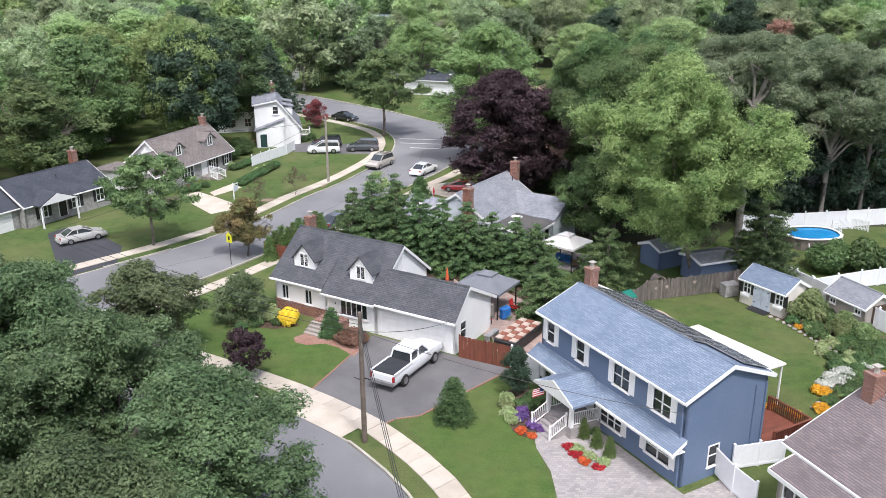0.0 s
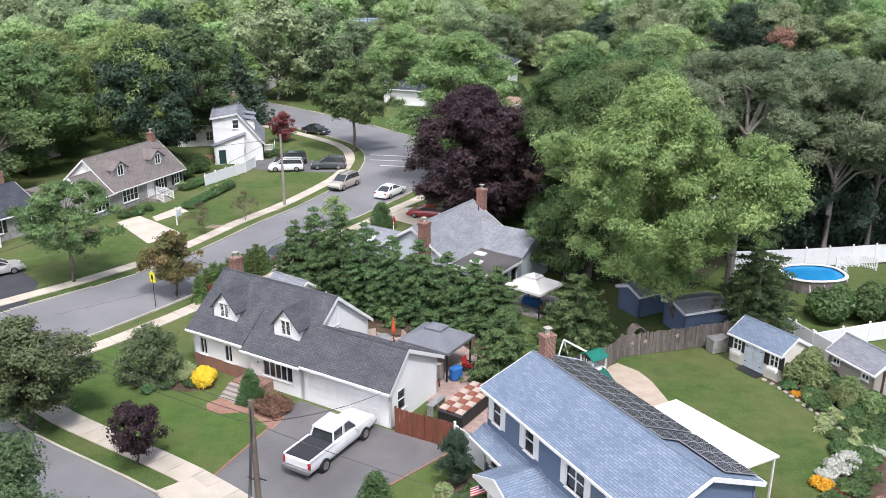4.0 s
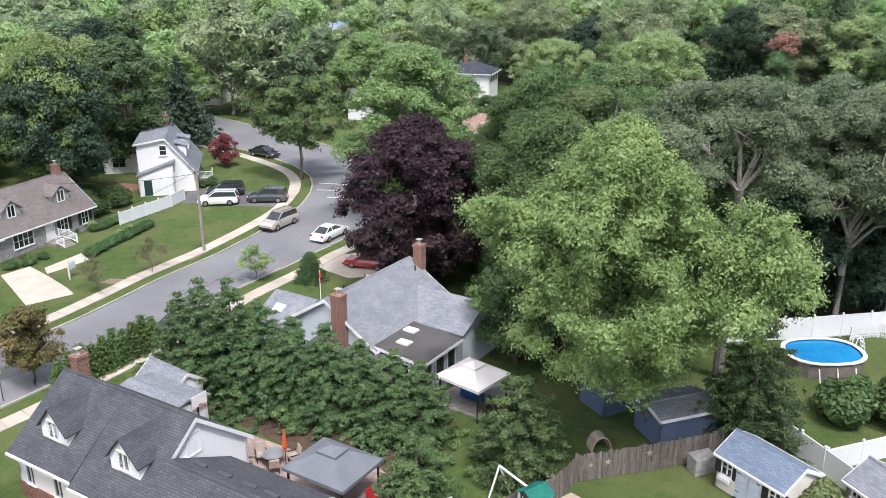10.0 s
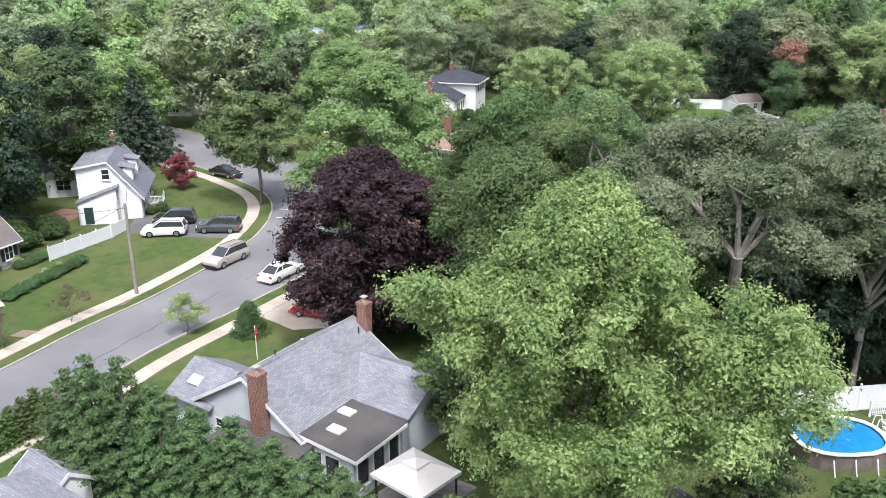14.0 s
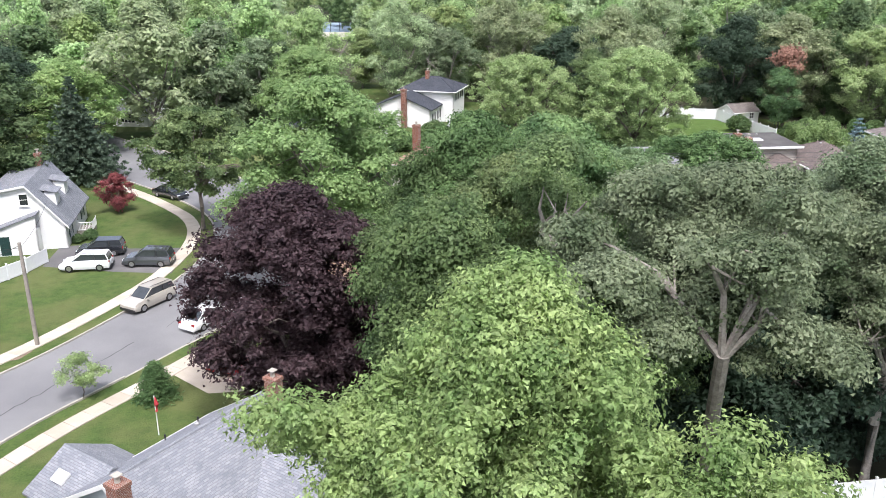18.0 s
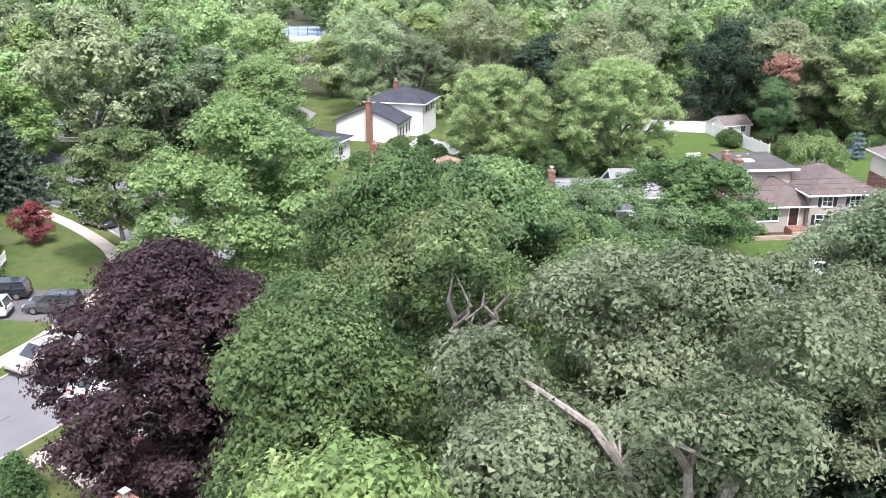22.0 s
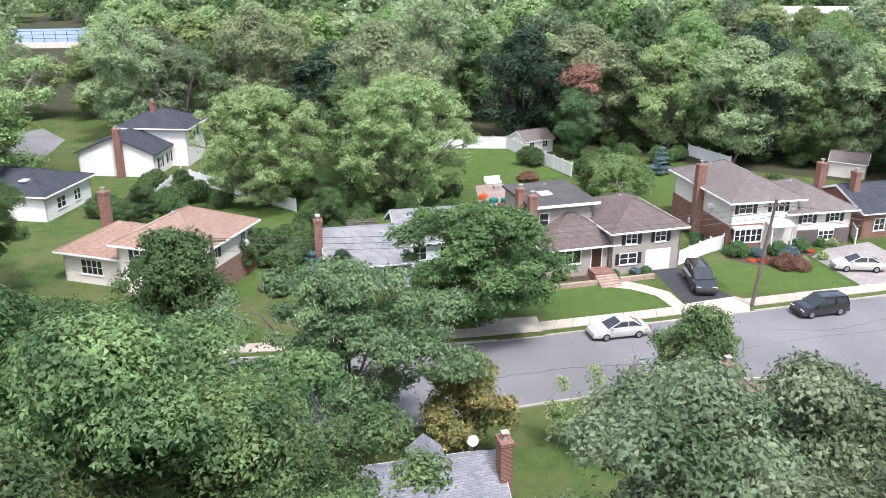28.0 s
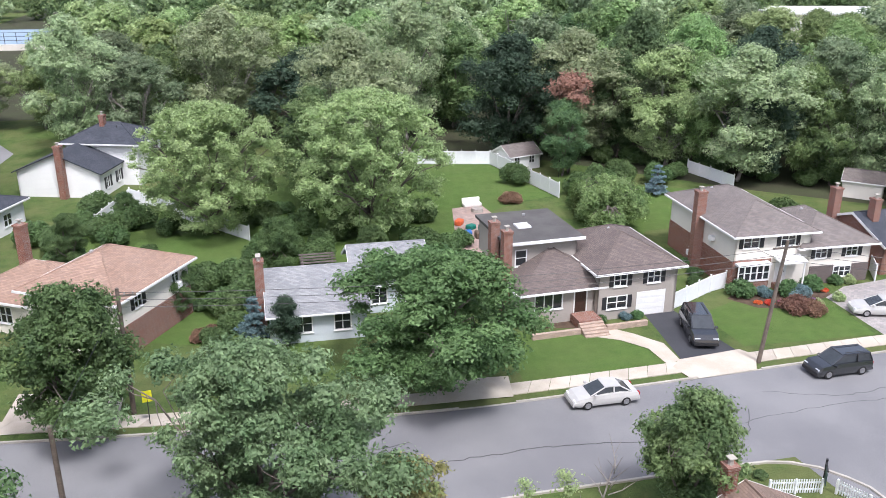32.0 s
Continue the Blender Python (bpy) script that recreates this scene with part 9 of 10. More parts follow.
for x, y, rz in ((31.6, 98.6, 20), (33.2, 99.0, 340)):
    garden_chair(x, y, rz, REDCLOTH, "red cushioned chair on the deck under the oaks", "red deck chairs", z=0.85)
wb = thing("garden_bench", 3.74, 58.33, 0.02, 58, "dark slatted bench against the garage wall", "bench")
part("seat", box_mesh(1.6, 0.5, 0.06, VENT), None, wb, at=Matrix.Translation((0, 0, 0.75)))
for x in (-0.7, 0.7):
    part("leg", box_mesh(0.08, 0.45, 0.75, VENT), None, wb, at=Matrix.Translation((x, 0, 0)))
bh = thing("basketball_hoop", -5.7, 71.0, 0, 60, "portable basketball hoop with white backboard", "basketball hoop")
part("pole", Build().tube([(0, 0, 0), (0, 0, 2.6)], [0.06, 0.05], 7), DARK, bh)
part("backboard", Build().box(-0.6, -0.2, 2.2, 0.6, -0.16, 3.0), TRIM, bh)
part("ring", Build().tube([(0.22 * math.cos(a), -0.45 + 0.22 * math.sin(a), 2.35) for a in np.linspace(0, 6.283, 13)], [0.02] * 13, 5, False), ORANGE, bh)
ps = thing("playset", 14.4, 62.5, 0, -54, "white playset with a green canopy and slide", "playset")
GREENTARP = mat("green_tarp", (0.01, 0.16, 0.12), None, 0.6, 2, 8, 0.1)
for x in (-0.6, 0.6):
    for y in (-0.6, 0.6):
        part("post", box_mesh(0.1, 0.1, 2.15, TRIM, 0.01), None, ps, at=Matrix.Translation((x, y, 0)))
part("platform", box_mesh(1.3, 1.3, 0.08, TRIM), None, ps, at=Matrix.Translation((0, 0, 1.2)))
part("canopy", Build().slab([(-0.75, -0.75, 2.1), (0, -0.75, 2.5), (0, 0.75, 2.5), (-0.75, 0.75, 2.1)][::-1], 0.04).slab([(0, -0.75, 2.5), (0.75, -0.75, 2.1), (0.75, 0.75, 2.1), (0, 0.75, 2.5)][::-1], 0.04), GREENTARP, ps)
wave = [(0.6 + 3.2 * f, 1.25 - 1.12 * f + 0.09 * math.sin(12.5 * f)) for f in (k / 12 for k in range(13))]
bed = Build()
for (xa, za), (xb, zb) in zip(wave, wave[1:]):
    bed.slab([(xa, -0.26, za), (xa, 0.26, za), (xb, 0.26, zb), (xb, -0.26, zb)][::-1], 0.04)
slide = part("slide", bed, GREENTARP, ps, "green plastic wavy slide")
for y in (-0.28, 0.28):
    part("slide_lip", Build().tube([(x, y, z + 0.08) for x, z in wave], [0.06] * 13, 6), GREENTARP, slide)
part("swing_beam", Build().tube([(-0.6, 0, 2.1), (-3.0, 0, 2.1)], [0.07, 0.07], 6), TRIM, ps)
for y in (-0.8, 0.8):
    part("swing_leg", Build().tube([(-3.0, y, 0), (-3.0, 0, 2.1)], [0.06, 0.06], 6), TRIM, ps)
for k in range(5):
    part("baluster", box_mesh(0.06, 0.04, 0.7, TRIM), None, ps, at=Matrix.Translation((-0.5 + 0.24 * k, -0.62, 1.28)))
tc = thing("waste_bin", 18.85, 44.63, 0, 0, "yellow plastic waste bin behind the house", "bin")
YELLOWP = mat("yellow_plastic", (0.6, 0.36, 0.02), None, 0.5, 2, 8, 0.02)
part("body", Build().tube([(0, 0, 0), (0, 0, 0.9)], [0.28, 0.36], 12), YELLOWP, tc), part("lid", Build().tube([(0, 0, 0.9), (0, 0, 1.0)], [0.38, 0.3], 12), YELLOWP, tc)
sf = thing("outdoor_sofa", 54.70, 176.36, 0.03, 10, "white cushioned outdoor sofa by the fire pit", "sofa")
part("seat", box_mesh(2.2, 0.9, 0.4, WHITECLOTH, 0.08), None, sf), part("backrest", box_mesh(2.2, 0.25, 0.5, WHITECLOTH, 0.06), None, sf, at=Matrix.Translation((0, 0.4, 0.4)))
fp = thing("fire_pit", 54.86, 174.19, 0.03, 0, "round stone fire pit on the patio", "fire pit")
part("ring", Build().tube([(0, 0, 0), (0, 0, 0.4)], [0.7, 0.65], 16), FLAGSTONE, fp)
for k, (x, y, c) in enumerate(((52.13, 166.71, bl), (52.85, 168.27, GREENTARP), (51.89, 169.86, ORANGE), (53.10, 165.41, BROWNWICKER), (53.99, 167.09, GREENTARP))):
    q = thing("garden_toy", x, y, 0.03, 30 * k, "coloured plastic garden toy on the patio", "toy", "toys on the patio")
    part("tub", box_mesh(1.0, 0.8, 0.4 + 0.1 * k, c, 0.1), None, q)


# ---- poles, signs, wires ----
def pole(x, y, h, material, label, lean=(0, 0), arm=True, rz=0.0):
    e = thing("utility_pole", x, y, 0, rz, label, "utility pole")
    part("shaft", Build().tube([(0, 0, -0.2), (lean[0] * 0.5, lean[1] * 0.5, h / 2), (lean[0], lean[1], h)], [0.17, 0.15, 0.12], 10), material, e, smooth=True)
    if arm:
        c = part("crossarm", box_mesh(2.2, 0.1, 0.12, material), None, e, at=Matrix.Translation((lean[0], lean[1], h - 0.6)))
        for k in (-0.9, -0.4, 0.4, 0.9):
            part("insulator", Build().tube([(k, 0, 0.12), (k, 0, 0.3)], [0.05, 0.03], 6), VENT, c)
    return e


p1 = pole(-4.50, 44.43, 8.6, POLEWOOD, "weathered brown utility pole at the kerb", arm=False)
part("bracket", Build().tube([(0, 0, 4.2), (-0.5, 0.2, 4.3)], [0.05, 0.03], 5), DARK, p1), part("bracket", Build().tube([(0, 0, 4.4), (0.5, -0.1, 4.3)], [0.05, 0.03], 5), DARK, p1)
pole(-15.31, 105.18, 8.4, PALEPOLE, "pale wooden utility pole on the verge", arm=False)
pole(67.54, 134.87, 9.6, POLEWOOD, "leaning brown utility pole on the verge", lean=(0.9, -0.1), arm=True, rz=4)
pole(23.05, 135.51, 9.0, POLEWOOD, "brown utility pole behind the street maple", arm=True, rz=4)
pole(22.54, 120.21, 8.5, POLEWOOD, "brown utility pole beside the street", arm=False)


def wire(a, b, sag, n=14):
    pts = [tuple(Vector(a).lerp(Vector(b), k / n) - Vector((0, 0, sag * 4 * (k / n) * (1 - k / n)))) for k in range(n + 1)]
    o = ob_mesh("cable", Build().tube(pts, [0.018] * (n + 1), 4, False), DARK)
    tagged(o, "thin dark overhead cable between poles", "cable", group="overhead cables")


for k in range(3):
    wire((-4.50, 44.43, 8.3 - 0.5 * k), (2.5, 12.0, 7.9 - 0.5 * k), 0.6)
    wire((-4.50, 44.43, 8.3 - 0.5 * k), (-29.78, 61.64, 8.0 - 0.5 * k), 0.7)
wire((-4.50, 44.43, 7.4), (13.32, 39.44, 4.9), 0.5), wire((-4.50, 44.43, 7.4), (1.07, 55.50, 3.2), 0.4)
wire((-15.31, 105.18, 8.0), (-23.47, 126.20, 5.4), 0.4), wire((-15.31, 105.18, 8.0), (-33.51, 112.65, 5.0), 0.4), wire((-15.31, 105.18, 8.2), (-29.78, 61.64, 8), 0.9)
for k in range(3):
    wire((68.52, 134.51, 9.2 - 0.5 * k), (23.05, 135.51, 8.7 - 0.5 * k), 0.8), wire((68.52, 134.51, 9.2 - 0.5 * k), (112, 120.00, 8.8 - 0.5 * k), 0.8)
wire((68.52, 134.51, 8.2), (72.71, 146.87, 5.0), 0.3), wire((23.05, 135.51, 8.4), (22.54, 120.21, 8.2), 0.2)

SIGNYELLOW = mat("fluorescent_yellow_sign", (0.75, 0.72, 0.02), None, 0.5, 2, 8, 0)
sg = thing("road_sign", -20.29, 75.10, 0, -35, "yellow-green warning sign on a thin post", "road sign")
part("post", Build().tube([(0, 0, 0), (0, 0, 2.6)], [0.03, 0.03], 6), DARK, sg)
part("plate", Build().box(-0.38, -0.02, 2.2, 0.38, 0.0, 2.95).face([(-0.38, -0.02, 2.95), (0.38, -0.02, 2.95), (0, -0.02, 3.25)]), SIGNYELLOW, sg)
part("symbol", Build().box(-0.12, -0.03, 2.45, 0.12, -0.021, 2.85), DARK, sg)
sg2 = thing("road_sign", 24.30, 133.86, 0, 10, "yellow-green warning sign on a thin post", "road sign")
part("post", Build().tube([(0, 0, 0), (0, 0, 2.2)], [0.03, 0.03], 6), DARK, sg2), part("plate", Build().box(-0.3, -0.02, 1.7, 0.3, 0.0, 2.5), SIGNYELLOW, sg2)
fs = thing("house_sign", -25.47, 97.28, 0, 68, "white hanging yard sign on a post", "sign")
part("post", box_mesh(0.1, 0.1, 2.0, TRIM), None, fs), part("arm", Build().box(0, -0.04, 1.75, 0.9, 0.04, 1.83), TRIM, fs), part("board", Build().box(0.15, -0.02, 0.9, 0.85, 0.02, 1.6), PALEBLUE, fs)
for k in range(3):
    part("text_bar", Build().box(0.25, -0.03, 1.05 + 0.17 * k, 0.75, -0.021, 1.11 + 0.17 * k), TRIM, fs)
fs2 = thing("house_sign", 63.18, 120.05, 0, 60, "dark green hanging yard sign on a post", "sign")
part("post", box_mesh(0.12, 0.12, 2.0, DARK), None, fs2), part("arm", Build().box(-1.0, -0.04, 1.75, 0, 0.04, 1.83), DARK, fs2), part("board", Build().box(-0.95, -0.02, 0.8, -0.15, 0.02, 1.6), GREENDOOR, fs2)
for k in range(3):
    part("text_bar", Build().box(-0.85, -0.03, 0.95 + 0.2 * k, -0.25, -0.021, 1.02 + 0.2 * k), TRIM, fs2)
st = thing("stop_sign", 1.46, 117.42, 0, 60, "red octagonal road sign on a post", "road sign")
part("post", Build().tube([(0, 0, 0), (0, 0, 2.2)], [0.03, 0.03], 6), VENT, st), part("plate", Build().tube([(0, -0.02, 2.4), (0, 0.0, 2.4)], [0.38, 0.38], 8), FLAGRED, st)
bs = thing("notice_sign", 68.5, 186.7, 0, 0, "small white sign on a tall post", "sign")
part("post", Build().tube([(0, 0, 0), (0, 0, 4.6)], [0.05, 0.05], 6), DARK, bs), part("plate", Build().box(-0.35, -0.03, 4.0, 0.35, 0.0, 5.1), TRIM, bs)
fp2 = thing("flagpole", -1.60, 92.69, 0, 0, "short garden flagpole with a furled flag", "flagpole")
part("pole", Build().tube([(0, 0, 0), (0, 0, 2.8)], [0.04, 0.03], 6), TRIM, fp2), part("flag", Build().tube([(0.05, 0, 1.7), (0.1, 0, 2.2), (0.04, 0, 2.7)], [0.1, 0.14, 0.04], 6), FLAGRED, fp2)

# ---- shrubs and flowers ----
def shrub_kind(kind, seed, r, h, leaves, size, leaf, lumps=14):
    rng = np.random.default_rng(seed)
    c, q = [], []
    for k in range(lumps):
        a, m = rng.random() * 6.283, rng.random() ** 0.5 * r * 0.6
        c.append((m * math.cos(a), m * math.sin(a), h * (0.25 + 0.45 * rng.random() * (1 - m / r))))
        q.append((r * 0.45, r * 0.45, h * 0.3))
    TREES[kind] = (None, leaves_mesh("leaves", leaf_cloud(c, q, leaves, size, rng, shell=0.6), leaf))


L_HOSTA, L_REDF, L_PURF, L_ORF, L_WHF, L_PINKF = L_PALE, leaf_mat("red_petals", (0.5, 0.06, 0.03), (0.6, 0.1, 0.06)), leaf_mat("purple_petals", (0.2, 0.1, 0.32), (0.28, 0.16, 0.4)), leaf_mat("orange_petals", (0.65, 0.3, 0.02), (0.7, 0.4, 0.05)), leaf_mat("white_petals", (0.6, 0.62, 0.55), (0.7, 0.7, 0.65)), leaf_mat("pink_petals", (0.5, 0.15, 0.22), (0.55, 0.2, 0.28))
for kind, seed, r, h, n, size, leaf in (("ball", 61, 0.8, 1.0, 3500, 0.08, L_SHRUB), ("gold", 62, 1.0, 1.7, 5500, 0.08, L_GOLD), ("palebush", 63, 0.9, 1.5, 4500, 0.08, L_PALE), ("bronze", 64, 1.2, 1.2, 5500, 0.08, L_BRONZE), ("hosta", 65, 0.6, 0.5, 900, 0.14, L_HOSTA), ("redflowers", 66, 0.5, 0.35, 800, 0.07, L_REDF),
        ("purpleflowers", 67, 0.6, 0.5, 900, 0.08, L_PURF), ("orangeflowers", 68, 0.6, 0.6, 900, 0.08, L_ORF), ("whiteflowers", 69, 0.9, 0.9, 1800, 0.08, L_WHF), ("tallgrass", 70, 1.3, 2.0, 7000, 0.11, L_BLADE), ("greenery", 71, 1.0, 0.9, 3000, 0.1, L_MAPLE), ("barberry", 72, 1.2, 2.8, 7000, 0.1, L_PURPLE),
        ("bluebush", 73, 0.9, 1.1, 3000, 0.08, L_BLUESPRUCE), ("hedge", 74, 0.9, 1.1, 3600, 0.09, L_SHRUB), ("rhodo", 75, 1.8, 2.6, 8000, 0.13, L_MAPLE), ("pinkflowers", 76, 0.5, 0.5, 700, 0.08, L_PINKF)):
    shrub_kind(kind, seed, r, h, n, size, leaf)


def shrubs(kind, name, label, spots, category="shrub", group=""):
    rr = random.Random(len(spots) * 31)
    for x, y, *s in spots:
        plant(name, kind, x, y, label, category, s=(s[0] if s else 1.0), rz=rr.uniform(0, 360), group=group)


plant("tree", "cone", 0.89, 47.16, "neat cone-shaped evergreen on the lawn", rz=10)
plant("tree", "cone", -3.24, 97.30, "neat rounded evergreen on the lawn", s=1.15, sz=0.95)
plant("tree", "cone", -8.58, 59.52, "small cone-shaped evergreen by the steps", s=0.75, sz=0.8)
plant("tree", "bluespruce", 30.67, 145.30, "small blue spruce in the front garden", s=1.1)
plant("tree", "bluespruce", 77.71, 176.91, "blue-grey spruce at the garden edge", s=1.15)
plant("tree", "dark_small", 33.19, 143.60, "dark evergreen in the front garden", s=0.5)
plant("tree", "dark_small", 5.11, 50.28, "dark young fir beside the porch", s=0.38, sz=0.42)
for k in range(10):
    plant("tree", "arborvitae", -16.8 + 0.43 * k, 76.2 + 0.81 * k, "slim green arborvitae in a clipped row", group="arborvitae row", rz=40 * k, s=0.95 + 0.08 * (k % 3))
for k in range(5):
    plant("tree", "arborvitae", 66.9 - 0.3 * k, 176.0 - 1.7 * k, "slim green arborvitae beside the fence", group="garden arborvitae", rz=40 * k, s=1.1)
for x, y in ((8.86, 45.07), (9.48, 43.99), (10.09, 43.00)):
    plant("tree", "arborvitae", x, y, "slim young arborvitae before the blue wall", s=0.5, group="young arborvitae")
shrubs("gold", "shrub", "bright golden-yellow rounded shrub by the wall", [(-12.23, 61.60)])
shrubs("palebush", "shrub", "pale variegated rounded shrub by the wall", [(-13.71, 62.33)])
shrubs("bronze", "shrub", "reddish-brown mounded shrub beside the garage", [(-6.85, 58.21, 1.15)])
shrubs("ball", "shrub", "clipped round green garden shrub", [(-9.06, 59.12, 0.7), (-8.10, 58.86, 0.6), (-13.11, 61.57, 0.8), (-14.89, 61.34, 0.9), (-15.87, 60.54, 0.7), (-31.21, 101.10, 1.1), (-32.29, 99.89, 1.0), (-30.53, 102.71, 0.9), (-31.06, 110.40, 1.0), (-21.58, 130.39, 1.2), (-22.41, 129.23, 1.0), (72.41, 146.65, 1.7), (76.70, 146.16, 1.6), (79.50, 147.02, 1.5), (58.52, 143.68, 0.7), (61.66, 143.85, 0.8), (52.94, 143.51, 1.0), (82.29, 147.83, 1.0), (27.75, 61.97, 0.8), (12.90, 151.01, 1.0)], group="clipped shrubs")
shrubs("hedge", "shrub", "loose green hedge shrub by the path", [(-26.1 + 0.35 * k, 103.8 + 1.3 * k) for k in range(8)] + [(-28.8 + 0.4 * k, 111.4 + 1.0 * k, 0.9) for k in range(4)] + [(26.20, 151.91), (27.21, 153.31), (12.11, 140.00), (69.71, 149.62, 1.0), (70.69, 151.80, 0.9), (70.94, 154.35, 0.9)], group="hedge shrubs")
shrubs("palebush", "shrub", "low rounded yellow-green garden shrub", [(-25.33, 109.01, 0.7), (-24.66, 110.71, 0.7), (-29.40, 111.92, 0.8), (77.70, 143.11, 0.7), (80.29, 144.18, 0.7), (83.68, 147.62, 0.7), (53.55, 143.72, 0.7)], group="yellow-green shrubs")
shrubs("bronze", "shrub", "low reddish-brown mounded garden shrub", [(75.50, 142.85, 1.3), (76.49, 142.26, 1.1), (26.61, 145.84, 0.9), (27.32, 146.63, 0.8), (59.53, 176.95, 1.3), (-31.91, 102.12, 0.6)], group="bronze shrubs")
shrubs("bluebush", "shrub", "low blue-grey rounded garden shrub", [(77.30, 145.56, 1.4), (74.51, 146.21, 1.0), (60.65, 143.83, 0.7)], group="blue-grey shrubs")
shrubs("rhodo", "shrub", "large loose green garden shrub", [(28.28, 151.05), (29.69, 152.84), (31.23, 148.53, 0.8), (29.01, 156.30, 1.2), (-34.57, 115.25), (-32.63, 117.72, 1.2), (-30.24, 120.71, 1.1), (-31.01, 116.67), (-34.18, 121.02, 1.2), (61.93, 184.60, 1.2), (68.58, 178.99, 1.2), (71.76, 181.43, 1.3), (75.31, 183.34, 1.3), (79.63, 181.80, 1.2), (83.09, 183.36), (50.70, 163.27, 0.8), (49.20, 160.98, 1.0), (46.39, 162.00, 1.2), (41.40, 160.04, 1.2), (36.28, 160.66, 1.1), (31.15, 162.26, 1.2), (13.01, 163.15, 1.2), (8.49, 170.51, 1.2), (10.96, 168.03, 1.2), (12.6, 180.20, 1.2), (15.47, 171.53, 1.3), (35.47, 73.56, 1.3), (38.45, 73.28, 1.4), (11.27, 100.14, 1.3), (13.54, 101.66, 1.2), (30.98, 101.89, 1.2), (35.92, 97.30, 1.3), (40.55, 100.53, 1.3), (25.39, 104.21, 1.2), (84.66, 160.35, 1.2), (86.69, 164.24, 1.3), (45.45, 92.54, 1.2), (51.89, 91.59, 1.2)], group="loose garden shrubs")
shrubs("tallgrass", "ornamental_grass", "tall arching ornamental grass clump", [(29.0, 62.6, 1.35), (29.57, 63.57, 1.25), (31.32, 60.60, 0.9), (31.89, 58.44, 0.9), (30.31, 59.61, 0.8)], "grass")
shrubs("hosta", "hosta", "pale-edged variegated hosta leaf clump", [(4.41, 49.70), (4.32, 48.72, 1.1), (4.43, 47.73), (4.63, 46.75, 0.9), (28.72, 60.20, 1.2), (29.30, 57.84, 1.3), (29.89, 56.08), (29.11, 54.73, 1.2), (8.27, 43.59, 0.8), (8.88, 42.80, 0.8), (9.59, 42.21, 0.8), (28.31, 57.25, 0.8)], "plant", "hosta clumps")
shrubs("redflowers", "flowers", "low bed of red flowers", [(5.14, 45.56), (5.65, 45.07, 0.8), (7.77, 43.78), (8.08, 42.99), (8.59, 42.30), (9.29, 41.81, 0.9), (74.10, 144.46, 1.2), (80.29, 146.42, 1.2), (73.11, 144.83, 0.9), (26.33, 50.00, 0.7)], "flowers", "red flowers")
shrubs("purpleflowers", "flowers", "loose bed of purple flowers", [(5.23, 47.14), (5.84, 46.35), (6.25, 45.86, 0.8), (5.42, 48.12, 1.1), (78.10, 144.15, 0.9), (29.60, 58.82, 0.7)], "flowers", "purple flowers")
shrubs("orangeflowers", "flowers", "bright orange and yellow flower clump", [(25.53, 50.58, 1.2), (24.67, 48.12, 1.2), (22.54, 47.57, 1.1), (21.54, 48.35), (31.29, 55.11), (32.10, 53.95, 1.2), (30.92, 52.79, 1.1), (27.94, 60.99, 0.7)], "flowers", "orange flowers")
shrubs("whiteflowers", "flowers", "low white-flowering mounded garden shrub", [(27.21, 52.06, 1.2), (27.97, 52.81), (26.07, 51.52, 0.8), (29.91, 53.95, 0.8)], "flowers", "white flowers")
shrubs("pinkflowers", "flowers", "small clump of pink flowers", [(30.09, 57.06), (28.91, 59.21, 0.8), (76.50, 144.73, 1.1), (75.30, 144.49), (28.55, 62.17, 0.8)], "flowers", "pink flowers")
shrubs("greenery", "plant", "leafy green border plant clump", [(6.22, 49.30, 0.9), (5.62, 48.71, 0.8), (30.49, 58.04), (31.08, 56.86, 1.1), (30.30, 54.92), (29.14, 53.19), (28.21, 51.48), (27.10, 50.17, 0.9), (25.6, 49.06, 0.8), (20.62, 45.82, 1.1), (19.85, 43.84, 0.9), (21.38, 46.79), (32.31, 60.02, 1.1), (32.68, 57.07), (32.08, 55.50), (30.94, 62.19), (9.26, 45.76, 0.6), (60.27, 121.71, 0.5)], "plant", "border plants")
for k in range(26):
    f = k / 25
    x = 26.6 + 2.8 * math.sin(f * 2.2)
    part_y = 63.0 - 14.4 * f
    x = float(np.interp(part_y, [48.4, 50, 53.8, 56.6, 59.2, 62, 63.2], [24.0, 25.6, 28.3, 29.0, 28.0, 27.0, 26.3]))
    s = tagged(new("edging_stone", box_mesh(0.34, 0.26, 0.16, FLAGSTONE, 0.05)), "rough grey bed edging stone", "stone", "bed edging stones")
    s.matrix_basis = pose(x, part_y, 0, 0, 0, 37 * k)

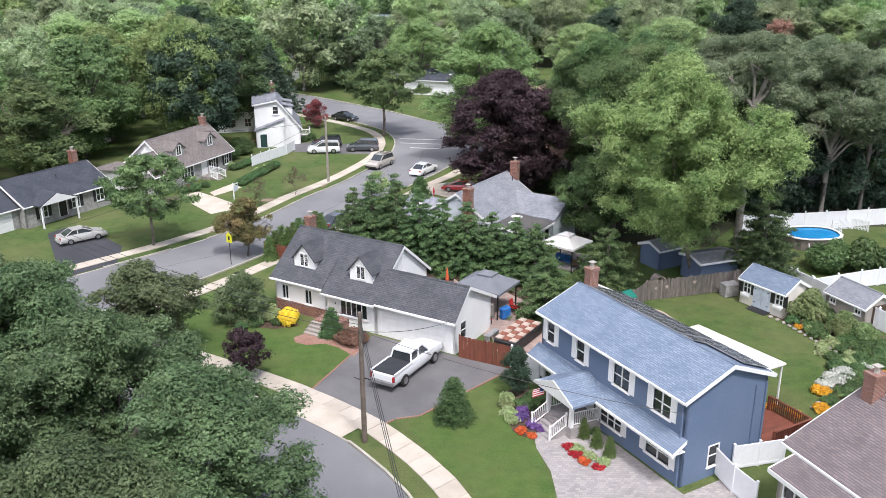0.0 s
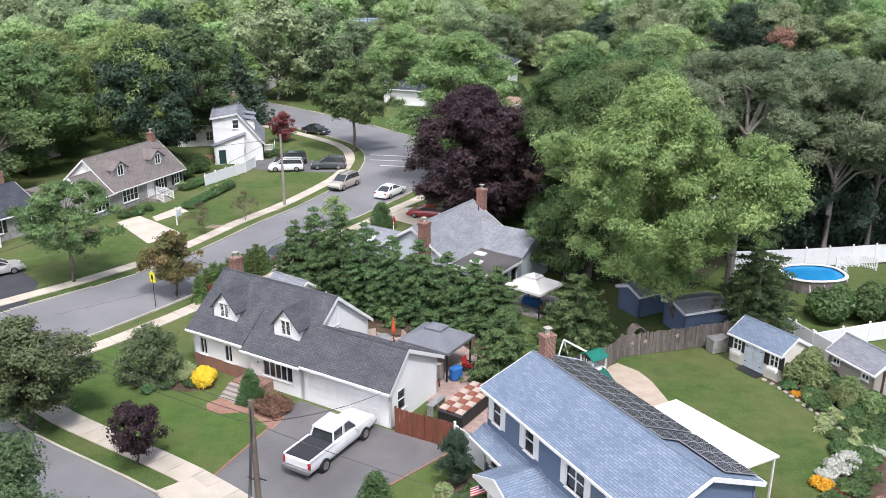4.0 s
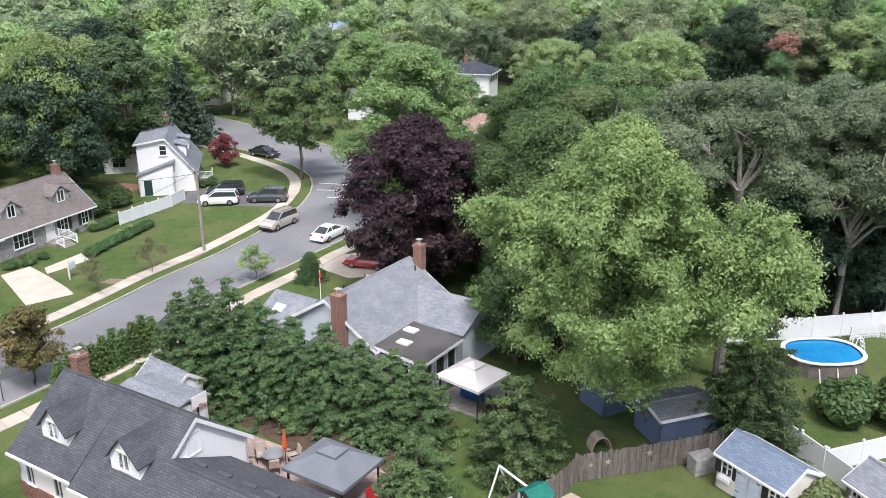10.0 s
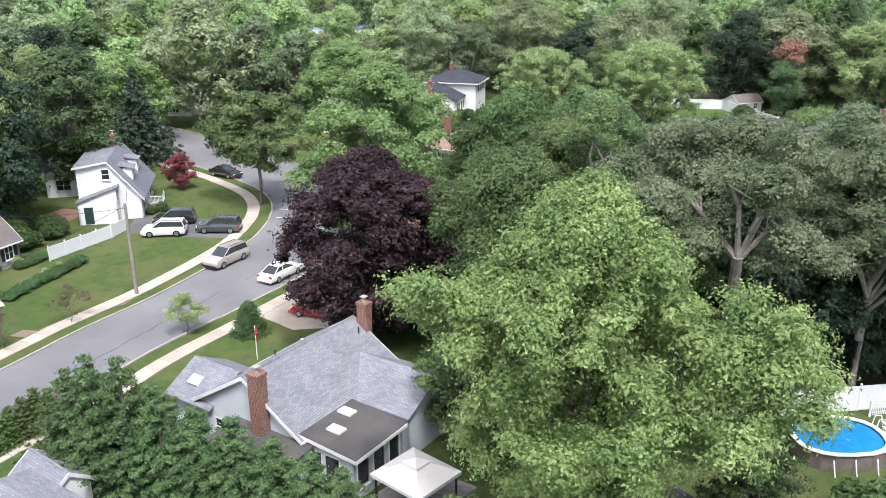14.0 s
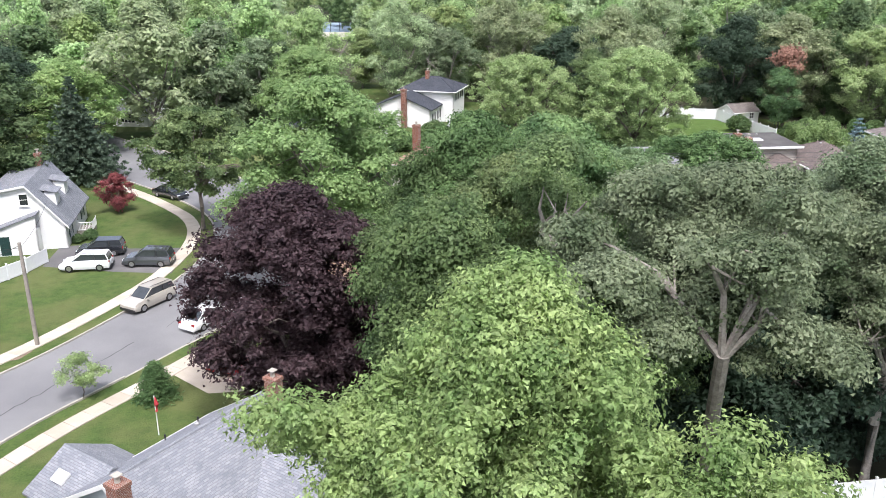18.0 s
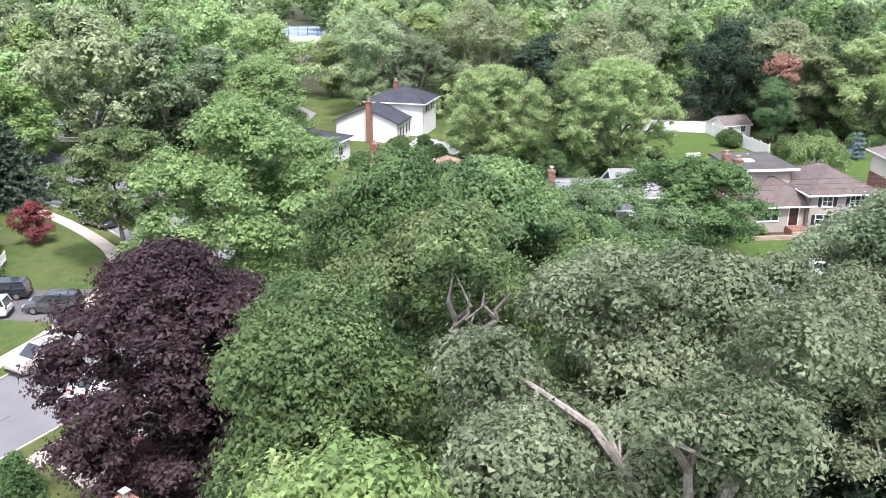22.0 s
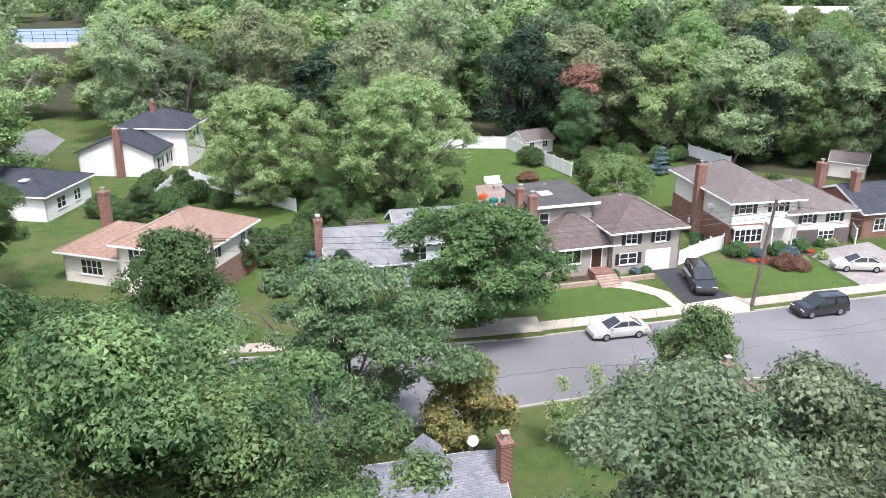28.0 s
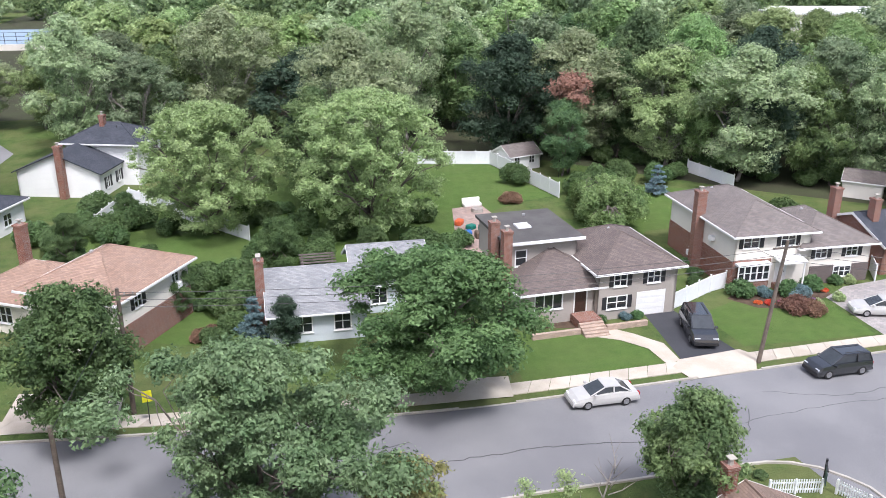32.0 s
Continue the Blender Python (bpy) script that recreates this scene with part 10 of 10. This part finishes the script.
flat_shape("lawn_back", [(18.48, 147.43), (34.02, 142.46), (35.96, 150.02), (51.71, 157.89), (49.80, 183.90), (24, 190.00), (10, 178.00), (9.83, 160.14)], 0.008, GRASS_LUSH, "lush green back garden lawn", "lawn")
shrubs("rhodo", "shrub", "dense green garden shrub between the houses", [(25.54, 155.96, 1.1), (28.50, 150.44, 1.0), (30.04, 156.08, 1.2), (29.19, 146.77, 0.8), (27.56, 144.60, 0.7), (7.99, 171.01, 1.0), (11.27, 168.73, 0.9), (12.29, 173.81, 1.1), (17.98, 174.61, 1.2), (16.03, 169.55, 1.0), (21.44, 172.05, 0.9), (31.17, 174.12, 1.1), (35.43, 170.45, 1.2), (33.54, 164.00, 1.0), (36.84, 165.12, 0.9), (39.43, 167.85, 1.2), (42.12, 163.94, 1.0), (48.14, 172.03, 1.0)])
shrubs("greenery", "shrub", "low spreading green garden plants", [(30.02, 161.29, 1.4), (25.94, 160.35, 1.3), (35.76, 161.18, 1.2), (22.54, 161.35, 1.3), (19.75, 166.19, 1.3), (50.45, 160.16, 1.0), (45.89, 166.04, 1.2), (13.78, 163.17, 1.2), (32.99, 178.00, 1.5), (28, 179.00, 1.5), (22, 181.00, 1.6), (16, 179.00, 1.4)])
plant("tree", "maple_small", 32.68, 158.74, "small leafy green garden tree", s=0.62, rz=30)
plant("tree", "maple_small", 24.07, 150.35, "small leafy green garden tree", s=0.5, rz=130)
plant("tree", "maple_small", 41.40, 159.54, "small leafy green garden tree", s=0.45, rz=230)
plant("tree", "maple_small", 16.49, 176.01, "small leafy green garden tree", s=0.42, rz=200)

rg = random.Random(91)
shrubs("greenery", "plant", "leafy green border plant clump", [(29.5 + rg.uniform(-2.2, 2.6), 52.5 + 1.0 * k + rg.uniform(-0.6, 0.6), rg.uniform(0.6, 1.0)) for k in range(12)])
shrubs("hosta", "hosta", "pale-edged variegated hosta leaf clump", [(28.6 + rg.uniform(-1.0, 1.0), 52.5 + 1.3 * k, rg.uniform(0.7, 1.1)) for k in range(8)])

shrubs("rhodo", "shrub", "dense green undergrowth shrub at the wood edge", [(64 + 60 * k / 27 + rg.uniform(-1.2, 1.2), 204.5 - 46 * k / 27 + rg.uniform(-1.0, 2.5), rg.uniform(0.5, 1.1)) for k in range(28)], group="undergrowth at the wood edge")
